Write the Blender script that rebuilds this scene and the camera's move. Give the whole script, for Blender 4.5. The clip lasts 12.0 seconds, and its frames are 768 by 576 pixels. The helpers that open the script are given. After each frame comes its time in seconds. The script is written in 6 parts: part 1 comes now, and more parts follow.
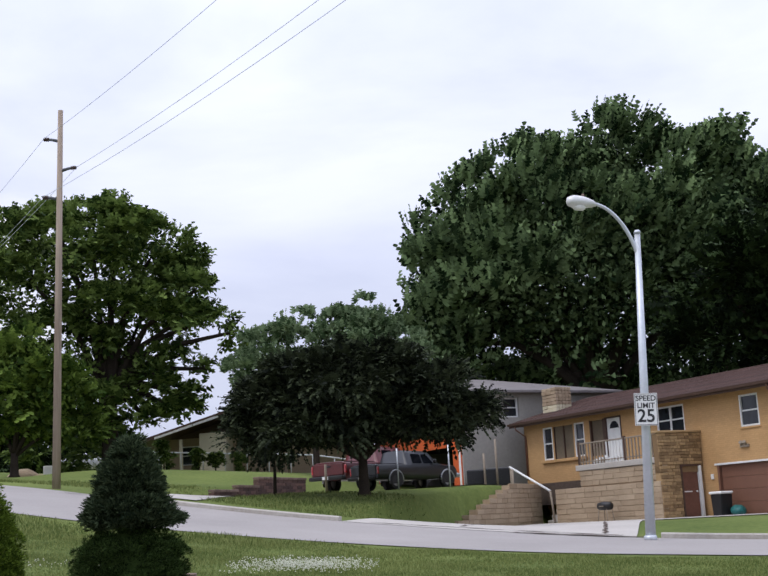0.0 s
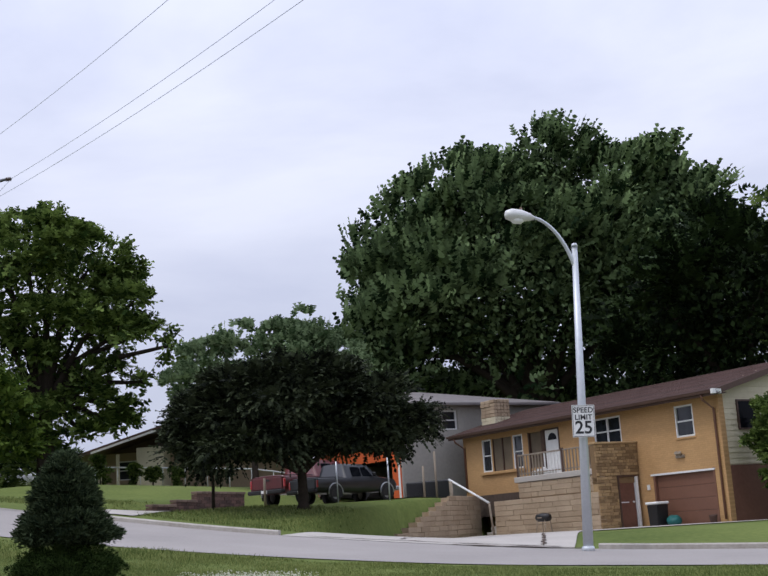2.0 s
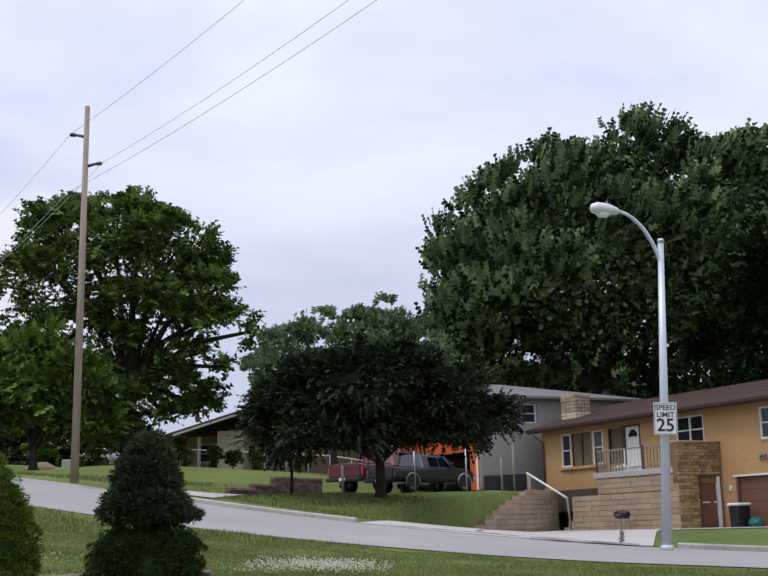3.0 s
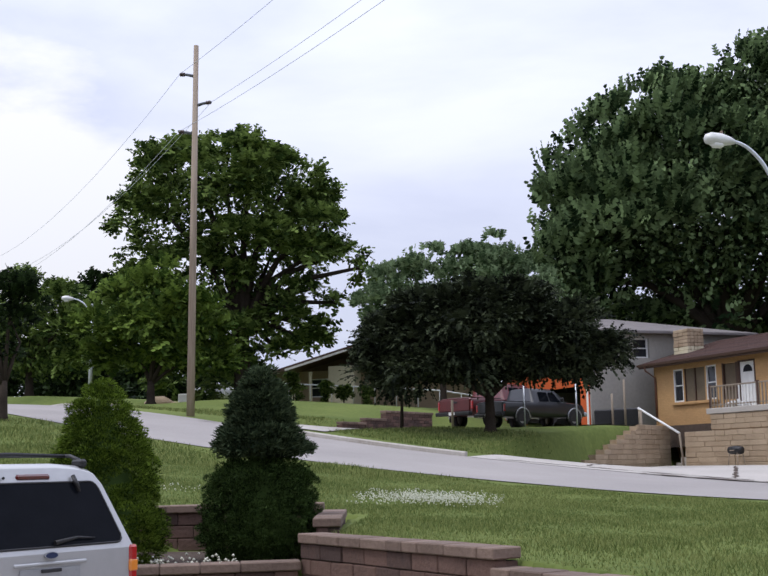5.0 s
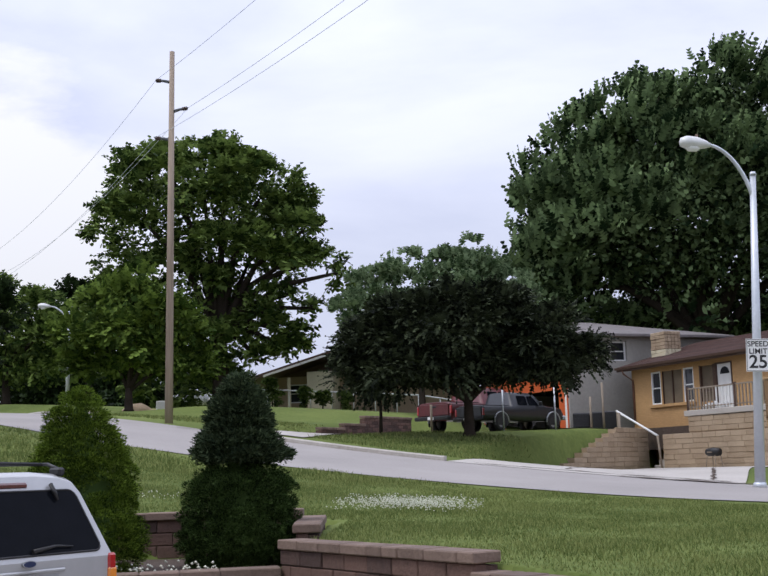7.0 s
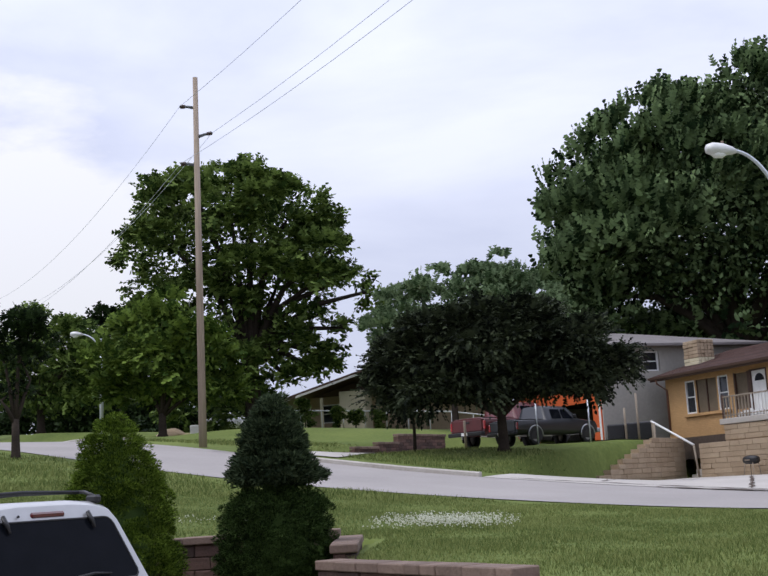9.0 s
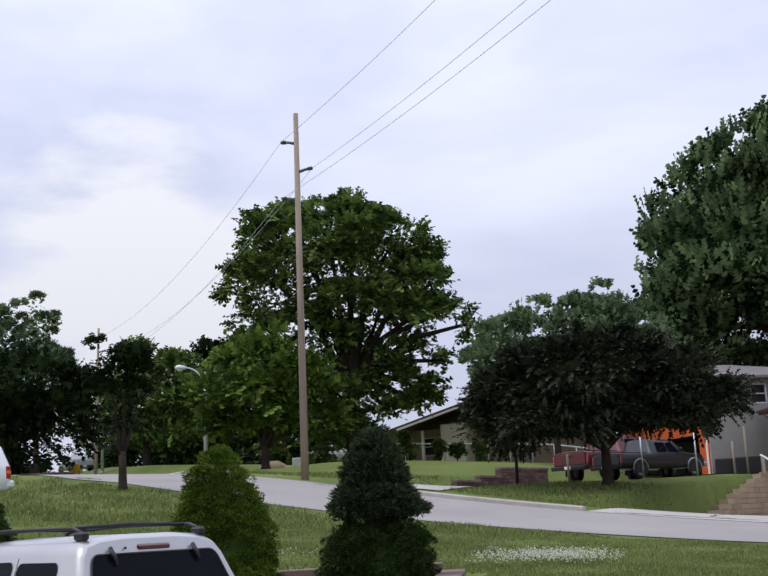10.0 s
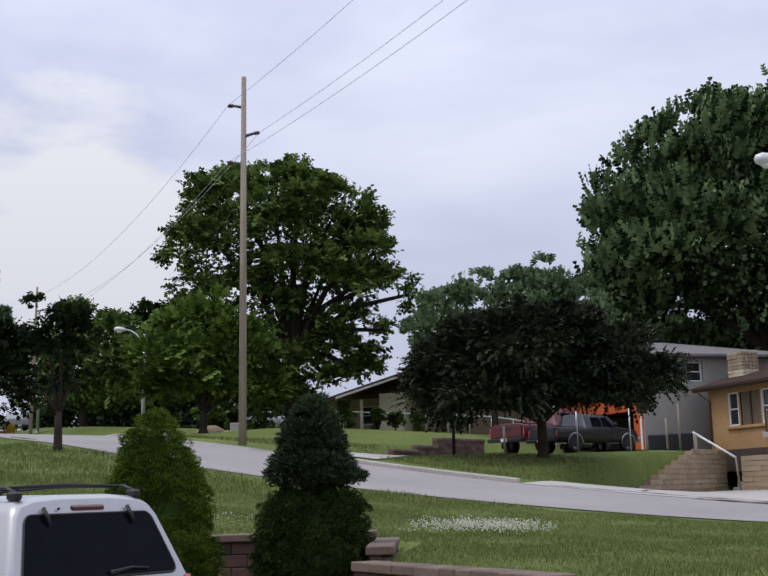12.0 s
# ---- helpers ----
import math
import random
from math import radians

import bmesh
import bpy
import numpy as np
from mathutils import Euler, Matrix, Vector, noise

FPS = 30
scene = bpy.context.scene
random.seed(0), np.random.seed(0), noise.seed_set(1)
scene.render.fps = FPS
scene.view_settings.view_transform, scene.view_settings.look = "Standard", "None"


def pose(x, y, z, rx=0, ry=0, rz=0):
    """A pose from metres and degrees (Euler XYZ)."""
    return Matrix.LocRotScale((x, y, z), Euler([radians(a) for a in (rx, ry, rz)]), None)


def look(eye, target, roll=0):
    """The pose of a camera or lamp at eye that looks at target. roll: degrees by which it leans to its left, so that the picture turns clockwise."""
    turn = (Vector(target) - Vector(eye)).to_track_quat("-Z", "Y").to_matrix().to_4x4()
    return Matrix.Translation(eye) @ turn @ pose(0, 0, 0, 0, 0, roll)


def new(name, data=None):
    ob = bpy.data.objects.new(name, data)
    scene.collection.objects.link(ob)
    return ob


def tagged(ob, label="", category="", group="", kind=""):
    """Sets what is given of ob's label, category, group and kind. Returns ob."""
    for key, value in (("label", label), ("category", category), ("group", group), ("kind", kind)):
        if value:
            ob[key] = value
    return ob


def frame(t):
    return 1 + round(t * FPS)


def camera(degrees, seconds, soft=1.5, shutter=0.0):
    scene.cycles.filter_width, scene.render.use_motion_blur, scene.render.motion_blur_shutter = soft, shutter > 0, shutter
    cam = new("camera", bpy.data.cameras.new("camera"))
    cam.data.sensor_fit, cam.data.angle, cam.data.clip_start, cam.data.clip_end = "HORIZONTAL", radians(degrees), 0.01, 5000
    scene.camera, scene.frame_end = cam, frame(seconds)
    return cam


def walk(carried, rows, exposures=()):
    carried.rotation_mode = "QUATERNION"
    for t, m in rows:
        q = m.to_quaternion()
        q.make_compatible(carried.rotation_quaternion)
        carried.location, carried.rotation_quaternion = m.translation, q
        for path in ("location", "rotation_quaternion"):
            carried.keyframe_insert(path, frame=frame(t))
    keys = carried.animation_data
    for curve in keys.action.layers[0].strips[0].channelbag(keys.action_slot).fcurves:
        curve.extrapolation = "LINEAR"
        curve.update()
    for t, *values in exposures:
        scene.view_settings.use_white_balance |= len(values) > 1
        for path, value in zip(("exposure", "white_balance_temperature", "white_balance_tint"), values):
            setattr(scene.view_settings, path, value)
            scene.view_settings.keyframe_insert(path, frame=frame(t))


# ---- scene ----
# ---- camera: it turns on one spot ----
cam = camera(35.0, 12.0, soft=1.6)
EYE = 1.7
ROWS = [
    (0.0, 0.42, 10.98, 3.08), (0.5, 1.78, 10.81, 3.77), (1.0, 0.22, 11.12, 3.48), (1.2, 1.30, 10.68, 2.90),
    (1.5, 0.20, 12.04, 3.06), (2.0, -2.38, 11.42, 3.65), (2.5, -3.19, 11.39, 2.54), (3.0, 1.14, 11.12, 1.55),
    (3.5, 7.00, 10.02, 1.09), (3.7, 7.62, 9.46, 0.62), (5.3, 5.83, 8.18, 0.98), (5.5, 6.39, 8.53, -0.09),
    (6.0, 6.02, 8.95, 0.22), (6.5, 6.07, 7.95, 0.85), (7.0, 5.29, 8.42, 1.74), (7.2, 5.54, 9.30, 1.95),
    (8.8, 6.64, 9.66, 2.85), (9.0, 6.93, 9.33, 3.40), (9.5, 7.71, 10.44, 2.34), (10.0, 11.65, 11.12, 3.00),
    (10.5, 13.10, 11.00, 1.98), (11.0, 10.99, 10.80, 2.18), (11.5, 10.51, 10.03, 2.62), (12.0, 8.68, 9.53, 1.66),
]
walk(cam, [(t, pose(0, 0, EYE, 90 + pitch, roll, yaw)) for t, yaw, pitch, roll in ROWS],
     [(0.0, 0.05), (1.5, -0.05), (2.3, -0.18), (3.0, -0.12), (3.7, -0.02), (5.5, 0.05), (7.0, 0.02), (9.5, -0.06), (10.5, -0.18), (12.0, -0.28)])

# ---- light: a bright, thinly overcast sky ----
world = bpy.data.worlds.new("world")
scene.world = world
world.use_nodes = True
wn, wl = world.node_tree.nodes, world.node_tree.links
wn.clear()


def wnode(kind, **values):
    n = wn.new(kind)
    for k, v in values.items():
        n.inputs[k].default_value = v
    return n


SUN_AZ, SUN_EL = 245.0, 60.0    # compass degrees from +y towards +x
sky = wn.new("ShaderNodeTexSky")
sky.sky_type, sky.sun_disc = "NISHITA", False
sky.sun_elevation, sky.sun_rotation = radians(SUN_EL), radians(SUN_AZ)
sky.dust_density = 3.0
coord = wn.new("ShaderNodeTexCoord")
mapping = wnode("ShaderNodeMapping", Scale=(1.0, 1.0, 2.6))
wl.new(coord.outputs["Generated"], mapping.inputs["Vector"])
clouds = wnode("ShaderNodeTexNoise", Scale=2.3, Detail=7.0, Roughness=0.52, Distortion=0.25)
wl.new(mapping.outputs["Vector"], clouds.inputs["Vector"])
ramp = wn.new("ShaderNodeValToRGB")
ramp.color_ramp.elements[0].position, ramp.color_ramp.elements[0].color = 0.36, (0.66, 0.71, 0.95, 1)
ramp.color_ramp.elements[1].position, ramp.color_ramp.elements[1].color = 0.66, (0.98, 1.02, 1.22, 1)
wl.new(clouds.outputs["Fac"], ramp.inputs["Fac"])
# the cover is brighter towards the zenith and duller towards the horizon
sep = wn.new("ShaderNodeSeparateXYZ")
wl.new(coord.outputs["Generated"], sep.inputs["Vector"])
height = wn.new("ShaderNodeMapRange")
height.inputs["From Min"].default_value, height.inputs["From Max"].default_value = 0.10, 0.45
height.inputs["To Min"].default_value, height.inputs["To Max"].default_value = 0.86, 1.22
wl.new(sep.outputs["Z"], height.inputs["Value"])
lift = wn.new("ShaderNodeVectorMath")
lift.operation = "SCALE"
# a pale bank of cumulus stands over the hill, ragged at its top
bank_dir = wn.new("ShaderNodeVectorMath")
bank_dir.operation = "DISTANCE"
bank_dir.inputs[1].default_value = (-0.375, 0.905, 0.195)
wl.new(coord.outputs["Generated"], bank_dir.inputs[0])
bank_noise = wnode("ShaderNodeTexNoise", Scale=9.0, Detail=6.0, Roughness=0.55)
wl.new(mapping.outputs["Vector"], bank_noise.inputs["Vector"])
bank_sum = wn.new("ShaderNodeMath")
bank_sum.operation = "MULTIPLY_ADD"
bank_sum.inputs[1].default_value = -0.20
wl.new(bank_noise.outputs["Fac"], bank_sum.inputs[0])
wl.new(bank_dir.outputs["Value"], bank_sum.inputs[2])
bank = wn.new("ShaderNodeMapRange")
bank.inputs["From Min"].default_value, bank.inputs["From Max"].default_value = -0.02, 0.03
bank.inputs["To Min"].default_value, bank.inputs["To Max"].default_value = 1.0, 0.0
wl.new(bank_sum.outputs[0], bank.inputs["Value"])
banked = wn.new("ShaderNodeMix")
banked.data_type = "RGBA"
banked.inputs["B"].default_value = (1.02, 1.03, 1.12, 1)
wl.new(bank.outputs["Result"], banked.inputs["Factor"])
wl.new(ramp.outputs["Color"], banked.inputs["A"])
# overcast: the dome grows brighter still towards the zenith
zenith = wn.new("ShaderNodeMapRange")
zenith.inputs["From Min"].default_value, zenith.inputs["From Max"].default_value = 0.42, 1.0
zenith.inputs["To Min"].default_value, zenith.inputs["To Max"].default_value = 1.0, 1.7
wl.new(sep.outputs["Z"], zenith.inputs["Value"])
dome = wn.new("ShaderNodeMath")
dome.operation = "MULTIPLY"
wl.new(height.outputs["Result"], dome.inputs[0])
wl.new(zenith.outputs["Result"], dome.inputs[1])
wl.new(banked.outputs["Result"], lift.inputs[0])
wl.new(dome.outputs[0], lift.inputs["Scale"])
blue = wn.new("ShaderNodeVectorMath")
blue.operation = "SCALE"
blue.inputs["Scale"].default_value = 0.10
wl.new(sky.outputs["Color"], blue.inputs[0])
mixsky = wn.new("ShaderNodeMix")
mixsky.data_type = "RGBA"
mixsky.inputs["Factor"].default_value = 0.88
wl.new(blue.outputs["Vector"], mixsky.inputs["A"])
wl.new(lift.outputs["Vector"], mixsky.inputs["B"])
background = wnode("ShaderNodeBackground", Strength=1.0)
wl.new(mixsky.outputs["Result"], background.inputs["Color"])
world_out = wn.new("ShaderNodeOutputWorld")
wl.new(background.outputs["Background"], world_out.inputs["Surface"])

sun = new("sun", bpy.data.lights.new("sun", "SUN"))
sun.data.energy, sun.data.angle, sun.data.color = 1.1, radians(14), (1.0, 0.96, 0.88)
a, e = radians(SUN_AZ), radians(SUN_EL)
sun.matrix_world = look((60 * math.sin(a) * math.cos(e), 60 * math.cos(a) * math.cos(e), 60 * math.sin(e)), (0, 0, 0))


# ---- materials ----
def mat(name, c1, c2=None, scale=6.0, rough=0.8, bump=0.0, metal=0.0, fine=8.0, coat=0.0, spec=0.5, island=0.0, obj=0.0, stretch=1.0):
    """A surface between two colours: broad stains, fine grain and relief; island and obj vary it piece by piece."""
    m = bpy.data.materials.new(name)
    m.use_nodes = True
    n, l = m.node_tree.nodes, m.node_tree.links
    b = n["Principled BSDF"]
    c2 = c2 or tuple(v * 0.75 for v in c1)
    tc = n.new("ShaderNodeTexCoord")
    big = n.new("ShaderNodeTexNoise")
    big.inputs["Scale"].default_value, big.inputs["Detail"].default_value = scale, 5
    small = n.new("ShaderNodeTexNoise")
    small.inputs["Scale"].default_value, small.inputs["Detail"].default_value = scale * fine, 4
    where = n.new("ShaderNodeMapping")
    where.inputs["Scale"].default_value = (1.0, 1.0, stretch)
    l.new(tc.outputs["Object"], where.inputs["Vector"])
    for t in (big, small):
        l.new(where.outputs["Vector"], t.inputs["Vector"])
    add = n.new("ShaderNodeMath")
    add.operation = "MULTIPLY_ADD"
    add.inputs[1].default_value = 0.6
    l.new(big.outputs["Fac"], add.inputs[0])
    half = n.new("ShaderNodeMath")
    half.operation = "MULTIPLY"
    half.inputs[1].default_value = 0.4
    l.new(small.outputs["Fac"], half.inputs[0])
    l.new(half.outputs[0], add.inputs[2])
    fac = add.outputs[0]
    for amount, socket in ((island, "Random Per Island"), (obj, "Random")):
        if amount:
            src = n.new("ShaderNodeNewGeometry" if socket == "Random Per Island" else "ShaderNodeObjectInfo")
            k = n.new("ShaderNodeMath")
            k.operation = "MULTIPLY_ADD"
            k.inputs[1].default_value = amount
            l.new(src.outputs[socket], k.inputs[0])
            l.new(fac, k.inputs[2])
            s = n.new("ShaderNodeMath")
            s.operation = "SUBTRACT"
            s.inputs[1].default_value = amount * 0.5
            l.new(k.outputs[0], s.inputs[0])
            fac = s.outputs[0]
    r = n.new("ShaderNodeValToRGB")
    r.color_ramp.elements[0].position, r.color_ramp.elements[1].position = 0.3, 0.7
    r.color_ramp.elements[0].color, r.color_ramp.elements[1].color = (*c2, 1), (*c1, 1)
    l.new(fac, r.inputs["Fac"])
    l.new(r.outputs["Color"], b.inputs["Base Color"])
    b.inputs["Roughness"].default_value, b.inputs["Metallic"].default_value = rough, metal
    b.inputs["Coat Weight"].default_value = coat
    b.inputs["Specular IOR Level"].default_value = spec
    if bump:
        bn = n.new("ShaderNodeBump")
        bn.inputs["Strength"].default_value, bn.inputs["Distance"].default_value = bump, 0.02
        l.new(small.outputs["Fac"], bn.inputs["Height"])
        l.new(bn.outputs["Normal"], b.inputs["Normal"])
    return m


def leaf_mat(name, c1, c2, through_light=0.25, rough=0.55):
    """Leaves: each one its own shade, some light passing through."""
    m = mat(name, c1, c2, scale=0.5, fine=3.0, rough=rough, island=0.62, spec=0.03)
    n, l = m.node_tree.nodes, m.node_tree.links
    b = n["Principled BSDF"]
    tr = n.new("ShaderNodeBsdfTranslucent")
    src = b.inputs["Base Color"].links[0].from_socket
    l.new(src, tr.inputs["Color"])
    mix = n.new("ShaderNodeMixShader")
    mix.inputs["Fac"].default_value = through_light
    l.new(b.outputs["BSDF"], mix.inputs[1])
    l.new(tr.outputs["BSDF"], mix.inputs[2])
    l.new(mix.outputs["Shader"], n["Material Output"].inputs["Surface"])
    return m


M = {
    "lawn": mat("lawn", (0.165, 0.200, 0.056), (0.070, 0.100, 0.026), scale=0.22, fine=30, rough=0.95, bump=0.5, spec=0.1),
    "blade": leaf_mat("blade", (0.250, 0.280, 0.100), (0.095, 0.132, 0.038), 0.2, 0.7),
    "concrete": mat("concrete", (0.48, 0.445, 0.405), (0.36, 0.335, 0.30), scale=0.5, fine=25, rough=0.9, bump=0.2),
    "road": mat("road", (0.335, 0.308, 0.288), (0.25, 0.23, 0.215), scale=0.35, fine=40, rough=0.9, bump=0.2),
    "kerb": mat("kerb", (0.47, 0.44, 0.40), (0.30, 0.27, 0.23), scale=0.8, fine=12, rough=0.9, bump=0.3),
    "yellow_brick": mat("yellow_brick", (0.52, 0.318, 0.145), (0.42, 0.25, 0.108), scale=0.7, fine=14, rough=0.85, bump=0.25),
    "rubble": mat("rubble", (0.38, 0.255, 0.125), (0.20, 0.125, 0.06), scale=3, fine=5, rough=0.9, bump=0.6, obj=0.55),
    "tan_wall": mat("tan_wall", (0.41, 0.315, 0.215), (0.31, 0.23, 0.15), scale=1.3, fine=9, rough=0.92, bump=0.6, obj=0.35),
    "brown_roof": mat("brown_roof", (0.092, 0.046, 0.036), (0.055, 0.028, 0.023), scale=0.9, fine=14, rough=0.9, bump=0.4, obj=0.4),
    "grey_roof": mat("grey_roof", (0.22, 0.20, 0.195), (0.15, 0.135, 0.13), scale=2, fine=14, rough=0.9, bump=0.4),
    "dark_trim": mat("dark_trim", (0.085, 0.045, 0.03), (0.06, 0.03, 0.02), rough=0.6),
    "brown_paint": mat("brown_paint", (0.20, 0.095, 0.06), (0.15, 0.07, 0.045), scale=1.2, rough=0.55),
    "red_brown": mat("red_brown", (0.19, 0.085, 0.055), (0.13, 0.055, 0.035), scale=1.0, rough=0.8, bump=0.2),
    "white": mat("white", (0.80, 0.80, 0.78), (0.66, 0.66, 0.64), scale=3, rough=0.5),
    "cream": mat("cream", (0.62, 0.56, 0.40), (0.52, 0.46, 0.32), scale=1.5, rough=0.7, obj=0.2),
    "grey_siding": mat("grey_siding", (0.36, 0.34, 0.30), (0.28, 0.265, 0.235), scale=1.0, rough=0.75, obj=0.2),
    "orange": mat("orange", (0.62, 0.115, 0.025), (0.50, 0.085, 0.02), scale=1.0, rough=0.65),
    "screen": mat("screen", (0.17, 0.13, 0.085), (0.11, 0.085, 0.055), scale=2, rough=0.8),
    "dark_inside": mat("dark_inside", (0.018, 0.017, 0.016), (0.01, 0.01, 0.01), rough=0.9, spec=0.05),
    "wood_pole": mat("wood_pole", (0.42, 0.34, 0.265), (0.20, 0.15, 0.11), scale=5.0, fine=6, rough=0.9, bump=0.5, stretch=0.05),
    "wood_grey": mat("wood_grey", (0.30, 0.25, 0.19), (0.20, 0.16, 0.12), scale=3, fine=10, rough=0.9, bump=0.3),
    "bark": mat("bark", (0.058, 0.045, 0.035), (0.026, 0.021, 0.017), scale=2.5, fine=8, rough=0.95, bump=0.8, spec=0.1),
    "galvanised": mat("galvanised", (0.62, 0.65, 0.68), (0.50, 0.53, 0.56), scale=1.5, fine=12, rough=0.42, metal=0.55),
    "lamp_head": mat("lamp_head", (0.70, 0.70, 0.68), (0.55, 0.55, 0.53), scale=4, rough=0.4, metal=0.2),
    "black": mat("black", (0.015, 0.015, 0.016), (0.008, 0.008, 0.009), rough=0.5),
    "rubber": mat("rubber", (0.022, 0.022, 0.023), (0.012, 0.012, 0.012), scale=8, rough=0.85),
    "wire": mat("wire", (0.10, 0.11, 0.125), (0.07, 0.075, 0.085), rough=0.6),
    "cable": mat("cable", (0.55, 0.58, 0.64), (0.45, 0.48, 0.54), rough=0.5, metal=0.2),
    "block": mat("block", (0.135, 0.080, 0.062), (0.062, 0.038, 0.032), scale=2.2, fine=12, rough=0.95, bump=0.7, obj=0.55),
    "cap": mat("cap", (0.205, 0.145, 0.112), (0.115, 0.080, 0.062), scale=2.2, fine=12, rough=0.95, bump=0.5, obj=0.4),
    "mulch": mat("mulch", (0.10, 0.07, 0.05), (0.05, 0.035, 0.028), scale=8, fine=8, rough=1.0, bump=0.9),
    "glass": mat("glass", (0.008, 0.009, 0.012), (0.005, 0.006, 0.008), rough=0.04, spec=0.05),
    "pane_glass": mat("pane_glass", (0.030, 0.034, 0.042), (0.010, 0.011, 0.014), scale=1.6, fine=3, rough=0.05, spec=0.45),
    "curtain": mat("curtain", (0.30, 0.31, 0.32), (0.20, 0.21, 0.22), scale=4, rough=0.8),
    "silver_paint": mat("silver_paint", (0.46, 0.46, 0.455), (0.41, 0.41, 0.405), scale=1.5, rough=0.32, metal=0.35, coat=0.6),
    "white_paint": mat("white_paint", (0.78, 0.79, 0.80), (0.72, 0.73, 0.74), scale=1.5, rough=0.3, coat=0.6),
    "red_paint": mat("red_paint", (0.12, 0.010, 0.010), (0.07, 0.006, 0.006), scale=1.5, rough=0.35, coat=0.25),
    "dark_paint": mat("dark_paint", (0.016, 0.017, 0.021), (0.010, 0.011, 0.013), scale=1.5, rough=0.35, coat=0.25),
    "trim_silver": mat("trim_silver", (0.40, 0.41, 0.42), (0.32, 0.33, 0.34), rough=0.4, metal=0.6),
    "tail_red": mat("tail_red", (0.42, 0.02, 0.02), (0.30, 0.012, 0.012), rough=0.15, coat=0.8),
    "tail_dark": mat("tail_dark", (0.10, 0.012, 0.014), (0.07, 0.01, 0.01), rough=0.15, coat=0.8),
    "amber": mat("amber", (0.75, 0.26, 0.04), (0.65, 0.2, 0.03), rough=0.15, coat=0.8),
    "badge_blue": mat("badge_blue", (0.02, 0.035, 0.09), (0.015, 0.025, 0.07), rough=0.25, coat=0.8),
    "hydrant_yellow": mat("hydrant_yellow", (0.60, 0.36, 0.02), (0.45, 0.26, 0.015), rough=0.5),
    "clay": mat("clay", (0.50, 0.17, 0.08), (0.38, 0.12, 0.06), rough=0.8),
    "petal": mat("petal", (0.70, 0.70, 0.60), (0.50, 0.50, 0.38), scale=20, rough=0.8),
    "teal": mat("teal", (0.01, 0.13, 0.12), (0.008, 0.09, 0.085), rough=0.5),
}
def brick_courses(m, course=0.076, length=0.22):
    """Faint mortar lines over a painted brick face that stands along x."""
    n, l = m.node_tree.nodes, m.node_tree.links
    b = n["Principled BSDF"]
    tc, turn, br = n.new("ShaderNodeTexCoord"), n.new("ShaderNodeMapping"), n.new("ShaderNodeTexBrick")
    turn.inputs["Rotation"].default_value = (radians(-90), 0, 0)
    l.new(tc.outputs["Object"], turn.inputs["Vector"])
    l.new(turn.outputs["Vector"], br.inputs["Vector"])
    br.inputs["Scale"].default_value = 1.0
    br.inputs["Brick Width"].default_value, br.inputs["Row Height"].default_value = length, course
    br.inputs["Mortar Size"].default_value = 0.006
    br.inputs["Color1"].default_value, br.inputs["Color2"].default_value, br.inputs["Mortar"].default_value = (1.05, 1.04, 1.02, 1), (0.94, 0.93, 0.92, 1), (0.86, 0.84, 0.81, 1)
    mul = n.new("ShaderNodeMix")
    mul.data_type, mul.blend_type = "RGBA", "MULTIPLY"
    mul.inputs["Factor"].default_value = 1.0
    l.new(b.inputs["Base Color"].links[0].from_socket, mul.inputs["A"])
    l.new(br.outputs["Color"], mul.inputs["B"])
    l.new(mul.outputs["Result"], b.inputs["Base Color"])


brick_courses(M["yellow_brick"])
L = {
    # pale end holds the lit tips' highlights, near-black end the crown's inner shade
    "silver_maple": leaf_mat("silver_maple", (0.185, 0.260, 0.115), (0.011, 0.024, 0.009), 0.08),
    "oak": leaf_mat("oak", (0.18, 0.25, 0.066), (0.028, 0.052, 0.013), 0.22),
    "light_green": leaf_mat("light_green", (0.16, 0.23, 0.045), (0.035, 0.065, 0.013), 0.2),
    # darkened below plain leaf green: the deep shade of these trees is in the colour
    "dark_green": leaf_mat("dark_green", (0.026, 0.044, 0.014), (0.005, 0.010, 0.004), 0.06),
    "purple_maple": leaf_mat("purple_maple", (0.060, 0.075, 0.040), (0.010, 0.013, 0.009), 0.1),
    "green_ash": leaf_mat("green_ash", (0.24, 0.32, 0.17), (0.05, 0.085, 0.036), 0.2),
    "cone_bright": leaf_mat("cone_bright", (0.165, 0.245, 0.032), (0.024, 0.046, 0.007), 0.1, 0.7),
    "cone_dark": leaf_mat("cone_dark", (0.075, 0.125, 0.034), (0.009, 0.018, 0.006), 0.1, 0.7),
    "cone_blue": leaf_mat("cone_blue", (0.080, 0.110, 0.055), (0.016, 0.028, 0.015), 0.1, 0.7),
}


# ---- tools for shapes ----
def box(bm, x0, x1, y0, y1, z0, z1, bevel=0.0, m=None):
    r = bmesh.ops.create_cube(bm, size=1)
    v = r["verts"]
    bmesh.ops.scale(bm, vec=(abs(x1 - x0), abs(y1 - y0), abs(z1 - z0)), verts=v)
    bmesh.ops.translate(bm, vec=((x0 + x1) / 2, (y0 + y1) / 2, (z0 + z1) / 2), verts=v)
    if bevel:
        ed = list({e for q in v for e in q.link_edges})
        g = bmesh.ops.bevel(bm, geom=ed, offset=bevel, segments=1, affect="EDGES")
        v = list({q for f in g["faces"] for q in f.verts} | {q for q in v if q.is_valid})
    if m is not None:
        bmesh.ops.transform(bm, matrix=m, verts=v)
    return bm


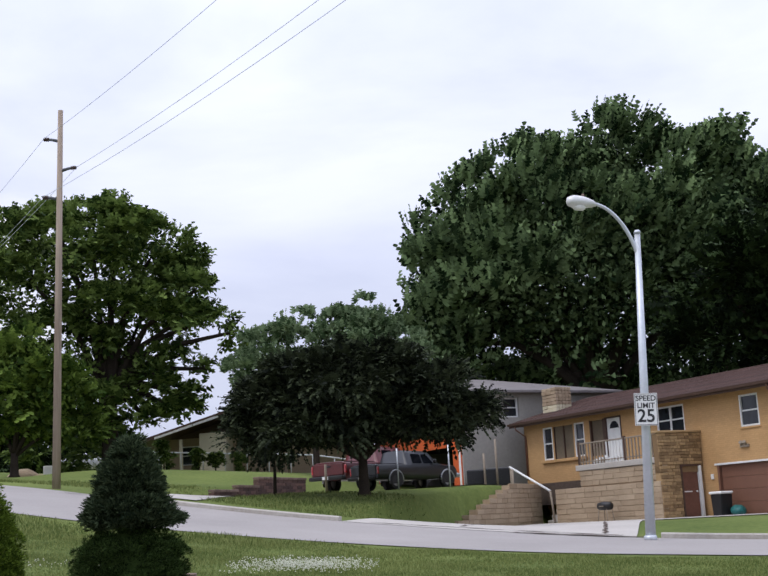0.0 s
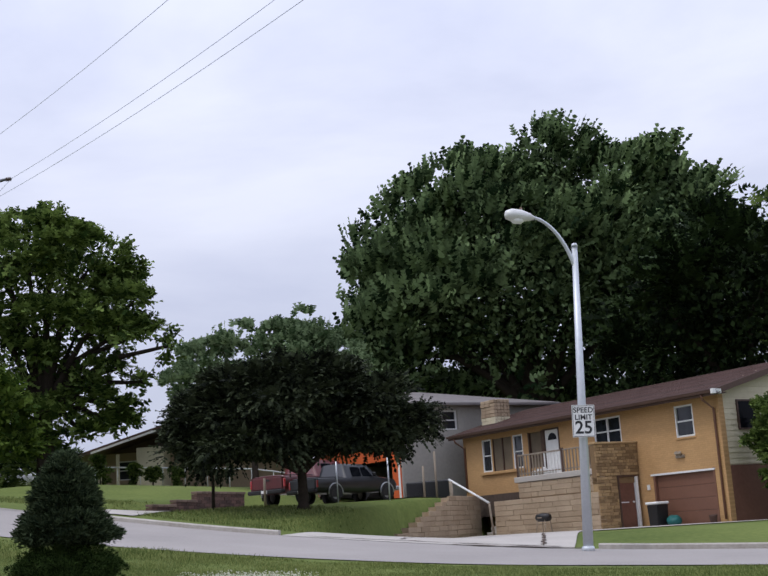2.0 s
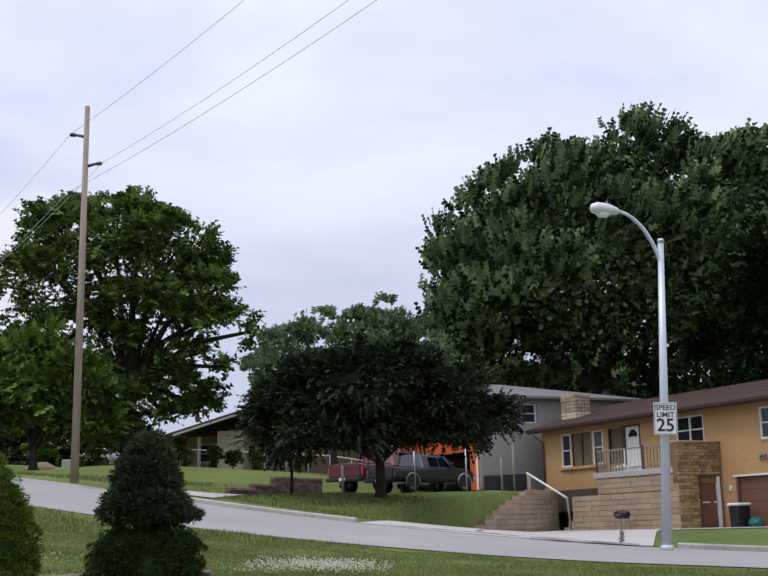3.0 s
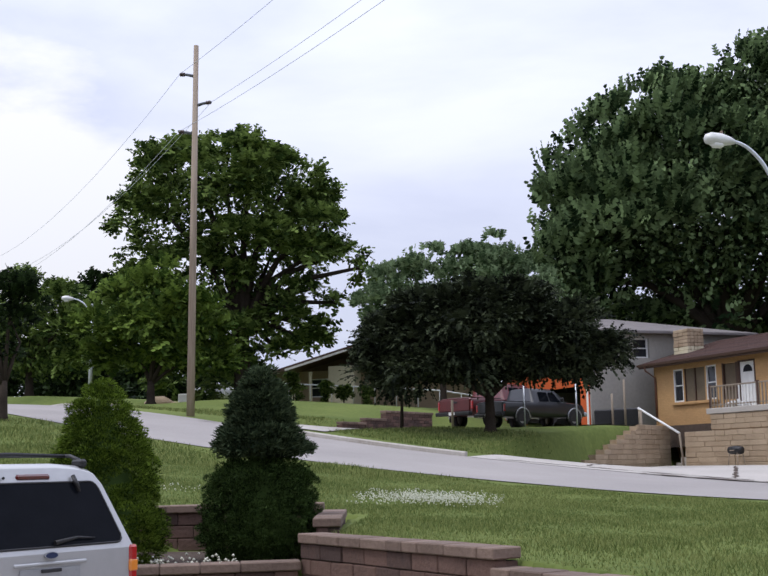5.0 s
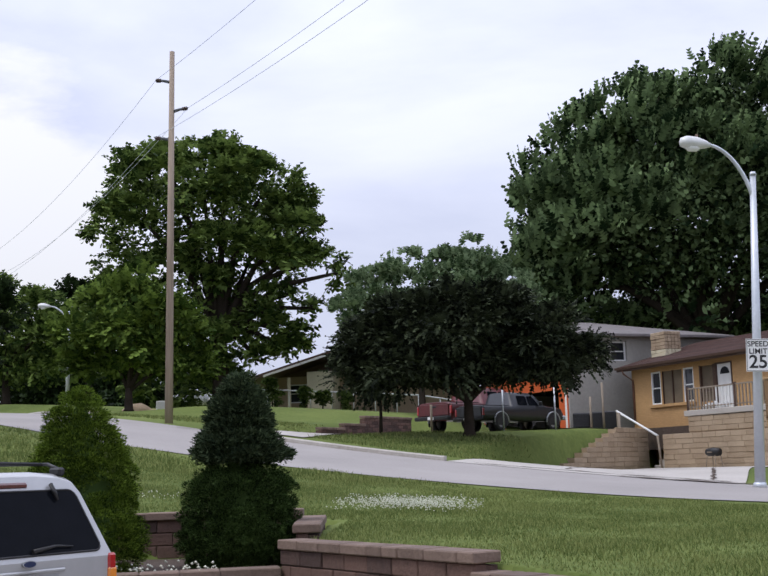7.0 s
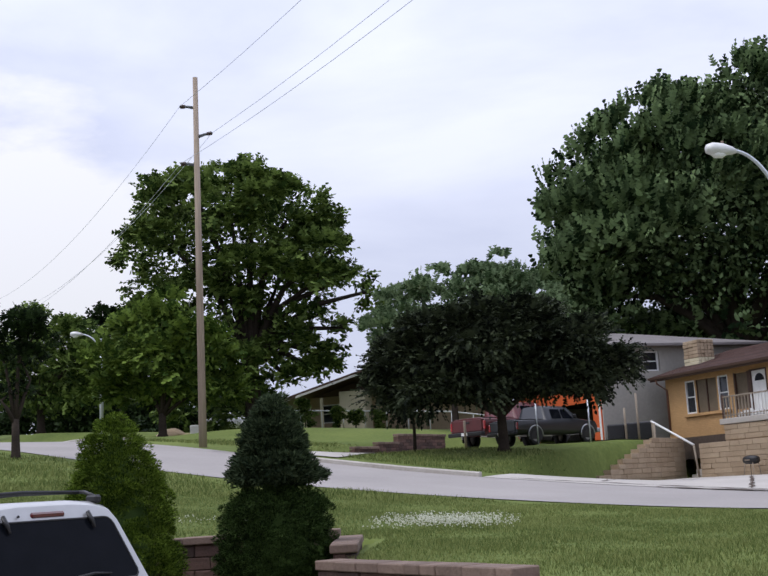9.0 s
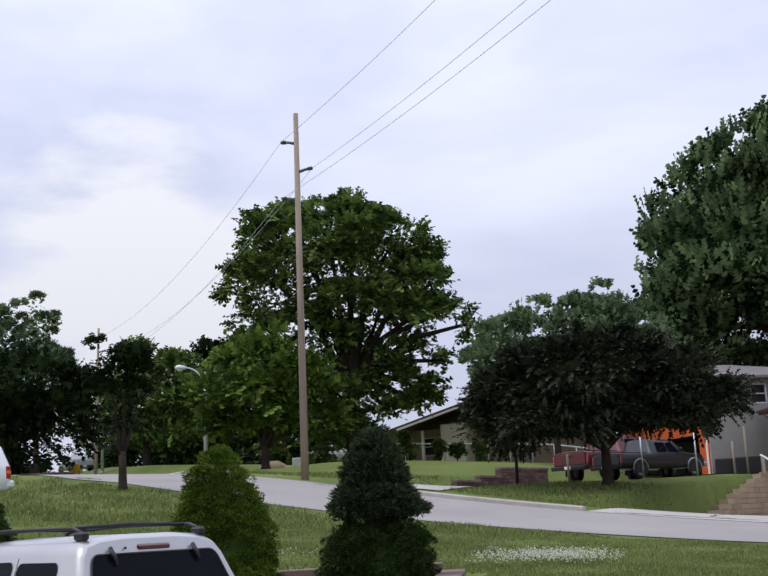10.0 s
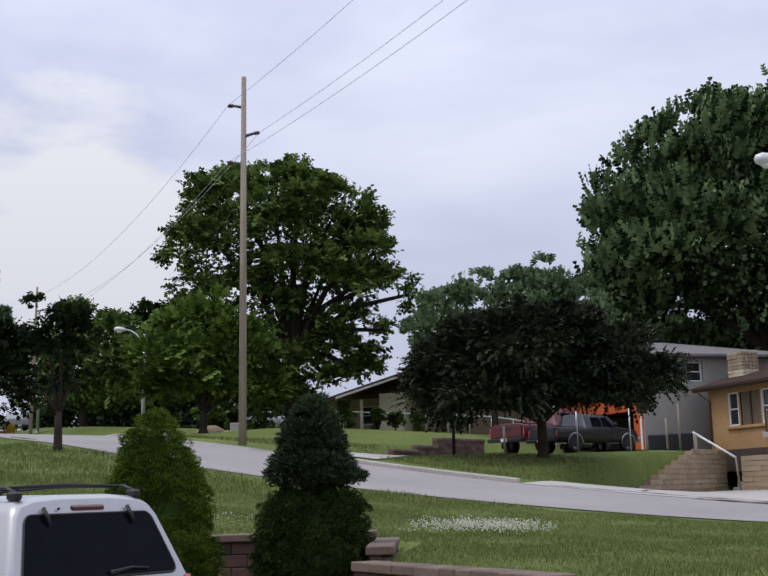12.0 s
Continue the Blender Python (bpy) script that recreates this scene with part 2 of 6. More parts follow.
def tube(bm, points, radii, sides=8, closed=True):
    """A tapered tube through the points."""
    rings = []
    pts = [Vector(p) for p in points]
    for i, p in enumerate(pts):
        d = (pts[min(i + 1, len(pts) - 1)] - pts[max(i - 1, 0)]).normalized()
        ref = Vector((0, 0, 1)) if abs(d.z) < 0.9 else Vector((1, 0, 0))
        u = d.cross(ref).normalized()
        w = d.cross(u)
        rings.append([bm.verts.new(p + radii[i] * (math.cos(2 * math.pi * k / sides) * u + math.sin(2 * math.pi * k / sides) * w)) for k in range(sides)])
    for r0, r1 in zip(rings, rings[1:]):
        for k in range(sides):
            f = bm.faces.new((r0[k], r0[(k + 1) % sides], r1[(k + 1) % sides], r1[k]))
            f.smooth = True
    if closed:
        bm.faces.new(rings[0])
        bm.faces.new(rings[-1][::-1])
    return bm


def prism(bm, outline, y0, y1):
    """A solid from an outline of (x, z), drawn out along y."""
    lo = [bm.verts.new((x, y0, z)) for x, z in outline]
    hi = [bm.verts.new((x, y1, z)) for x, z in outline]
    k = len(outline)
    bm.faces.new(lo)
    bm.faces.new(hi[::-1])
    for i in range(k):
        bm.faces.new((lo[i], hi[i], hi[(i + 1) % k], lo[(i + 1) % k]))
    return bm


def mesh_of(bm, name, material):
    bmesh.ops.recalc_face_normals(bm, faces=bm.faces)
    me = bpy.data.meshes.new(name)
    bm.to_mesh(me)
    bm.free()
    for mm in (material if isinstance(material, (list, tuple)) else [material]):
        me.materials.append(mm)
    return me


def part(name, bm, material, parent=None, label="", m=None):
    ob = new(name, mesh_of(bm, name, material))
    if parent is not None:
        ob.parent = parent
    if m is not None:
        ob.matrix_basis = m
    return tagged(ob, label)


def thing(name, m, label, category, group="", kind=""):
    ob = new(name)
    ob.empty_display_size = 0.2
    ob.matrix_basis = m
    return tagged(ob, label, category, group, kind)


def quads(name, verts, faces, material, parent=None, label="", smooth=False):
    """A mesh from arrays of vertices and of faces with equally many corners."""
    verts, faces = np.asarray(verts, dtype=np.float32), np.asarray(faces, dtype=np.int32)
    me = bpy.data.meshes.new(name)
    n, k = faces.shape
    me.vertices.add(len(verts))
    me.vertices.foreach_set("co", verts.ravel())
    me.loops.add(n * k)
    me.loops.foreach_set("vertex_index", faces.ravel())
    me.polygons.add(n)
    me.polygons.foreach_set("loop_start", np.arange(0, n * k, k, dtype=np.int32))
    if smooth:
        me.polygons.foreach_set("use_smooth", np.ones(n, dtype=bool))
    me.update(calc_edges=True)
    me.materials.append(material)
    ob = new(name, me)
    if parent is not None:
        ob.parent = parent
    return tagged(ob, label)


# ---- the lie of the land: it climbs along the road, from right to left ----
ROAD_X, ROAD_Y, ROAD_AZ, BEND, ROAD_W = 4.56, 27.0, radians(-58.0), -0.0092, 7.0
RISE_S = np.array([-200, -60, -25, -12, -6, 0, 5, 10, 15, 20, 26, 35, 60, 95, 160, 400])
RISE_Z = np.array([0.2, 0.3, 0.50, 0.58, 0.72, 0.98, 1.40, 1.95, 2.65, 3.40, 4.05, 4.75, 6.75, 8.9, 11.0, 14.0])
fine_s = np.linspace(-200, 400, 2401)
fine_z = np.convolve(np.pad(np.interp(fine_s, RISE_S, RISE_Z), 8, mode="edge"), np.ones(17) / 17, mode="valid")
HOUSE = pose(13.886, 43.854, 1.35, 0, 0, -62.0)     # the yellow house: x along its front, y inwards
HOUSE_INV = np.array(HOUSE.inverted())


def step01(v, a, b):
    t = np.clip((v - a) / (b - a), 0, 1)
    return t * t * (3 - 2 * t)


def land(x, y):
    """Height of the open ground."""
    x, y = np.asarray(x, dtype=float), np.asarray(y, dtype=float)
    s = (x - ROAD_X) * -0.848 + (y - ROAD_Y) * 0.530
    d = (x - ROAD_X) * 0.530 + (y - ROAD_Y) * 0.848
    z = np.interp(s, fine_s, fine_z)
    z = z + 0.10 * np.sin(x * 0.21 + 1.0) * np.sin(y * 0.17) * step01(np.abs(d), 5, 12)
    z = z - 0.75 * step01(-d, 4.0, 8.5) * step01(-x, 14.5, 17.5) * step01(s, 15, 21) * 1.95
    z = z + (0.34 * step01(d, 5, 13) + 0.22 * step01(d, 13, 20)) * step01(s, 6, 12) * (1 - step01(s, 13.5, 19)) * (1 - step01(d, 30, 45))
    z = z + 0.38 * step01(y, 50.5, 57) * step01(-x, 1, 5) * (1 - step01(-x, 13.5, 18)) * (1 - step01(y, 95, 120))
    # the street dips beyond the crest by the pole, with the lawn on its near side
    z = z - 0.62 * step01(s, 24, 37) * (1 - step01(d - np.interp(s, road_u, road_v) - 26 * step01(-x, 18, 24) * (1 - step01(y, 70, 80)), 4.5, 9))
    # the level yard before the yellow house
    hx = HOUSE_INV[0, 0] * x + HOUSE_INV[0, 1] * y + HOUSE_INV[0, 3]
    hy = HOUSE_INV[1, 0] * x + HOUSE_INV[1, 1] * y + HOUSE_INV[1, 3]
    edge = (x - 2.25) * 0.914 - (y - 44.7) * 0.406
    w = step01(edge, -0.75, -0.20) * step01(-hx, -14, -4) * step01(d, 4.5, 11.0) * step01(-hy, -14, -9)
    z = z * (1 - w) + 1.33 * w
    # the level drive of the grey house, cut into the bank beside the garden wall
    e_d = (x + 7.3) * 0.919 - (y - 45.2) * 0.394
    w = step01(e_d, -0.9, -0.08) * (1 - step01(e_d, 10, 14)) * step01(y, 41.0, 44.0) * (1 - step01(y, 60, 70))
    z = z - w * np.maximum(0.0, z - (1.7 + 0.027 * np.hypot(x, y)))
    # the sunken drive before the block walls
    near = step01(-near_side(x, y), -0.24, -0.03)
    z = z * (1 - near) + (-0.10) * near
    bed = step01(-near_bed(x, y), -0.05, 0.05) * (1 - near)
    return z * (1 - bed) + 0.62 * bed


def near_side(x, y):
    """Positive beyond the line of the block walls: the bed's front, then the wall that comes towards the camera."""
    a_ = y - (13.02 + (x + 2.34) * 0.27)
    b_ = ((x + 2.34) * 0.77 + (y - 13.1) * 0.63)
    return np.where(x < -2.34, a_, b_)


def near_bed(x, y):
    """Negative inside the planting bed, which lies behind its low front wall."""
    return np.maximum(np.maximum(y - 16.05 - (x + 4.4) * 0.10, x + 2.25), -8.5 - x)


# the road's middle line: a bend to the left, then back to the right beyond the pole
road_s = np.arange(-80.0, 120.0, 0.25)
road_h = ROAD_AZ + np.radians(np.interp(road_s, [-80, 11, 23, 34, 120], [20.0, -5.8, 5.0, 28.0, 28.0]))
road_px, road_py = np.cumsum(np.sin(road_h)) * 0.25, np.cumsum(np.cos(road_h)) * 0.25
road_px += ROAD_X - np.interp(0.0, road_s, road_px)
road_py += ROAD_Y - np.interp(0.0, road_s, road_py)
road_u = (road_px - ROAD_X) * -0.848 + (road_py - ROAD_Y) * 0.530
road_v = (road_px - ROAD_X) * 0.530 + (road_py - ROAD_Y) * 0.848


def road_at(s):
    return float(np.interp(s, road_s, road_px)), float(np.interp(s, road_s, road_py)), float(np.interp(s, road_s, road_h))


def strip(s0, s1, off0, off1, lift, n=160, along=road_at):
    """A strip beside the road's middle line, laid on the land."""
    v, f = [], []
    for i in range(n + 1):
        x, y, h = along(s0 + (s1 - s0) * i / n)
        for j in range(5):
            o = off0 + (off1 - off0) * j / 4
            px, py = x + o * math.cos(h), y - o * math.sin(h)
            v.append((px, py, float(land(px, py)) + lift))
    for i in range(n):
        for j in range(4):
            q = i * 5 + j
            f.append((q, q + 1, q + 6, q + 5))
    return v, f

# ---- ground, road, drives ----
def build_ground():
    ring = [0.0]
    r = 2.0
    while r < 900:
        ring.append(r)
        r *= 1.012 if r < 22 else 1.008 if 38 < r < 57 else 1.018 if r < 130 else 1.12
    ang = np.radians(np.concatenate([np.arange(-180, -48, 6), np.arange(-48, 40, 0.5), np.arange(40, 180, 6)]))
    rr, aa = np.meshgrid(np.array(ring), ang, indexing="ij")
    x, y = rr * np.sin(aa), rr * np.cos(aa)
    z = land(x, y)
    k = len(ang)
    v = np.stack([x, y, z], -1).reshape(-1, 3)
    f = []
    for i in range(len(ring) - 1):
        for j in range(k):
            f.append((i * k + j, i * k + (j + 1) % k, (i + 1) * k + (j + 1) % k, (i + 1) * k + j))
    ob = quads("ground", v, f, M["lawn"], smooth=True)
    tagged(ob, "mown green lawn rising gently uphill with darker patches", "lawn", kind="structure")


build_ground()
v, f = strip(-70, 75, -3.5, 3.5, 0.02, 240)
tagged(quads("road", v, f, M["road"], smooth=True), "pale grey worn concrete street climbing the hill", "road", kind="structure")


def kerb(s0, s1, off, name, label, w=0.16, h=0.13):
    bm = bmesh.new()
    n = max(2, int((s1 - s0) / 1.2))
    prev = None
    for i in range(n + 1):
        x, y, hd = road_at(s0 + (s1 - s0) * i / n)
        ringv = []
        for o, hh in ((-w / 2, -0.1), (-w / 2, h - 0.03), (-w / 2 + 0.04, h), (w / 2, h), (w / 2, -0.1)):
            o2 = off + (o if off > 0 else -o)
            px, py = x + o2 * math.cos(hd), y - o2 * math.sin(hd)
            ringv.append(bm.verts.new((px, py, float(land(px, py)) + hh + 0.02)))
        if prev:
            for a_, b_ in zip(range(4), range(1, 5)):
                bm.faces.new((prev[a_], prev[b_], ringv[b_], ringv[a_]))
        else:
            bm.faces.new(ringv)
        prev = ringv
    bm.faces.new(prev[::-1])
    return tagged(part(name, bm, M["kerb"]), label, "kerb", kind="structure")


kerb(8.6, 16.4, 3.5, "kerb", "weathered concrete kerb along the street")
kerb(-45, -0.2, 3.5, "kerb", "weathered concrete kerb along the street")
kerb(24.5, 60, 3.5, "kerb", "weathered concrete kerb along the street")


def slab(name, outline, lift, material, label, category):
    """A paved field: an outline in plan, laid on the land."""
    from_x = [p[0] for p in outline]
    from_y = [p[1] for p in outline]
    bm = bmesh.new()
    bm.faces.new([bm.verts.new((x, y, 0)) for x, y in outline])
    for _ in range(6):
        long_edges = [e for e in bm.edges if e.calc_length() > 1.4]
        if not long_edges:
            break
        bmesh.ops.subdivide_edges(bm, edges=long_edges, cuts=1, use_grid_fill=True)
    bmesh.ops.triangulate(bm, faces=bm.faces)
    for _ in range(4):
        long_edges = [e for e in bm.edges if e.calc_length() > 1.1]
        bmesh.ops.subdivide_edges(bm, edges=long_edges, cuts=1)
        bmesh.ops.triangulate(bm, faces=bm.faces)
    for q in bm.verts:
        q.co.z = float(land(q.co.x, q.co.y)) + lift
    for fc in bm.faces:
        if fc.normal.z < 0:
            fc.normal_flip()
    me = bpy.data.meshes.new(name)
    bm.to_mesh(me)
    bm.free()
    me.materials.append(material)
    return tagged(new(name, me), label, category, kind="structure")


def polar(az, dist):
    return dist * math.sin(radians(az)), dist * math.cos(radians(az))


def road_xy(s, off):
    x, y, h = road_at(s)
    return x + off * math.cos(h), y - off * math.sin(h)


def hw(x, y, z=0.0):
    """A place given in the yellow house's own axes."""
    p = HOUSE @ Vector((x, y, z))
    return p.x, p.y, p.z


YARD = [road_xy(8.5, 3.4), road_xy(4.0, 3.4), road_xy(0.4, 3.4), hw(-1.5, -5.2)[:2], hw(3.4, -1.6)[:2], hw(3.2, -0.2)[:2], hw(-3.8, -0.2)[:2], hw(-3.8, -2.2)[:2], hw(-11.9, -2.2)[:2], (2.45, 44.6)]
slab("pavement", YARD, 0.03, M["concrete"],
     "cracked pale concrete drive before the yellow house", "driveway")
DRIVE = [polar(-10.9, 40.3), polar(-9.0, 39.6), (-4.6, 46.0), (2.6, 50.3), (5.0, 54.2), (3.2, 57.4), (-4.0, 53.0), (-6.6, 47.4)]
slab("pavement", DRIVE, 0.035, M["concrete"], "pale concrete drive leading to the grey house", "driveway")
slab("pavement", [(-12, -8.9), (12, -8.9), (2.5, 6.3), (-2.5, 12.4), (-12, 9.8)], 0.03, M["concrete"], "plain concrete drive below the block walls", "driveway")


def inside(x, y, outline):
    """Which of the places lie inside an outline."""
    hit = np.zeros(x.shape, dtype=bool)
    for (x0, y0), (x1, y1) in zip(outline, outline[1:] + outline[:1]):
        cross = ((y0 > y) != (y1 > y)) & (x < (x1 - x0) * (y - y0) / (y1 - y0 + 1e-12) + x0)
        hit ^= cross
    return hit


# dark cracks and grassy joints where the drive meets the street
def crack(name, points, width, label, seed):
    rng_ = random.Random(seed)
    v_, f_ = [], []
    pts_ = []
    for (x0, y0), (x1, y1) in zip(points, points[1:]):
        k = max(2, int(math.hypot(x1 - x0, y1 - y0) / 0.25))
        pts_ += [(x0 + (x1 - x0) * i / k + rng_.uniform(-0.05, 0.05), y0 + (y1 - y0) * i / k + rng_.uniform(-0.05, 0.05)) for i in range(k)]
    for i, (x, y) in enumerate(pts_):
        xa, ya = pts_[max(0, i - 1)]
        xb, yb = pts_[min(len(pts_) - 1, i + 1)]
        n_ = math.hypot(xb - xa, yb - ya) + 1e-6
        w_ = width * rng_.uniform(0.2, 1.3)
        nx, ny = -(yb - ya) / n_ * w_, (xb - xa) / n_ * w_
        z_ = float(land(x, y)) + 0.044
        v_ += [(x - nx, y - ny, z_), (x + nx, y + ny, z_)]
    for i in range(len(pts_) - 1):
        f_.append((2 * i, 2 * i + 1, 2 * i + 3, 2 * i + 2))
    tagged(quads(name, v_, f_, M["mulch"]), label, "crack", kind="structure")


crack("pavement_crack", [road_xy(7.8, 3.7), road_xy(5.0, 4.1), road_xy(2.5, 4.0), road_xy(0.6, 3.9)], 0.10, "dark grassy joint between drive and street", 1)
crack("pavement_crack", [road_xy(3.5, 3.2), road_xy(1.5, 3.3), road_xy(-0.2, 3.6)], 0.14, "dark grassy joint between drive and street", 2)
crack("pavement_crack", [road_xy(5.5, 4.6), hw(-8.0, -5.5)[:2], hw(-6.2, -3.2)[:2]], 0.06, "dark crack across the concrete drive", 3)
crack("pavement_crack", [road_xy(1.5, 4.4), hw(-3.2, -5.5)[:2], hw(-2.6, -1.2)[:2]], 0.05, "dark crack across the concrete drive", 4)
for k_, s_ in enumerate((17.2, 18.6)):
    crack("pavement_crack", [road_xy(s_, 2.9), road_xy(s_ - 1.2, 3.5)], 0.08, "dark crack where the upper drive meets the street", 5 + k_)

# ---- leaves and trees ----
def unit(a):
    return a / (np.linalg.norm(a, axis=1, keepdims=True) + 1e-9)


def crown(name, lobes, clumps, per, size, spread, material, parent, seed, droop=0.0, up=0.25, flat=0.55, inner=0.30, aspect=0.55, wind=(0.0, 0.0, 0.0), tufts=11, label=""):
    """Foliage in four steps: lobes carry domed boughs, boughs carry sprays, sprays carry two rows of small folded leaves."""
    rng = np.random.default_rng(seed)
    lob = np.array(lobes, dtype=float)
    lob[:, 3:6] = np.maximum(lob[:, 3:6] - spread * 0.6, 0.22)
    area = (lob[:, 3] * lob[:, 4] + lob[:, 3] * lob[:, 5] + lob[:, 4] * lob[:, 5])
    area = np.maximum(area, 0.03 * area.max())
    boughs = max(8, clumps // tufts)
    which = rng.choice(len(lob), boughs, p=area / area.sum())
    d = unit(rng.normal(size=(boughs, 3)))
    # few boughs hang on the underside of a lobe
    low = (d[:, 2] < -0.25) & (rng.random(boughs) < 0.65)
    d[low, 2] *= -1
    rad = np.clip(rng.normal(0.92, 0.12, boughs), 0.55, 1.15)
    c = lob[which, :3] + d * lob[which, 3:6] * rad[:, None]
    size_b = spread * rng.uniform(0.6, 1.45, boughs)
    # sprays over the upper, outer half of every bough
    bi = np.repeat(np.arange(boughs), tufts * 4)
    k = len(bi)
    e_ = unit(rng.normal(size=(k, 3)) + d[bi] * 0.75 + np.array([0, 0, 0.55]) + np.array(wind) * 0.6)
    root = c[bi] + e_ * size_b[bi][:, None] * np.array([1.0, 1.0, flat]) * rng.uniform(0.5, 1.0, k)[:, None]
    out = unit(e_ * 0.6 + d[bi] * 0.45 + np.array([0, 0, up - droop]) + np.array(wind) + rng.normal(size=(k, 3)) * 0.18)
    lat = unit(np.cross(e_ * 0.6 + np.array([0, 0, 0.9]) + rng.normal(size=(k, 3)) * 0.3, out))
    nrm = np.cross(out, lat)
    reach = spread * rng.uniform(0.4, 0.9, k)
    q = int(min(6, max(3, round(0.65 * spread / (size * 0.62)))))
    # the spine of each spray, then a pointed leaf on either side of every step
    u = np.linspace(0, 1, q + 1)
    spine = root[:, None] + out[:, None] * (reach[:, None] * u)[:, :, None]
    spine[:, :, 2] -= (0.20 + droop) * reach[:, None] * u * u
    v = np.empty((k, (q + 1) + 4 * q, 3))
    v[:, :q + 1] = spine
    faces = []
    for i in range(q):
        for b_, sg in enumerate((1.0, -1.0)):
            ln = (size * rng.uniform(0.7, 1.15, k) * (1.1 - 0.45 * u[i]))[:, None]
            dr = unit(out * 0.7 + lat * sg * (0.95 - 0.55 * u[i]) + rng.normal(size=(k, 3)) * 0.16 - np.array([0, 0, 0.12 + droop]))
            tip = spine[:, i] + dr * ln + nrm * ln * rng.normal(0, 0.15, (k, 1))
            a_ = q + 1 + 4 * i + 2 * b_
            v[:, a_] = spine[:, i] + dr * ln * 0.45 + lat * sg * ln * aspect * 0.12 - out * ln * aspect * 0.18
            v[:, a_ + 1] = tip
            faces.append((i, a_, a_ + 1, i + 1) if sg > 0 else (i, i + 1, a_ + 1, a_))
    f = (np.array(faces)[None] + (np.arange(k) * v.shape[1])[:, None, None]).reshape(-1, 4)
    v = v.reshape(-1, 3)
    # broader leaves close the shaded heart of the lobes
    n = int(len(f) * inner * 0.8)
    wl_ = rng.choice(len(lob), n, p=area / area.sum())
    di = unit(rng.normal(size=(n, 3)))
    p = lob[wl_, :3] + di * lob[wl_, 3:6] * rng.uniform(0.35, 0.84, n)[:, None]
    dr = unit(rng.normal(size=(n, 3)))
    side = unit(np.cross(dr, rng.normal(size=(n, 3)) * 0.8 + di))
    ln = (size * rng.uniform(0.8, 1.4, n))[:, None]
    w = np.stack([p, p + dr * ln * 0.45 + side * ln * 0.32, p + dr * ln, p + dr * ln * 0.45 - side * ln * 0.32], 1)
    f = np.concatenate([f, len(v) + np.arange(n * 4).reshape(n, 4)])
    return quads(name, np.concatenate([v, w.reshape(-1, 3)]), f, material, parent, label)


def tree(name, base, lobes, trunk_h, trunk_r, material, label, seed, clumps, per, size, spread, category="tree", limbs=True, lean=(0, 0), group="", **kw):
    """A tree: a tapered trunk that forks into limbs, one to each lobe of the crown."""
    x, y = base
    z = float(land(x, y)) - 0.05
    t = thing(name, pose(x, y, z), label, category, group)
    rng = random.Random(seed)
    top = (lean[0], lean[1], trunk_h)
    bm = bmesh.new()
    tube(bm, [(0, 0, 0), (0, 0, 0.15 * trunk_h), (lean[0] * 0.4, lean[1] * 0.4, trunk_h * 0.55), top], [trunk_r * 1.45, trunk_r, trunk_r * 0.88, trunk_r * 0.75], 10)
    part("trunk", bm, M["bark"], t)
    if limbs:
        for lx, ly, lz, *r in lobes:
            bm = bmesh.new()
            p0, p1 = Vector(top), Vector((lx, ly, lz))
            q = p0.lerp(p1, 0.5) + Vector((rng.uniform(-0.3, 0.3), rng.uniform(-0.3, 0.3), 0.12 * (p1 - p0).length))
            tube(bm, [p0 - Vector((0, 0, trunk_h * 0.15)), p0.lerp(q, 0.6), q, p1, p1 + Vector((rng.uniform(-0.5, 0.5) * r[0], rng.uniform(-0.5, 0.5) * r[1], 0.5 * r[2]))],
                 [trunk_r * 0.55, trunk_r * 0.42, trunk_r * 0.32, trunk_r * 0.18, trunk_r * 0.05], 6)
            part("limb", bm, M["bark"], t)
    crown("crown", lobes, clumps, per, size, spread, material, t, seed, **kw)
    return t


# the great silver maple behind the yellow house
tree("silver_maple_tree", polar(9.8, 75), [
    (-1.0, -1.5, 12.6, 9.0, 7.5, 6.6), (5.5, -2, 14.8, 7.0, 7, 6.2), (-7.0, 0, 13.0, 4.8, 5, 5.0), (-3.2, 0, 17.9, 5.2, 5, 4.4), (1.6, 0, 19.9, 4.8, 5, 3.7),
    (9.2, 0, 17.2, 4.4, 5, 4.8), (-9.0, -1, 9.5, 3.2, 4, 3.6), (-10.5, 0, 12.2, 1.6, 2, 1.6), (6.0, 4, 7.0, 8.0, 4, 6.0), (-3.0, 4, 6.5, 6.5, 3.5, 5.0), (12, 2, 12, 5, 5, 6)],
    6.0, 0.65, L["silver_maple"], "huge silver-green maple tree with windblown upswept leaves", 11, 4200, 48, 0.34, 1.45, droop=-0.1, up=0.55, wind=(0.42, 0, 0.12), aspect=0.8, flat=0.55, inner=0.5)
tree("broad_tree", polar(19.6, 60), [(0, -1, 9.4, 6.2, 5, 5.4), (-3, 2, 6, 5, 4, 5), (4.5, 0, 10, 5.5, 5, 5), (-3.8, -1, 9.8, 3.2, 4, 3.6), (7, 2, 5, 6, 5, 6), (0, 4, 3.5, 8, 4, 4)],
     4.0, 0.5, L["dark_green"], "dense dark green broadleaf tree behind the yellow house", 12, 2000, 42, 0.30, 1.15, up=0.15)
tree("broad_tree", polar(22.3, 95), [(0, 0, 17, 7, 7, 7.5), (7, 0, 16, 7, 7, 9), (0, 0, 8, 9, 7, 8)], 8.0, 0.5, L["oak"], "tall green tree far behind the house", 13, 900, 36, 0.45, 1.6)
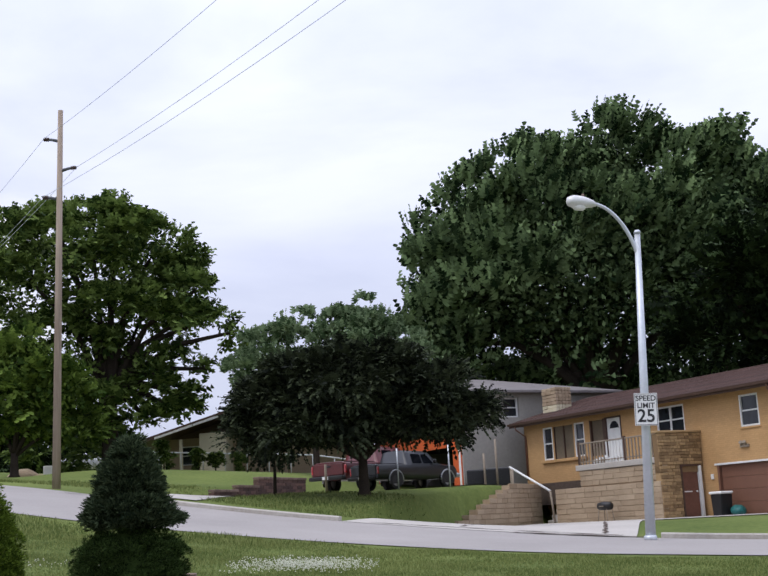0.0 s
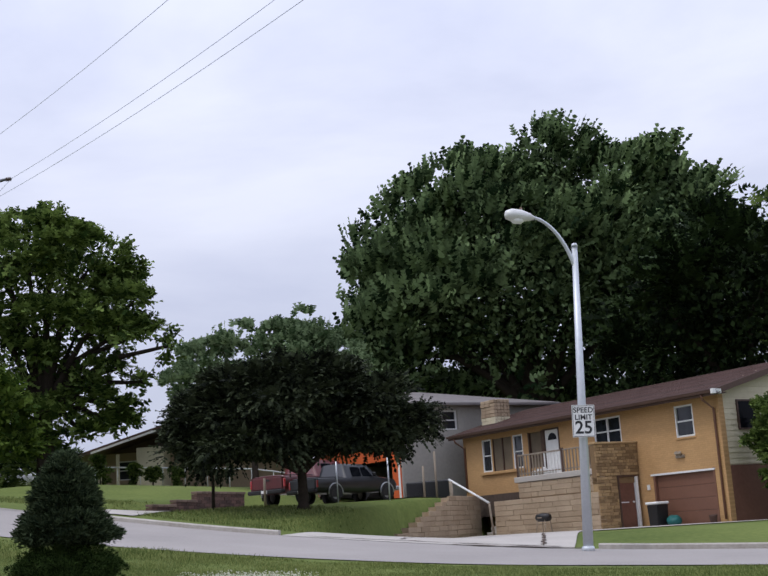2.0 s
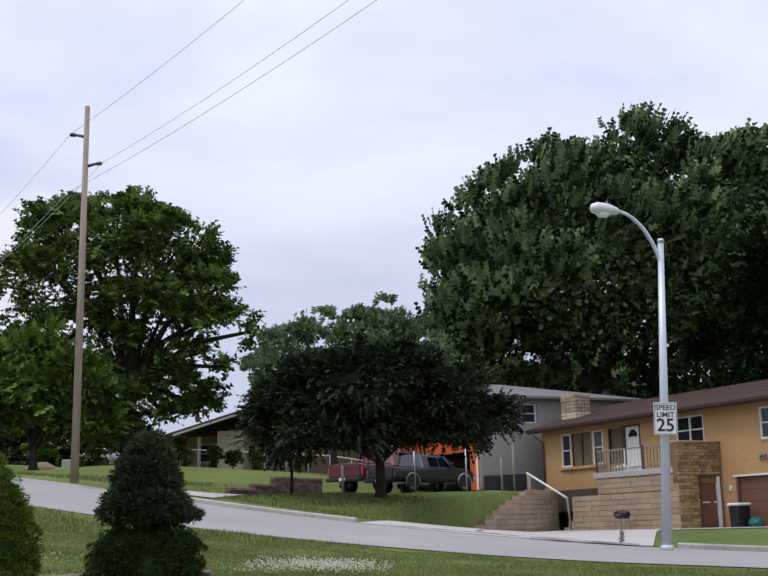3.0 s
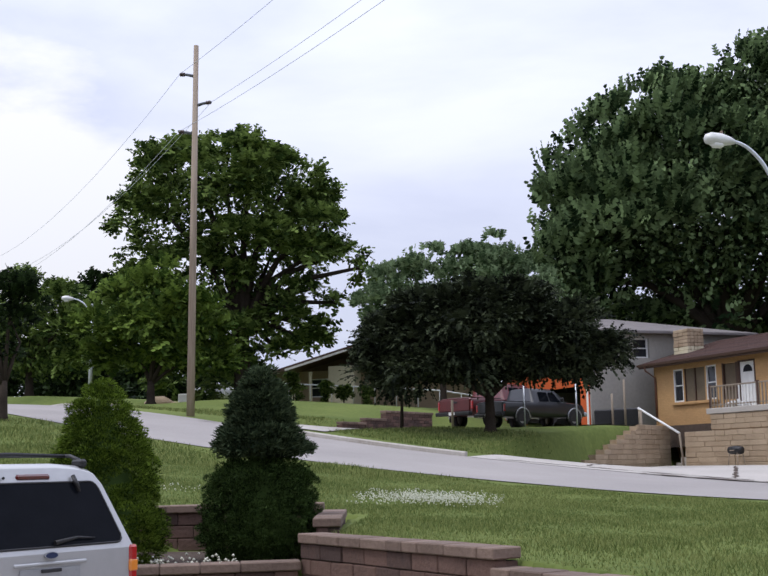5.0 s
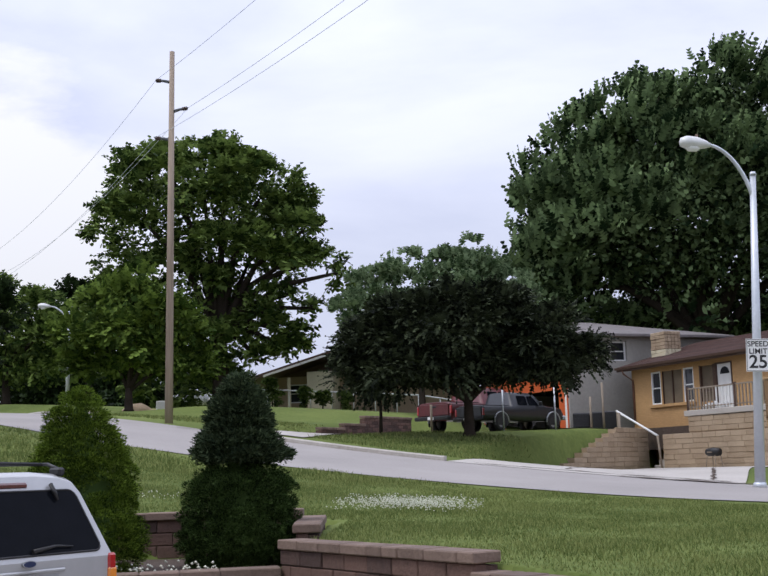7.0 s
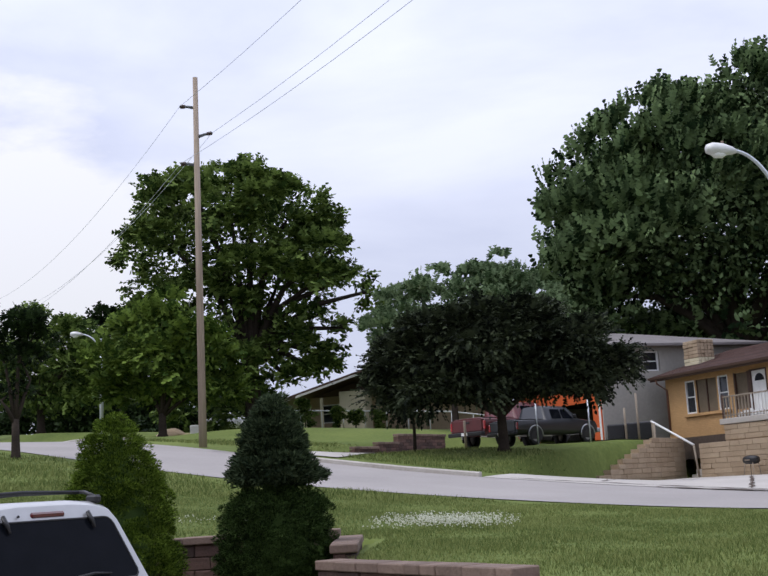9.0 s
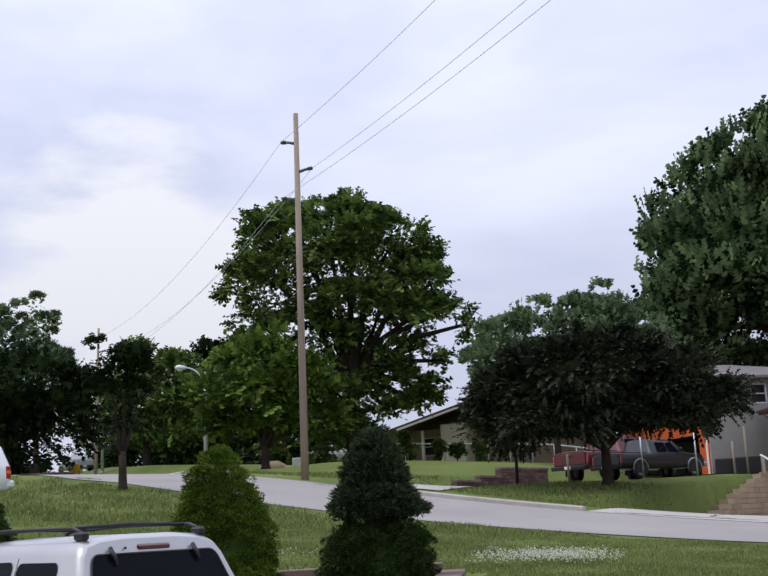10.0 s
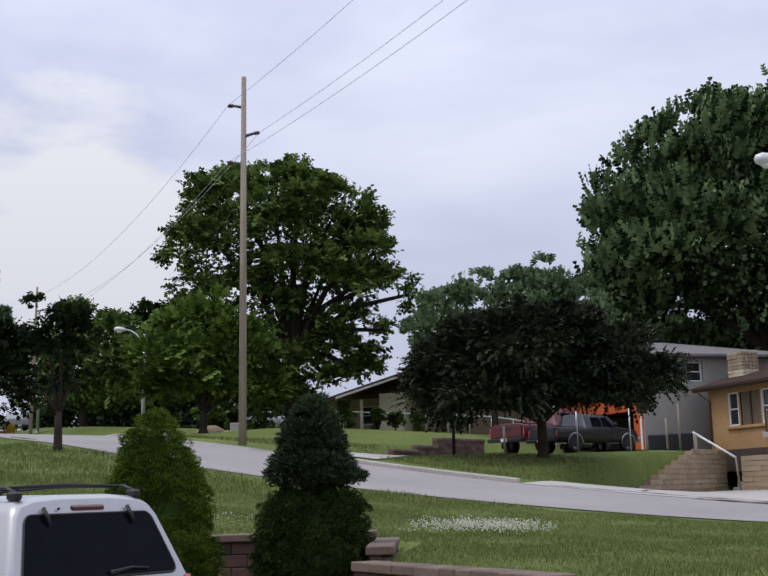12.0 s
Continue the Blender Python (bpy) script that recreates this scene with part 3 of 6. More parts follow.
# the old tree on the hill, behind the utility pole
tree("old_oak_tree", polar(-12.8, 70), [
    (-0.8, 0, 12.2, 5.5, 5, 3.5), (2.2, 0, 11.8, 3.4, 4, 2.6), (-4.4, 0, 11.0, 2.9, 4, 4.2), (0.8, 0, 8.8, 4.8, 4, 2.2), (4.2, -1, 8.2, 2.6, 3, 1.0), (7.2, -1, 7.4, 1.4, 1.5, 0.6),
    (-3.0, -1, 6.2, 4.2, 4, 2.8), (2.4, -1, 6.0, 1.7, 1.8, 0.5), (4.4, -1, 6.3, 1.3, 1.4, 0.4), (5.7, -1, 5.4, 0.8, 1.0, 0.3), (3.2, -1, 4.5, 1.1, 1.2, 0.3), (4.7, -1, 3.9, 0.8, 1.0, 0.3), (1.6, -1, 3.6, 1.2, 1.2, 0.4), (3.6, -1, 5.2, 1.5, 1.3, 0.45), (4.0, -1, 3.1, 1.1, 1.0, 0.35), (2.4, -1, 2.6, 1.3, 1.0, 0.4), (1.0, 0, 4.8, 1.6, 1.5, 0.7), (5.0, -1, 9.8, 1.6, 2.0, 0.9), (4.2, 0, 11.0, 1.8, 2.0, 1.1), (6.0, -1, 8.4, 1.4, 1.5, 0.5), (0.6, 0, 13.9, 3.0, 3, 1.5), (-3.4, 0, 15.2, 1.3, 2, 1.2), (-1.0, -1, 3.2, 4.0, 3, 2.0), (-1.5, 2, 1.6, 4.5, 2.5, 1.8)],
    4.5, 0.5, L["oak"], "broad old green tree with open lower limbs on the hill", 14, 2700, 40, 0.30, 0.9, up=0.10, inner=0.10)
tree("bushy_tree", polar(-17.0, 62), [(-0.2, 0, 4.8, 2.7, 2.6, 1.8), (1.8, 0, 4.0, 2.1, 2.2, 1.6), (-2.2, 0, 3.7, 1.8, 2.0, 1.4), (0.8, 0, 6.1, 1.6, 1.7, 1.2), (-0.4, 0.5, 2.4, 2.8, 2.0, 1.5), (2.0, 0.8, 2.2, 2.0, 1.8, 1.4)], 1.2, 0.22, L["light_green"],
     "yellow-green bushy tree beside the old tree", 15, 800, 42, 0.26, 0.85, up=0.15)
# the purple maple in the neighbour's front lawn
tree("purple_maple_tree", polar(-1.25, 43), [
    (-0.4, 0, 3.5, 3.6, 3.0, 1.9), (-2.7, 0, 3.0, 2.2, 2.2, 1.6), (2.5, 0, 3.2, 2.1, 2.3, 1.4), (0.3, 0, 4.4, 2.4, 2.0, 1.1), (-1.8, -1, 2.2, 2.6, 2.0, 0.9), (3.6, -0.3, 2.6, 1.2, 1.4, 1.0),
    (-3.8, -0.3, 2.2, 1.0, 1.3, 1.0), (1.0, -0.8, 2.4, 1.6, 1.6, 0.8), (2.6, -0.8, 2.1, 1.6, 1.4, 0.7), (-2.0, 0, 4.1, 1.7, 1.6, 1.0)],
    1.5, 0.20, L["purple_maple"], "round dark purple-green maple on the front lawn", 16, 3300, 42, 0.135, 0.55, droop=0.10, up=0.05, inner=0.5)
tree("ash_tree", polar(-3.4, 64), [(-1.6, 0, 5.4, 2.7, 3, 2.6), (2.2, 0, 6.0, 2.5, 3, 2.8), (4.8, 0, 5.2, 2.2, 3, 2.4), (-1.5, 0, 7.5, 1.4, 1.3, 2.0), (0.4, 0, 7.3, 1.4, 1.3, 1.8), (2.7, 0, 7.3, 1.2, 1.1, 2.2), (1.5, 0, 7.2, 1.2, 1.2, 1.7), (3.8, 0, 7.0, 1.2, 1.1, 1.7), (-3.0, 0, 6.5, 1.1, 1.3, 1.5), (-3.9, 0, 5.2, 1.0, 1.3, 1.4)],
     2.0, 0.2, L["green_ash"], "grey-green young tree rising behind the purple maple", 17, 1300, 40, 0.22, 0.60, up=1.25, aspect=0.45)
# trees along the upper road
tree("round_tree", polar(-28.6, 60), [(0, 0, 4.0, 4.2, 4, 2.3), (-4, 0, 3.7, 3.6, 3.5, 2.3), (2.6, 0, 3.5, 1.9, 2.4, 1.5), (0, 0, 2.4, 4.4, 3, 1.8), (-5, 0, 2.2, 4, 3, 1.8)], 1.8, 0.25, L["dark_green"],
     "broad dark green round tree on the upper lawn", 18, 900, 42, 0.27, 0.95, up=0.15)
tree("slender_tree", polar(-27.3, 105), [(0, 0, 12.0, 2.0, 1.8, 3.4), (0.6, 0, 7.0, 2.6, 2, 3.8), (1.9, 0, 9.0, 1.2, 1.2, 2.4), (-1.0, 0, 10.5, 1.4, 1.2, 2.8)], 5.0, 0.25, L["green_ash"], "tall slender open-crowned tree in the distance", 19, 620, 24, 0.36, 0.6, group="slender trees", up=0.5, inner=0.1)
tree("slender_tree", polar(-28.95, 105), [(0, 0, 11.0, 1.3, 1.3, 3.6), (0.4, 0, 6.5, 2.3, 2, 4.0)], 5.0, 0.25, L["green_ash"], "tall slender open-crowned tree in the distance", 20, 460, 24, 0.36, 0.6, group="slender trees", up=0.5, inner=0.1)
tree("hill_tree", polar(-22.4, 92), [(0, 0, 6.0, 3.4, 3, 3.4), (3.0, 0, 5.6, 3.2, 3, 3.0), (-2.6, 0, 4.4, 2.6, 3, 2.4), (5.6, 0, 5.8, 2.8, 3, 2.6), (1, 0, 2.6, 6, 3, 2.4)], 3.0, 0.3, L["oak"],
     "green tree on the crest of the hill", 21, 700, 42, 0.34, 1.0, group="hill trees")
tree("hill_tree", polar(-18.8, 100), [(0, 0, 7.0, 3.6, 3, 3.6), (3.6, 0, 5.0, 3.2, 3, 3.2), (-3.0, 0, 4.6, 3.0, 3, 2.8)], 3.0, 0.3, L["dark_green"], "dark green tree on the crest of the hill", 22, 560, 42, 0.36, 1.0, group="hill trees")
tree("lawn_tree", polar(-23.5, 34), [(0.1, 0, 2.8, 0.85, 0.8, 1.2), (-0.6, 0, 3.4, 0.5, 0.5, 0.8), (0.6, 0, 3.4, 0.55, 0.5, 0.8), (0.0, 0, 1.9, 0.6, 0.5, 0.7), (0.1, 0, 4.0, 0.45, 0.4, 0.5)], 1.1, 0.12, L["dark_green"],
     "small dark upright tree on the near lawn", 23, 250, 24, 0.12, 0.30, up=0.8, inner=0.12)


def woods(name, az0, az1, dist, h0, h1, material, seed, n, label, inner=1.1):
    """A far belt of trees, too far to count."""
    rng = np.random.default_rng(seed)
    lobes = []
    k = int((az1 - az0) / 1.6)
    for i in range(k):
        az = az0 + (az1 - az0) * (i + rng.random()) / k
        d_ = dist + rng.uniform(-6, 6)
        if -26.4 < az < -24.2:
            continue
        x, y = polar(az, d_)
        h = rng.uniform(h0, h1)
        lobes.append((x, y, float(land(x, y)) + h * 0.5, dist * 0.028, 3.0, h * 0.5))
        lobes.append((x + rng.uniform(-2, 2), y - 2, float(land(x, y)) + h * 0.15, dist * 0.036, 3.0, h * 0.42))
    ob = crown(name, lobes, n, 34, 0.5, 1.5, material, None, seed, inner=inner)
    tagged(ob, label, "trees", kind="stuff")


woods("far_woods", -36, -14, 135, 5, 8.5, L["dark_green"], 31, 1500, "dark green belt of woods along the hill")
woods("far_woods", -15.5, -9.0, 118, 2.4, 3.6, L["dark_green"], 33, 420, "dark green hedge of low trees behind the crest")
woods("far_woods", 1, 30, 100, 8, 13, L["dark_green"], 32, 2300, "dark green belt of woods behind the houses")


# ---- utility poles and wires ----
def utility_pole(base, h, lean, name="utility_pole", arms=(0.918, 0.836, 0.758), r=0.145):
    x, y, z = base
    t = thing(name, pose(x, y, z), "tall weathered brown wooden utility pole with short staggered arms", "utility pole", "utility poles")
    bm = bmesh.new()
    tube(bm, [(0, 0, -0.1), (lean * 0.5, 0, h * 0.5), (lean, 0, h)], [r, r * 0.82, r * 0.62], 12)
    part("pole", bm, M["wood_pole"], t)
    ends = []
    for k, u in enumerate(arms):
        sgn = (-1, 1, -1)[k]
        bm = bmesh.new()
        px = lean * u
        tube(bm, [(px, 0, u * h - 0.06), (px + sgn * 0.30, 0, u * h + 0.02), (px + sgn * 0.58, 0, u * h + 0.05)], [0.06, 0.05, 0.045], 6)
        arm = part("arm", bm, M["wire"], t)
        bm = bmesh.new()
        for q in range(3):
            tube(bm, [(px + sgn * (0.40 + 0.06 * q), 0, u * h + 0.03 + 0.006 * q), (px + sgn * (0.43 + 0.06 * q), 0, u * h + 0.036 + 0.006 * q)], [0.075, 0.075], 8)
        part("insulator", bm, M["dark_trim"], arm)
        ends.append((x + px + sgn * 0.58, y, z + u * h + 0.06))
    return t, ends


pole_x, pole_y = -11.0, 40.51
_, ends = utility_pole((pole_x, pole_y, float(land(pole_x, pole_y))), 13.05, 0.18)
far_x, far_y = polar(-24.7, 85.0)
_, far_ends = utility_pole((far_x, far_y, float(land(far_x, far_y))), 10.0, 0.3, r=0.12)


def wire(p, q, sag, label):
    bm = bmesh.new()
    p, q = Vector(p), Vector(q)
    pts = []
    for i in range(41):
        u = i / 40
        w = p.lerp(q, u)
        w.z -= sag * 4 * u * (1 - u)
        pts.append(w)
    tube(bm, pts, [0.008] * 41, 5)
    tagged(part("overhead_wire", bm, M["cable"]), label, "wire", "overhead wires")


top_of_pole = (pole_x + 0.18, pole_y, float(land(pole_x, pole_y)) + 13.0)
NEXT_POLE = (17.0, -2.0, 15.2)
for p, dz, dx in ((ends[0], 1.2, -0.9), (ends[1], 0.1, 0.6), (ends[2], -1.3, -0.1)):
    wire(p, (NEXT_POLE[0] + dx, NEXT_POLE[1], NEXT_POLE[2] + dz), 1.1, "thin grey overhead power wire sagging from the pole")
for p, q in zip(ends, far_ends):
    wire(p, q, 1.3, "thin grey overhead power wire sagging from the pole")


# ---- street lamp with its speed sign ----
def street_lamp(base, h, lean, reach, rise, label, heading=0.0, scale=1.0):
    t = thing("street_lamp", pose(*base, 0, 0, heading), label, "street lamp", "street lamps")
    bm = bmesh.new()
    tube(bm, [(0, 0, -0.05), (lean * 0.5, 0, h * 0.5), (lean, 0, h)], [0.125 * scale, 0.10 * scale, 0.07 * scale], 14)
    part("pole", bm, M["galvanised"], t)
    bm = bmesh.new()
    tube(bm, [(0, 0, -0.02), (0, 0, 0.10), (0.0, 0, 0.13)], [0.155 * scale, 0.155 * scale, 0.13 * scale], 14)
    part("base_plate", bm, M["galvanised"], t)
    bm = bmesh.new()
    tube(bm, [(lean, 0, h - 0.02), (lean, 0, h + 0.06)], [0.09 * scale, 0.06 * scale], 12)
    part("cap", bm, M["galvanised"], t)
    bm = bmesh.new()
    pts, rad = [], []
    for i in range(13):
        u = i / 12
        pts.append((lean - reach * u ** 1.35, 0, h - 0.75 + (rise + 0.75) * (1 - (1 - u) ** 1.8)))
        rad.append(0.055 * scale - 0.018 * u)
    tube(bm, pts, rad, 10)
    part("arm", bm, M["galvanised"], t)
    bm = bmesh.new()
    hx, hz = lean - reach, h + rise
    tube(bm, [(hx + 0.10, 0, hz - 0.02), (hx - 0.02, 0, hz), (hx - 0.25, 0, hz + 0.03), (hx - 0.48, 0, hz + 0.05), (hx - 0.62, 0, hz + 0.05), (hx - 0.66, 0, hz + 0.05)],
         [0.05, 0.10, 0.155, 0.16, 0.11, 0.03], 12)
    head = part("head", bm, M["lamp_head"], t, "pale oval lamp head")
    bm = bmesh.new()
    tube(bm, [(hx - 0.14, 0, hz - 0.05), (hx - 0.26, 0, hz - 0.075), (hx - 0.42, 0, hz - 0.065), (hx - 0.56, 0, hz - 0.01)], [0.04, 0.105, 0.11, 0.04], 12)
    part("lens", bm, M["white"], head)
    bm = bmesh.new()
    tube(bm, [(hx - 0.22, 0, hz + 0.15), (hx - 0.22, 0, hz + 0.24)], [0.04, 0.035], 8)
    part("photocell", bm, M["cap"], head)
    return t


lamp_base = (5.95, 28.9, float(land(5.95, 28.9)))
street_lamp(lamp_base, 7.36, 0.40, 1.12, 0.72, "silver steel street lamp with a curved arm beside the street", 14.0)


def text_mesh(body, size, m, material, parent, name, label=""):
    cu = bpy.data.curves.new(name, "FONT")
    cu.body, cu.size, cu.align_x, cu.align_y, cu.extrude = body, size, "CENTER", "CENTER", 0.001
    cu.offset = size * 0.018
    tmp = bpy.data.objects.new(name + "_tmp", cu)
    scene.collection.objects.link(tmp)
    me = bpy.data.meshes.new_from_object(tmp.evaluated_get(bpy.context.evaluated_depsgraph_get()))
    bpy.data.objects.remove(tmp)
    me.materials.clear()
    me.materials.append(material)
    ob = new(name, me)
    ob.parent, ob.matrix_basis = parent, m
    return tagged(ob, label)


def speed_sign(x, y, z, turn, tip):
    t = thing("speed_limit_sign", pose(x, y, z, 0, tip, turn), "white metal speed limit sign with black lettering on the lamp pole", "road sign")
    bm = bmesh.new()
    box(bm, -0.27, 0.27, -0.006, 0.006, -0.38, 0.38, 0.004)
    part("panel", bm, M["white"], t)
    bm = bmesh.new()
    for x0, x1, z0, z1 in ((-0.255, 0.255, 0.355, 0.366), (-0.255, 0.255, -0.366, -0.355), (-0.255, -0.244, -0.355, 0.355), (0.244, 0.255, -0.355, 0.355)):
        box(bm, x0, x1, -0.0105, -0.0075, z0, z1)
    part("border", bm, M["black"], t)
    up = pose(0, 0, 0, 90, 0, 0)
    text_mesh("SPEED", 0.175, pose(0, -0.009, 0.255) @ up, M["black"], t, "lettering")
    text_mesh("LIMIT", 0.175, pose(0, -0.009, 0.085) @ up, M["black"], t, "lettering")
    text_mesh("25", 0.42, pose(0, -0.009, -0.165) @ up, M["black"], t, "lettering")
    for zz in (-0.25, 0.25):
        bm = bmesh.new()
        box(bm, -0.16, 0.16, 0.007, 0.03, zz - 0.02, zz + 0.02, 0.004)
        part("bracket", bm, M["galvanised"], t)
    return t


speed_sign(6.09, 28.72, lamp_base[2] + 3.03, -4.0, 2.5)

# ---- the yellow house ----
def wall_with_holes(bm, x0, x1, z0, z1, y0, y1, holes):
    """A wall along x, cut into blocks round its openings."""
    xs = sorted({x0, x1, *[h[0] for h in holes], *[h[1] for h in holes]})
    for a_, b_ in zip(xs, xs[1:]):
        cuts = sorted((h[2], h[3]) for h in holes if h[0] <= a_ + 1e-6 and h[1] >= b_ - 1e-6)
        z = z0
        for lo, hi in cuts:
            if lo > z + 1e-6:
                box(bm, a_, b_, y0, y1, z, lo)
            z = hi
        if z1 > z + 1e-6:
            box(bm, a_, b_, y0, y1, z, z1)
    return bm


def sash_window(parent, x0, x1, z0, z1, y, columns=1, sill=True, name="window", m=None, mullion=False, sill_mat="yellow_brick"):
    """A white framed double-hung window, set into its opening; its face at y looks along -y."""
    w = thing(name, m or Matrix(), "", "")
    for k in ("label", "category"):
        if k in w:
            del w[k]
    w.parent = parent
    fr = 0.065
    bm = bmesh.new()
    for a_, b_, c_, d_ in ((x0, x0 + fr, z0, z1), (x1 - fr, x1, z0, z1), (x0 + fr, x1 - fr, z0, z0 + fr), (x0 + fr, x1 - fr, z1 - fr, z1)):
        box(bm, a_, b_, y - 0.03, y + 0.10, c_, d_, 0.006)
    part("frame", bm, M["white"], w)
    cw = (x1 - x0 - 2 * fr) / columns
    zm = (z0 + z1) / 2
    for c in range(columns):
        a_ = x0 + fr + c * cw
        if c:
            bm = bmesh.new()
            box(bm, a_ - 0.035, a_ + 0.035, y - 0.025, y + 0.09, z0 + fr, z1 - fr)
            part("mullion", bm, M["white"], w)
        bm = bmesh.new()
        box(bm, a_, a_ + cw, y + 0.0, y + 0.05, zm - 0.028, zm + 0.028, 0.004)
        part("meeting_rail", bm, M["white"], w)
        for zz0, zz1, off in ((z0 + fr, zm - 0.028, 0.02), (zm + 0.028, z1 - fr, 0.045)):
            bm = bmesh.new()
            box(bm, a_ + 0.005, a_ + cw - 0.005, y + off, y + off + 0.008, zz0, zz1)
            part("pane", bm, M["pane_glass"], w)
            if mullion:
                bm = bmesh.new()
                box(bm, a_ + cw / 2 - 0.012, a_ + cw / 2 + 0.012, y + off - 0.008, y + off - 0.002, zz0, zz1)
                part("glazing_bar", bm, M["white"], w)
    if sill:
        bm = bmesh.new()
        box(bm, x0 - 0.05, x1 + 0.05, y - 0.075, y + 0.06, z0 - 0.075, z0 - 0.003, 0.012)
        part("sill", bm, M[sill_mat], w)
    return w


LEN, DEPTH = 15.85, 8.2
X1 = 0.55                       # the near corner
house = thing("yellow_house", HOUSE, "yellow brick split-level house with a brown shingle roof", "house")
holes = [(-3.12, -0.06, -0.02, 1.86), (-1.72, -0.76, 3.17, 4.35), (-6.40, -4.76, 3.25, 4.38), (-9.74, -8.68, 2.42, 4.30), (-11.98, -11.26, 2.82, 4.30), (-14.38, -13.66, 2.82, 4.30),
         (-13.56, -12.08, 2.82, 4.28), (-10.82, -9.86, 2.75, 4.28)]
bm = bmesh.new()
wall_with_holes(bm, X1 - LEN - 0.6, X1, -0.3, 4.62, 0, 0.25, holes)
bmesh.ops.remove_doubles(bm, verts=bm.verts, dist=0.0005)
part("front_wall", bm, M["yellow_brick"], house)
bm = bmesh.new()
box(bm, X1 - LEN - 0.6, X1 - LEN - 0.35, 0.25, DEPTH, -0.3, 4.62)
box(bm, X1 - LEN - 0.35, X1, DEPTH - 0.25, DEPTH, -0.3, 4.62)
part("back_wall", bm, M["yellow_brick"], house)
# gable end: painted block below, lapped boards above
bm = bmesh.new()
box(bm, X1 - 0.25, X1, 0.25, DEPTH - 0.25, -0.3, 1.98)
part("gable_base", bm, M["red_brown"], house, "red-brown painted lower gable wall")
bm = bmesh.new()
box(bm, X1 - 0.25, X1 - 0.03, 0.25, DEPTH - 0.25, 1.98, 4.62)
prism_bm = bmesh.new()
prism(prism_bm, [(0.0, 4.62), (DEPTH, 4.62), (DEPTH / 2, 5.76)], 0, 0.2)
bmesh.ops.transform(prism_bm, matrix=Matrix.Translation((X1 - 0.03, 0, 0)) @ pose(0, 0, 0, 0, 0, 90), verts=prism_bm.verts)
part("gable_top", prism_bm, M["cream"], house)
part("gable_wall", bm, M["cream"], house)
n_board = 0
zz = 2.02
while zz < 5.6:
    lo = max(0.02, (zz - 4.62) / 1.14 * DEPTH / 2)
    if DEPTH - 2 * lo > 0.5:
        bm = bmesh.new()
        prism(bm, [(0.0, zz), (0.028, zz), (0.006, zz + 0.21), (0.0, zz + 0.21)], lo, DEPTH - lo)
        bmesh.ops.translate(bm, vec=(X1 - 0.03, 0, 0), verts=bm.verts)
        part("siding_board", bm, M["cream"], house)
    zz += 0.20
bm = bmesh.new()
box(bm, X1 - 0.03, X1 + 0.02, 0.95, 1.95, 3.30, 4.28)
gw = part("gable_window", bm, M["glass"], house)
bm = bmesh.new()
for b_ in ((0.88, 0.95, 3.24, 4.34), (1.95, 2.02, 3.24, 4.34), (0.95, 1.95, 3.24, 3.30), (0.95, 1.95, 4.28, 4.34)):
    box(bm, X1 - 0.03, X1 + 0.05, *b_)
part("frame", bm, M["dark_trim"], gw)
# roof: two slopes with eaves, in shingle courses
EAVE, RIDGE, OVER = 4.66, 5.92, 0.55
xl, xr = X1 - LEN - 1.0, X1 + 0.45
slope_len = math.hypot(DEPTH / 2 + OVER, RIDGE - EAVE)
pitch_deg = math.degrees(math.atan2(RIDGE - EAVE, DEPTH / 2 + OVER))
roof = thing("roof", Matrix(), "brown asphalt shingle roof", "")
roof.parent = house
for sgn in (1, -1):
    bm = bmesh.new()
    box(bm, xl, xr, 0, slope_len, -0.10, 0.0)
    m_ = pose(0, -OVER, EAVE, pitch_deg, 0, 0) if sgn > 0 else Matrix.Translation((0, DEPTH + OVER, EAVE)) @ pose(0, 0, 0, 0, 0, 180) @ Matrix.Translation((-(xl + xr), 0, 0)) @ pose(0, 0, 0, pitch_deg, 0, 0)
    part("roof_deck", bm, M["brown_roof"], roof, m=m_)
rows_n = 22
for i in range(rows_n):
    bm = bmesh.new()
    y0 = slope_len * i / rows_n
    prism(bm, [(y0, 0.002), (y0, 0.022), (y0 + slope_len / rows_n + 0.02, 0.008), (y0 + slope_len / rows_n + 0.02, 0.002)], xl, xr)
    bmesh.ops.transform(bm, matrix=Matrix(((0, 1, 0, 0), (1, 0, 0, 0), (0, 0, 1, 0), (0, 0, 0, 1))), verts=bm.verts)
    part("shingle_course", bm, M["brown_roof"], roof, m=pose(0, -OVER, EAVE, pitch_deg, 0, 0))
bm = bmesh.new()
box(bm, xl, xr, -OVER - 0.02, -OVER + 0.02, EAVE - 0.20, EAVE + 0.005)
part("fascia", bm, M["dark_trim"], house)
bm = bmesh.new()
box(bm, xl, xr, -OVER + 0.02, 0.0, EAVE - 0.14, EAVE - 0.10)
part("soffit", bm, M["dark_trim"], house)
bm = bmesh.new()
prism(bm, [(-OVER - 0.12, EAVE - 0.11), (-OVER - 0.02, EAVE - 0.11), (-OVER - 0.02, EAVE - 0.01), (-OVER - 0.14, EAVE - 0.01)], xl, xr)
bmesh.ops.transform(bm, matrix=Matrix(((0, 1, 0, 0), (1, 0, 0, 0), (0, 0, 1, 0), (0, 0, 0, 1))), verts=bm.verts)
part("gutter", bm, M["dark_trim"], house)
bm = bmesh.new()
box(bm, X1 + 0.36, X1 + 0.47, -OVER - 0.15, -OVER + 0.30, EAVE - 0.16, EAVE + 0.02, 0.01)
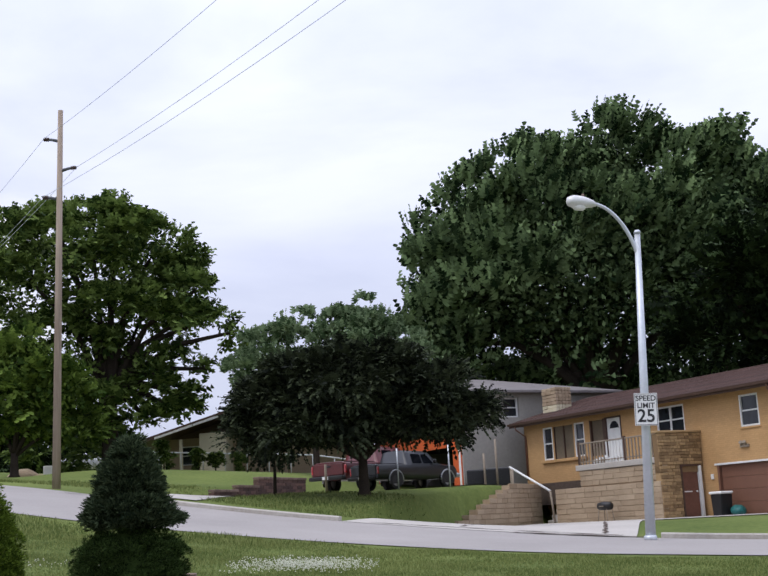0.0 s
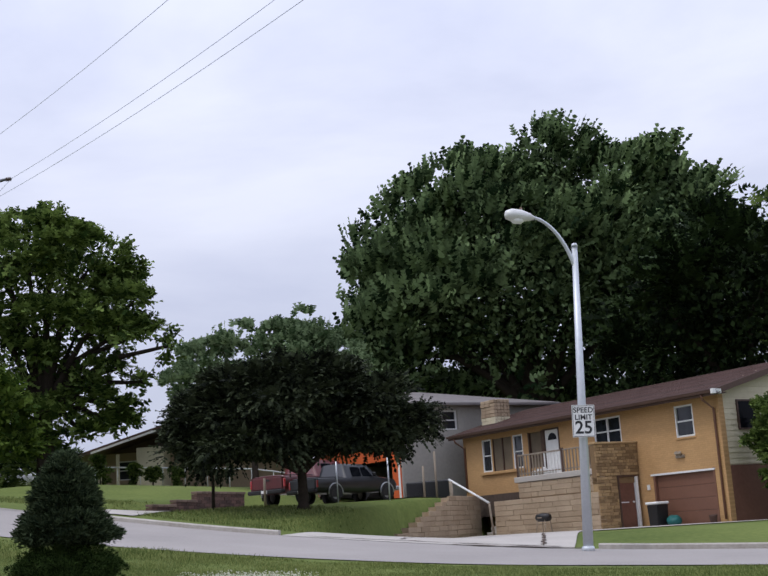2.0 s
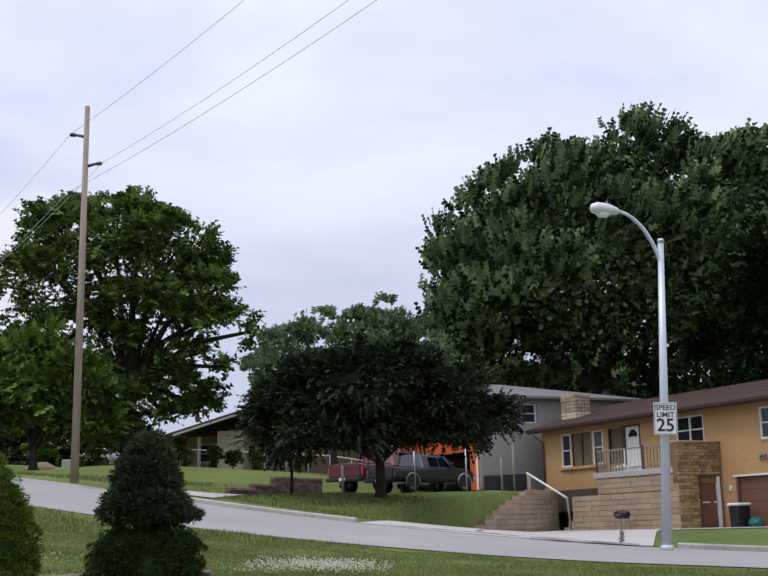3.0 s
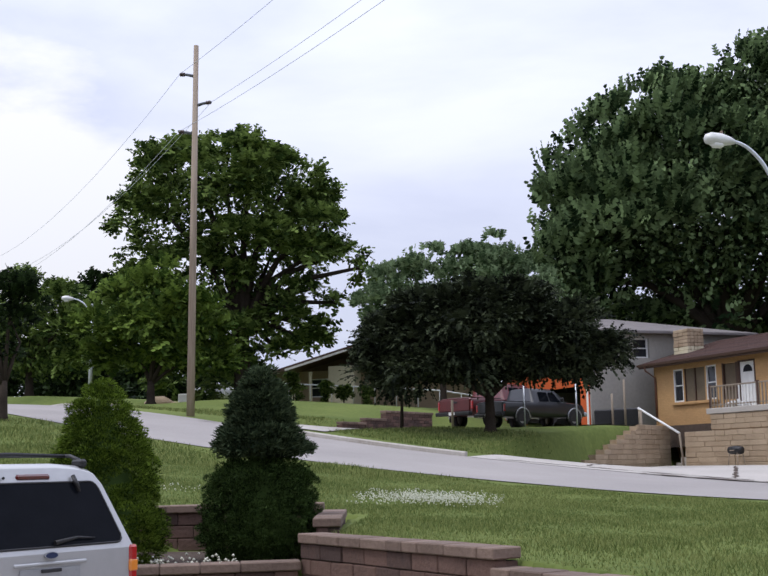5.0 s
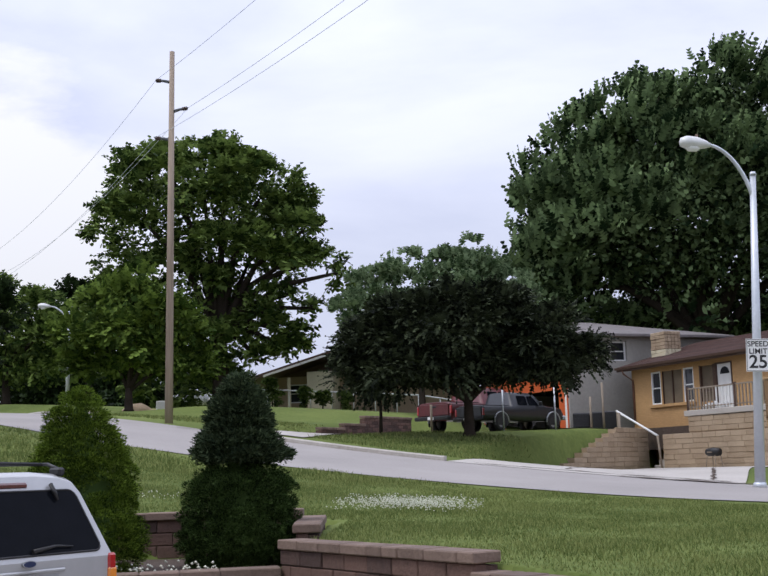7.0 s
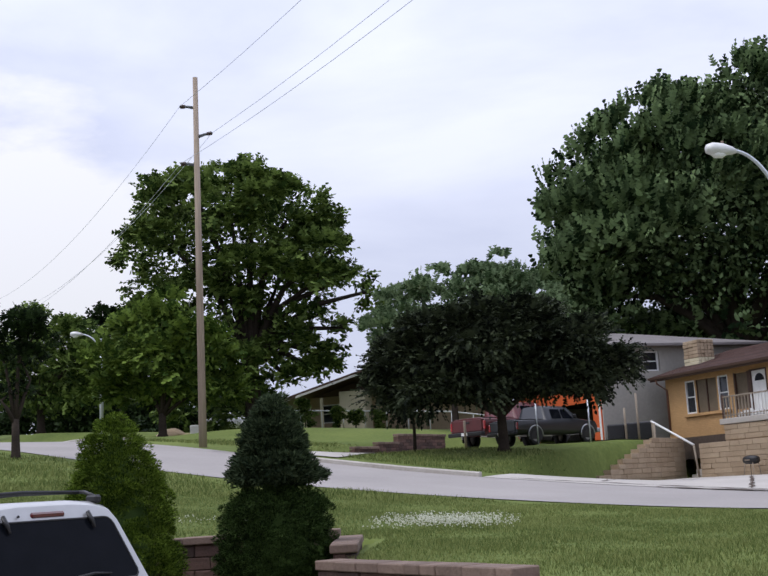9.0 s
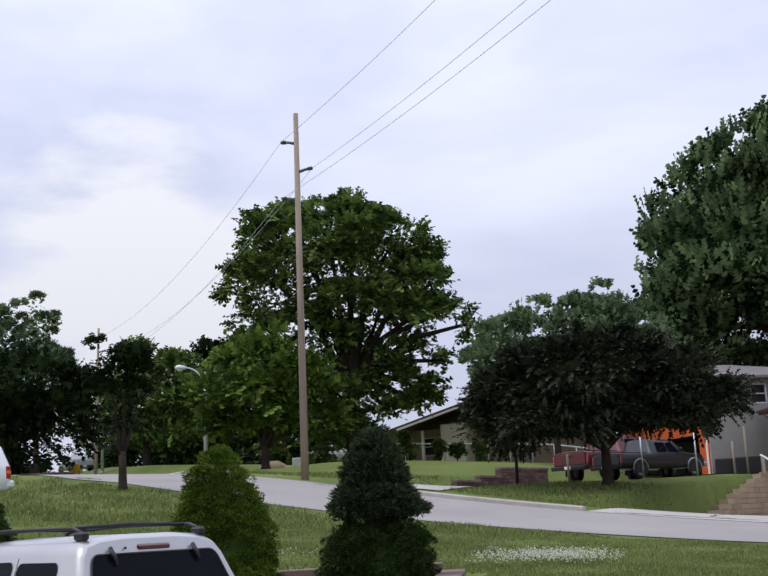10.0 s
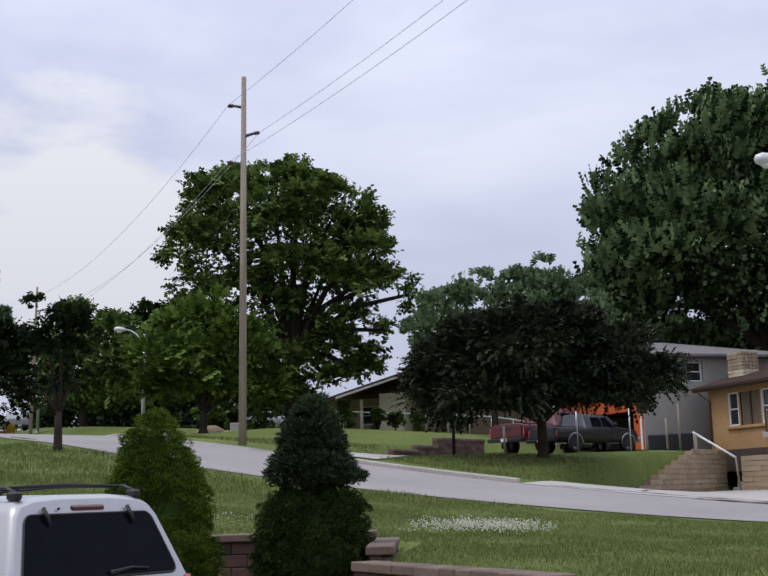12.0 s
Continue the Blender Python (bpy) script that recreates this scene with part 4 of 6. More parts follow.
part("eave_end", bm, M["white"], house, "white eave end cap")
for sgn in (1, -1):
    bm = bmesh.new()
    box(bm, xr - 0.03, xr + 0.02, 0, slope_len, -0.19, 0.02)
    m_ = pose(0, -OVER, EAVE, pitch_deg, 0, 0) if sgn > 0 else Matrix.Translation((0, DEPTH + OVER, EAVE)) @ Matrix.Scale(-1, 4, (0, 1, 0)) @ pose(0, 0, 0, pitch_deg, 0, 0)
    part("bargeboard", bm, M["dark_trim"], house, m=m_)
for x, yy in ((X1 - 0.20, -0.06), (X1 - LEN - 0.45, -0.06)):
    bm = bmesh.new()
    tube(bm, [(x, -OVER - 0.05, EAVE - 0.12), (x, -OVER - 0.02, EAVE - 0.30), (x, yy, EAVE - 0.62), (x, yy, 0.1 if x > -5 else 2.0)], [0.045] * 4, 8)
    part("downspout", bm, M["brown_paint"], house)
# windows, doors
sash_window(house, -1.72, -0.76, 3.17, 4.35, 0.03, 1)
sash_window(house, -6.40, -4.76, 3.25, 4.38, 0.03, 2)
sash_window(house, -11.98, -11.26, 2.82, 4.30, 0.03, 1, sill=False)
sash_window(house, -14.38, -13.66, 2.82, 4.30, 0.03, 1, sill=False)
bm = bmesh.new()
box(bm, -14.5, -11.15, -0.12, 0.02, 2.68, 2.80, 0.012)
part("long_sill", bm, M["yellow_brick"], house)
bm = bmesh.new()
box(bm, -13.56, -12.08, 0.08, 0.10, 2.82, 4.28)
pw = part("picture_window", bm, M["screen"], house, "wide window behind a drab screen")
bm = bmesh.new()
for b_ in ((-13.60, -13.54), (-12.10, -12.04), (-12.86, -12.80)):
    box(bm, b_[0], b_[1], 0.02, 0.13, 2.80, 4.30)
part("frame", bm, M["dark_trim"], pw)
bm = bmesh.new()
box(bm, -10.82, -9.86, 0.10, 0.13, 2.75, 4.28)
px_ = part("entry_panel", bm, M["screen"], house, "drab panel beside the front door")
bm = bmesh.new()
for b_ in ((-10.84, -10.76, 2.4, 4.3), (-9.92, -9.80, 2.4, 4.3), (-10.76, -9.92, 3.18, 3.26)):
    box(bm, b_[0], b_[1], -0.02, 0.09, b_[2], b_[3])
part("frame", bm, M["dark_trim"], px_)
bm = bmesh.new()
box(bm, -9.70, -8.72, 0.06, 0.11, 2.43, 4.27)
for k in range(2):
    for z0, z1 in ((2.6, 3.2), (3.3, 3.7)):
        box(bm, -9.58 + 0.42 * k, -9.24 + 0.42 * k, 0.048, 0.06, z0, z1, 0.005)
dr = part("front_door", bm, M["white"], house, "white panelled front door with a fan light")
bm = bmesh.new()
fan = [(-0.30, 0.0)] + [(-0.30 * math.cos(math.pi * i / 10), 0.30 * math.sin(math.pi * i / 10)) for i in range(1, 10)] + [(0.30, 0.0)]
prism(bm, [(x - 9.21, z + 3.84) for x, z in fan], 0.045, 0.055)
part("fan_light", bm, M["glass"], dr)
bm = bmesh.new()
tube(bm, [(-8.82, 0.06, 3.38), (-8.82, 0.0, 3.38)], [0.03, 0.035], 8)
part("knob", bm, M["galvanised"], dr)
bm = bmesh.new()
box(bm, -9.76, -9.70, -0.03, 0.14, 2.42, 4.33)
box(bm, -8.72, -8.66, -0.03, 0.14, 2.42, 4.33)
box(bm, -9.70, -8.72, -0.03, 0.14, 4.27, 4.33)
part("door_frame", bm, M["dark_trim"], house)
gd = thing("garage_door", Matrix(), "", "")
for k in ("label", "category"):
    if k in gd:
        del gd[k]
gd.parent = house
for i in range(4):
    bm = bmesh.new()
    box(bm, -3.10, -0.08, 0.10, 0.15, 0.465 * i, 0.465 * i + 0.458, 0.008)
    part("door_panel", bm, M["brown_paint"], gd)
bm = bmesh.new()
box(bm, -3.20, -3.10, -0.02, 0.2, -0.02, 1.95)
box(bm, -0.08, 0.02, -0.02, 0.2, -0.02, 1.95)
part("frame", bm, M["brown_paint"], gd)
bm = bmesh.new()
box(bm, -3.30, 0.04, -0.05, 0.2, 1.86, 1.93)
part("drip_cap", bm, M["white"], gd)
bm = bmesh.new()
box(bm, -1.86, -1.40, -0.07, 0.02, 2.42, 2.54, 0.02)
tube(bm, [(-1.74, -0.05, 2.54), (-1.70, -0.16, 2.62)], [0.05, 0.075], 8)
tube(bm, [(-1.55, -0.05, 2.54), (-1.52, -0.16, 2.62)], [0.05, 0.075], 8)
part("flood_light", bm, M["wood_grey"], house, "tan twin flood light over the garage")
bm = bmesh.new()
box(bm, -3.55, -3.42, -0.06, 0.0, 1.35, 1.55, 0.01)
part("meter_box", bm, M["white"], house)
# floors and a dark inside
bm = bmesh.new()
box(bm, X1 - LEN - 0.34, X1 - 0.26, 0.27, DEPTH - 0.26, 2.10, 2.25)
part("inner_floor", bm, M["dark_inside"], house)
bm = bmesh.new()
box(bm, X1 - LEN - 0.34, X1 - 0.26, 1.6, 1.7, -0.2, 4.6)
part("inner_wall", bm, M["curtain"], house)
# chimney of pale stone
ch = thing("chimney", Matrix(), "pale whitewashed stone chimney", "")
ch.parent = house
crng = random.Random(5)
for i in range(9):
    off = 0.0 if i % 2 else 0.16
    for side in range(4):
        w_, d_ = 1.14, 0.9
        n_ = 3
        for j in range(n_):
            bm = bmesh.new()
            a0 = -w_ / 2 + w_ * j / n_
            a1 = a0 + w_ / n_ - 0.015
            if side % 2 == 0:
                yy = -d_ / 2 if side == 0 else d_ / 2 - 0.16
                box(bm, a0, a1, yy + crng.uniform(-0.02, 0.02), yy + 0.16, 0.165 * i, 0.165 * i + 0.152, 0.014)
            else:
                xx = -w_ / 2 - 0.002 if side == 1 else w_ / 2 - 0.155
                box(bm, xx, xx + 0.157 + crng.uniform(0, 0.02), -d_ / 2 + 0.17 + 0.19 * j, -d_ / 2 + 0.34 + 0.19 * j, 0.165 * i, 0.165 * i + 0.152, 0.014)
            part("stone", bm, M["tan_wall"] if i > 3 else M["cream"], ch, m=pose(-15.3, 1.6, 4.80))
bm = bmesh.new()
box(bm, -0.45, 0.45, -0.35, 0.35, 0, 1.46)
part("flue_core", bm, M["tan_wall"], ch, m=pose(-15.3, 1.6, 4.80))

# ---- porch, terrace walls and steps before it ----
def stone_wall(name, m, x0, x1, z0, z1, y0, y1, rows, length, material, label, category="wall", top=None, seed=1, cap=None):
    """A wall of laid pieces with open joints; top(x) lowers it where it steps down."""
    t = thing(name, m, label, category, kind="structure")
    rng = random.Random(seed)
    bm = bmesh.new()
    core_top = (lambda x: z1) if top is None else top
    h = (z1 - z0) / rows
    pieces = 0
    xs = x0
    while xs < x1 - 1e-6:
        xe = min(x1, xs + length)
        box(bm, xs, xe, y0 + 0.03, y1, z0 - 0.3, max(z0 - 0.2, min(core_top(xs), core_top(xe)) - 0.02))
        xs = xe
    part("wall_core", bm, M[material], t)
    for i in range(rows):
        x = x0 - rng.random() * length * 0.5
        while x < x1:
            w = length * rng.uniform(0.5, 1.5)
            a_, b_ = max(x, x0), min(x + w, x1) - 0.012
            if b_ - a_ > 0.06 and z0 + (i + 1) * h <= core_top((a_ + b_) / 2) + 0.02:
                bm = bmesh.new()
                box(bm, a_, b_, y0 - rng.uniform(0, 0.02), y0 + 0.06, z0 + i * h + 0.003, z0 + (i + 1) * h - 0.003 - rng.uniform(0, 0.012), 0.010)
                part("stone", bm, M[material], t)
                pieces += 1
            x += w
    if cap:
        bm = bmesh.new()
        box(bm, x0 - 0.04, x1 + 0.04, y0 - 0.06, y1 + 0.02, z1 + 0.002, z1 + 0.09, 0.02)
        part("coping", bm, M[cap], t)
    return t


PY = -2.15                      # the porch's front
stone_wall("wall_terrace", HOUSE, -10.75, -3.97, -0.08, 1.40, PY, PY + 0.3, 7, 1.1, "tan_wall", "tan stone terrace wall below the porch", seed=3)
stone_wall("wall_upper", HOUSE, -9.1, -3.97, 1.44, 2.06, PY + 0.12, PY + 0.4, 3, 0.9, "tan_wall", "tan upper terrace wall below the porch", seed=6)
END = HOUSE @ Matrix.Translation((-3.95, PY + 0.02, 0)) @ pose(0, 0, 0, 0, 0, 90)
stone_wall("wall_rubble", END, 0.0, 0.98, 0.0, 1.95, 0.0, 0.3, 16, 0.26, "rubble", "rough brown rubble brick end wall of the porch", seed=4)
stone_wall("wall_rubble", END, 0.0, 2.12, 1.98, 3.18, 0.0, 0.3, 10, 0.26, "rubble", "rough brown rubble brick end wall of the porch", seed=7, cap="rubble")
STEPS = pose(2.25, 44.7, 1.35, 0, 0, math.degrees(math.atan2(0.914, 0.406)))
stone_wall("wall_steps", STEPS, 0.0, 10.7, -0.08, 1.72, 0.0, 0.35, 9, 0.8, "tan_wall", "tan stone wall stepping up along the lawn", seed=5,
           top=lambda x: min(1.74, 0.16 + x * 0.236))
bm = bmesh.new()
box(bm, -9.3, -4.26, PY + 0.06, -0.003, 2.07, 2.30, 0.02)
tagged(part("porch_floor", bm, M["concrete"], None, "", HOUSE), "grey concrete porch floor before the front door", "porch", kind="structure")
bm = bmesh.new()
box(bm, -16.0, -9.32, -1.2, -0.003, 0.8, 1.74)
tagged(part("planting_ledge", bm, M["mulch"], None, "", HOUSE), "bare planting ledge below the front windows", "ledge", kind="structure")
for i in range(7):
    bm = bmesh.new()
    box(bm, -11.68, -10.78, PY + 0.15 + 0.24 * i, PY + 0.42 + 0.24 * i, -0.1, 0.13 + 0.23 * i, 0.015)
    tagged(part("step", bm, M["concrete"], None, "", HOUSE), "worn concrete garden step", "step", "garden steps", "structure")
# the door in the porch's end wall
end_door = thing("lower_door", END, "worn red-brown door with a peeling white jamb under the porch", "door")
bm = bmesh.new()
box(bm, 1.06, 1.84, 0.06, 0.11, 0.0, 1.86, 0.006)
leaf = part("door_leaf", bm, M["red_brown"], end_door)
bm = bmesh.new()
tube(bm, [(1.72, 0.06, 0.95), (1.72, 0.0, 0.95)], [0.03, 0.04], 8)
part("knob", bm, M["white"], leaf)
bm = bmesh.new()
box(bm, 1.12, 1.50, 0.045, 0.06, 0.93, 0.97)
part("bar", bm, M["white"], leaf)
bm = bmesh.new()
box(bm, 1.86, 1.97, -0.05, 0.16, 0.0, 1.92, 0.01)
part("door_jamb", bm, M["white"], end_door, "peeling white door jamb")
bm = bmesh.new()
box(bm, 0.985, 1.05, -0.03, 0.16, 0.0, 1.92, 0.01)
part("door_jamb", bm, M["dark_trim"], end_door)
bm = bmesh.new()
box(bm, 0.985, 1.97, -0.04, 0.2, 1.90, 1.975, 0.01)
part("lintel", bm, M["dark_trim"], end_door)

rail = thing("porch_railing", HOUSE, "brown and white porch railing", "railing")
RY = PY + 0.24
bm = bmesh.new()
box(bm, -9.2, -4.0, RY - 0.03, RY + 0.03, 3.15, 3.21, 0.008)
part("top_rail", bm, M["wood_grey"], rail)
bm = bmesh.new()
box(bm, -9.2, -4.0, RY - 0.02, RY + 0.02, 2.40, 2.45)
part("bottom_rail", bm, M["wood_grey"], rail)
x = -9.18
while x < -4.0:
    bm = bmesh.new()
    white = -7.5 < x < -6.2
    box(bm, x, x + 0.05, RY - 0.02, RY + 0.02, 2.30, 3.15)
    part("baluster", bm, M["white"] if white else M["wood_grey"], rail)
    x += 0.20
for x in (-9.2, -6.2):
    bm = bmesh.new()
    box(bm, x - 0.05, x + 0.05, RY - 0.05, RY + 0.05, 2.30, 3.26, 0.008)
    part("post", bm, M["dark_trim"], rail)
handrail = thing("handrail", HOUSE, "white painted pipe handrail beside the garden steps", "handrail")
bm = bmesh.new()
tube(bm, [(-14.05, PY - 0.03, 2.56), (-11.05, PY - 0.05, 1.36)], [0.05, 0.05], 8)
part("rail", bm, M["white"], handrail)
bm = bmesh.new()
tube(bm, [(-11.05, PY - 0.05, 1.36), (-10.85, PY - 0.06, -0.02)], [0.045, 0.045], 8)
part("post", bm, M["wood_grey"], handrail)
bm = bmesh.new()
tube(bm, [(-14.0, PY - 0.03, 2.54), (-14.0, PY - 0.03, 1.2)], [0.04, 0.04], 8)
part("post", bm, M["wood_grey"], handrail)

# ---- the grey house with its orange garage front ----
GREY = pose(3.37, 57.9, 3.0, 0, 0, -62.0)
grey = thing("grey_house", GREY, "grey sided house with an orange garage front", "house")
GW, GD, GE, GR = 8.5, 9.0, 4.75, 5.85
bm = bmesh.new()
wall_with_holes(bm, 0, GD, -0.4, GE, -0.2, 0.0, [(2.45, 3.35, 3.45, 4.40)])
bmesh.ops.transform(bm, matrix=pose(0, 0, 0, 0, 0, 90), verts=bm.verts)
part("side_wall", bm, M["grey_siding"], grey)
for i in range(23):
    if 10 <= i < 14:
        continue
    z0 = 0.0 + 0.2 * i
    for y0, y1 in (((0.28, 2.38), (3.42, GD - 0.02)) if 3.2 < z0 < 4.4 else ((0.28, GD - 0.02),)):
        bm = bmesh.new()
        prism(bm, [(0.002, z0), (0.026, z0), (0.008, z0 + 0.2), (0.002, z0 + 0.2)], y0, y1)
        part("siding_board", bm, M["grey_siding"], grey)
w = sash_window(grey, 2.45, 3.35, 3.45, 4.40, 0.0, 1, sill=False, m=pose(0.03, 0, 0, 0, 0, 90))
bm = bmesh.new()
wall_with_holes(bm, -GW, 0, -0.4, GE, 0, 0.2, [(-6.5, -0.75, -0.4, 2.15)])
part("front_wall", bm, M["orange"], grey, "orange painted garage front")
bm = bmesh.new()
prism(bm, [(-GW, GE - 0.15), (0, GE - 0.15), (-GW / 2, GR - 0.16)], 0.0, 0.2)
part("front_gable", bm, M["orange"], grey)
bm = bmesh.new()
box(bm, -GW, 0, GD - 0.2, GD, -0.4, GE)
box(bm, -GW, -GW + 0.2, 0.2, GD - 0.2, -0.4, GE)
part("back_wall", bm, M["grey_siding"], grey)
bm = bmesh.new()
box(bm, -GW + 0.2, -0.2, 5.0, 5.2, -0.4, GE)
box(bm, -GW + 0.2, -0.2, 0.2, 5.0, 2.3, 2.4)
part("garage_inside", bm, M["dark_inside"], grey)
# hipped at the back: the ridge ends short of the rear wall
def roof_slope(corners, th=0.14):
    bm = bmesh.new()
    lo = [bm.verts.new((x, y, z - th)) for x, y, z in corners]
    hi = [bm.verts.new((x, y, z)) for x, y, z in corners]
    k = len(corners)
    bm.faces.new(hi)
    bm.faces.new(lo[::-1])
    for i in range(k):
        bm.faces.new((lo[i], lo[(i + 1) % k], hi[(i + 1) % k], hi[i]))
    return bm


ez, mx = GE, -GW / 2
part("roof_slope", roof_slope([(0.5, -0.5, ez), (0.5, GD + 0.5, ez), (mx, 4.2, GR), (mx, -0.5, GR)]), M["grey_roof"], grey)
part("roof_slope", roof_slope([(-GW - 0.5, GD + 0.5, ez), (-GW - 0.5, -0.5, ez), (mx, -0.5, GR), (mx, 4.2, GR)]), M["grey_roof"], grey)
part("roof_slope", roof_slope([(0.5, GD + 0.5, ez), (-GW - 0.5, GD + 0.5, ez), (mx, 4.2, GR)]), M["grey_roof"], grey)
bm = bmesh.new()
box(bm, 0.505, 0.62, -0.5, GD + 0.5, GE - 0.16, GE - 0.02, 0.02)
part("gutter", bm, M["grey_roof"], grey)
bm = bmesh.new()
box(bm, -0.14, 0.03, -0.05, -0.003, -0.3, GE - 0.2)
part("corner_post", bm, M["white"], grey, "white corner board")
bm = bmesh.new()
box(bm, 0.004, 0.10, -0.04, 0.26, -0.3, GE - 0.2)
part("corner_trim", bm, M["orange"], grey)

# ---- block walls and the planting bed beside the near drive ----
def block_wall(name, p, q, z0, z1, label, cap=True, course=0.165, length=0.42, thick=0.26, seed=1):
    """A retaining wall of split-faced blocks from p to q, its face to the right hand of that way."""
    (x0, y0), (x1, y1) = p, q
    run = math.hypot(x1 - x0, y1 - y0)
    t = thing(name, pose(x0, y0, 0, 0, 0, math.degrees(math.atan2(y1 - y0, x1 - x0))), label, "retaining wall", kind="structure")
    rng = random.Random(seed)
    top = z1 - (0.10 if cap else 0)
    bm = bmesh.new()
    box(bm, 0.01, run - 0.01, 0.05, thick - 0.02, z0 - 0.1, top - 0.02)
    part("wall_core", bm, M["block"], t)
    n = int(math.ceil((top - z0) / course))
    for i in range(n):
        zt = top - i * course
        x = -(length * 0.5 if i % 2 else 0.0)
        while x < run - 0.02:
            a_, b_ = max(0.0, x), min(run, x + length)
            if b_ - a_ > 0.05:
                bm = bmesh.new()
                o = rng.uniform(0, 0.018)
                box(bm, a_ + 0.004, b_ - 0.004, -o, 0.12, max(z0 - 0.05, zt - course + 0.005), zt - 0.003, 0.010)
                part("block", bm, M["block"], t)
            x += length
    if cap:
        x = 0.0
        while x < run - 0.02:
            w_ = length * rng.choice((0.6, 1.0, 1.15))
            b_ = min(run + 0.03, x + w_)
            if run - b_ < 0.15:
                b_ = run + 0.03
            bm = bmesh.new()
            box(bm, x + 0.003, b_ - 0.003, -0.045 - rng.uniform(0, 0.012), thick, top + 0.001, z1 + rng.uniform(-0.004, 0.004), 0.012)
            part("cap_block", bm, M["cap"], t)
            x = b_
    return t


block_wall("wall_bed_front", (-9.5, 11.1), (-2.36, 13.02), -0.10, 0.70, "reddish-brown block wall along the front of the planting bed", seed=1)
block_wall("wall_lawn", (-2.34, 13.1), (-0.22, 10.5), -0.10, 0.98, "reddish-brown capped block wall holding up the lawn", seed=2)
block_wall("wall_lawn", (-0.24, 10.53), (3.0, 6.6), -0.10, 0.815, "lower reddish-brown capped block wall holding up the lawn", seed=3)
block_wall("wall_bed_back", (-9.5, 15.4), (-2.6, 16.1), 0.60, 1.21, "reddish-brown block wall behind the planting bed", seed=4)
block_wall("wall_bed_side", (-2.5, 15.9), (-2.2, 13.3), 0.55, 1.13, "reddish-brown block wall beside the planting bed", seed=5)


# ---- conifers in the bed ----
def conifer(base, profile, n, size, material, label, seed, bump=0.10, top_material=None, group="conifers in the bed"):
    """A dense cone of short needled sprays on a hidden stem; profile: rows of height and radius."""
    x, y, z = base
    t = thing("conifer", pose(x, y, z), label, "conifer", group)
    hs = np.array([p_[0] for p_ in profile])
    rs = np.array([p_[1] for p_ in profile])
    bm = bmesh.new()
    tube(bm, [(0, 0, -0.05), (0, 0, hs[-1] * 0.55), (0, 0, hs[-1] * 0.96)], [0.07, 0.045, 0.012], 8)
    part("trunk", bm, M["bark"], t)
    rng = np.random.default_rng(seed)
    # tufts sit on a lumpy cone; each carries a fan of sprays
    tufts = n // 120
    h = rng.random(tufts * 6) * hs[-1]
    keep = rng.random(len(h)) < (np.interp(h, hs, rs) + 0.05) / rs.max()
    h = h[keep][:tufts]
    k = len(h)
    th = rng.random(k) * 2 * math.pi
    lump = 1 + bump * np.sin(th * 6 + h * 9) * np.sin(h * 15 + th * 3) + rng.normal(0, 0.085, k)
    r = np.interp(h, hs, rs) * lump
    c = np.stack([r * np.cos(th), r * np.sin(th), h], -1)
    out = np.stack([np.cos(th), np.sin(th), 0.55 + 0.0 * h], -1)
    out /= np.linalg.norm(out, axis=1, keepdims=True)
    ci = np.repeat(np.arange(k), 120)
    m_ = len(ci)
    # every tuft is a small puff of needles that point away from its heart
    rad = unit(rng.normal(size=(m_, 3)) + out[ci] * 0.7 + np.array([0, 0, 0.35]))
    puff = (0.095 * rng.uniform(0.6, 1.5, k))[ci][:, None]
    p = c[ci] + rad * puff * rng.uniform(0.78, 1.05, m_)[:, None] * np.array([1.0, 1.0, 0.55])
    dr = unit(rad * 0.9 + out[ci] * 0.35 + rng.normal(size=(m_, 3)) * 0.22)
    side = unit(np.cross(dr, rad + rng.normal(size=(m_, 3)) * 0.5 + np.array([0, 0, 0.5])))
    ln = (size * rng.uniform(0.6, 1.4, m_))[:, None]
    if top_material is not None:
        # the upper growth reaches out in longer, looser twigs
        loose = p[:, 2] > top_material[0]
        ln[loose] *= 1.7
        p[loose] += out[ci][loose] * rng.uniform(-0.02, 0.09, (int(loose.sum()), 1))
    v = np.empty((m_, 4, 3))
    v[:, 0], v[:, 2] = p - dr * ln * 0.4, p + dr * ln * 0.6
    v[:, 1], v[:, 3] = p + side * ln * 0.13, p - side * ln * 0.13
    fs = np.arange(m_ * 4).reshape(m_, 4)
    if top_material is None:
        quads("foliage", v.reshape(-1, 3), fs, material, t)
    else:
        cut, mat2, lab2 = top_material
        lo = p[:, 2] < cut
        for sel, mm, lb in ((lo, material, ""), (~lo, mat2, lab2)):
            vv = v[sel]
            quads("foliage", vv.reshape(-1, 3), np.arange(len(vv) * 4).reshape(-1, 4), mm, t, lb)
    # a solid inner cone closes the gaps; its dark colour stands for shade between tufts
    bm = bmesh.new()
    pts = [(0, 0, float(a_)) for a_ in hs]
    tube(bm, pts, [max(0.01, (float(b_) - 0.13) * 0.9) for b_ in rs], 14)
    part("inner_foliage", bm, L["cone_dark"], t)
    return t


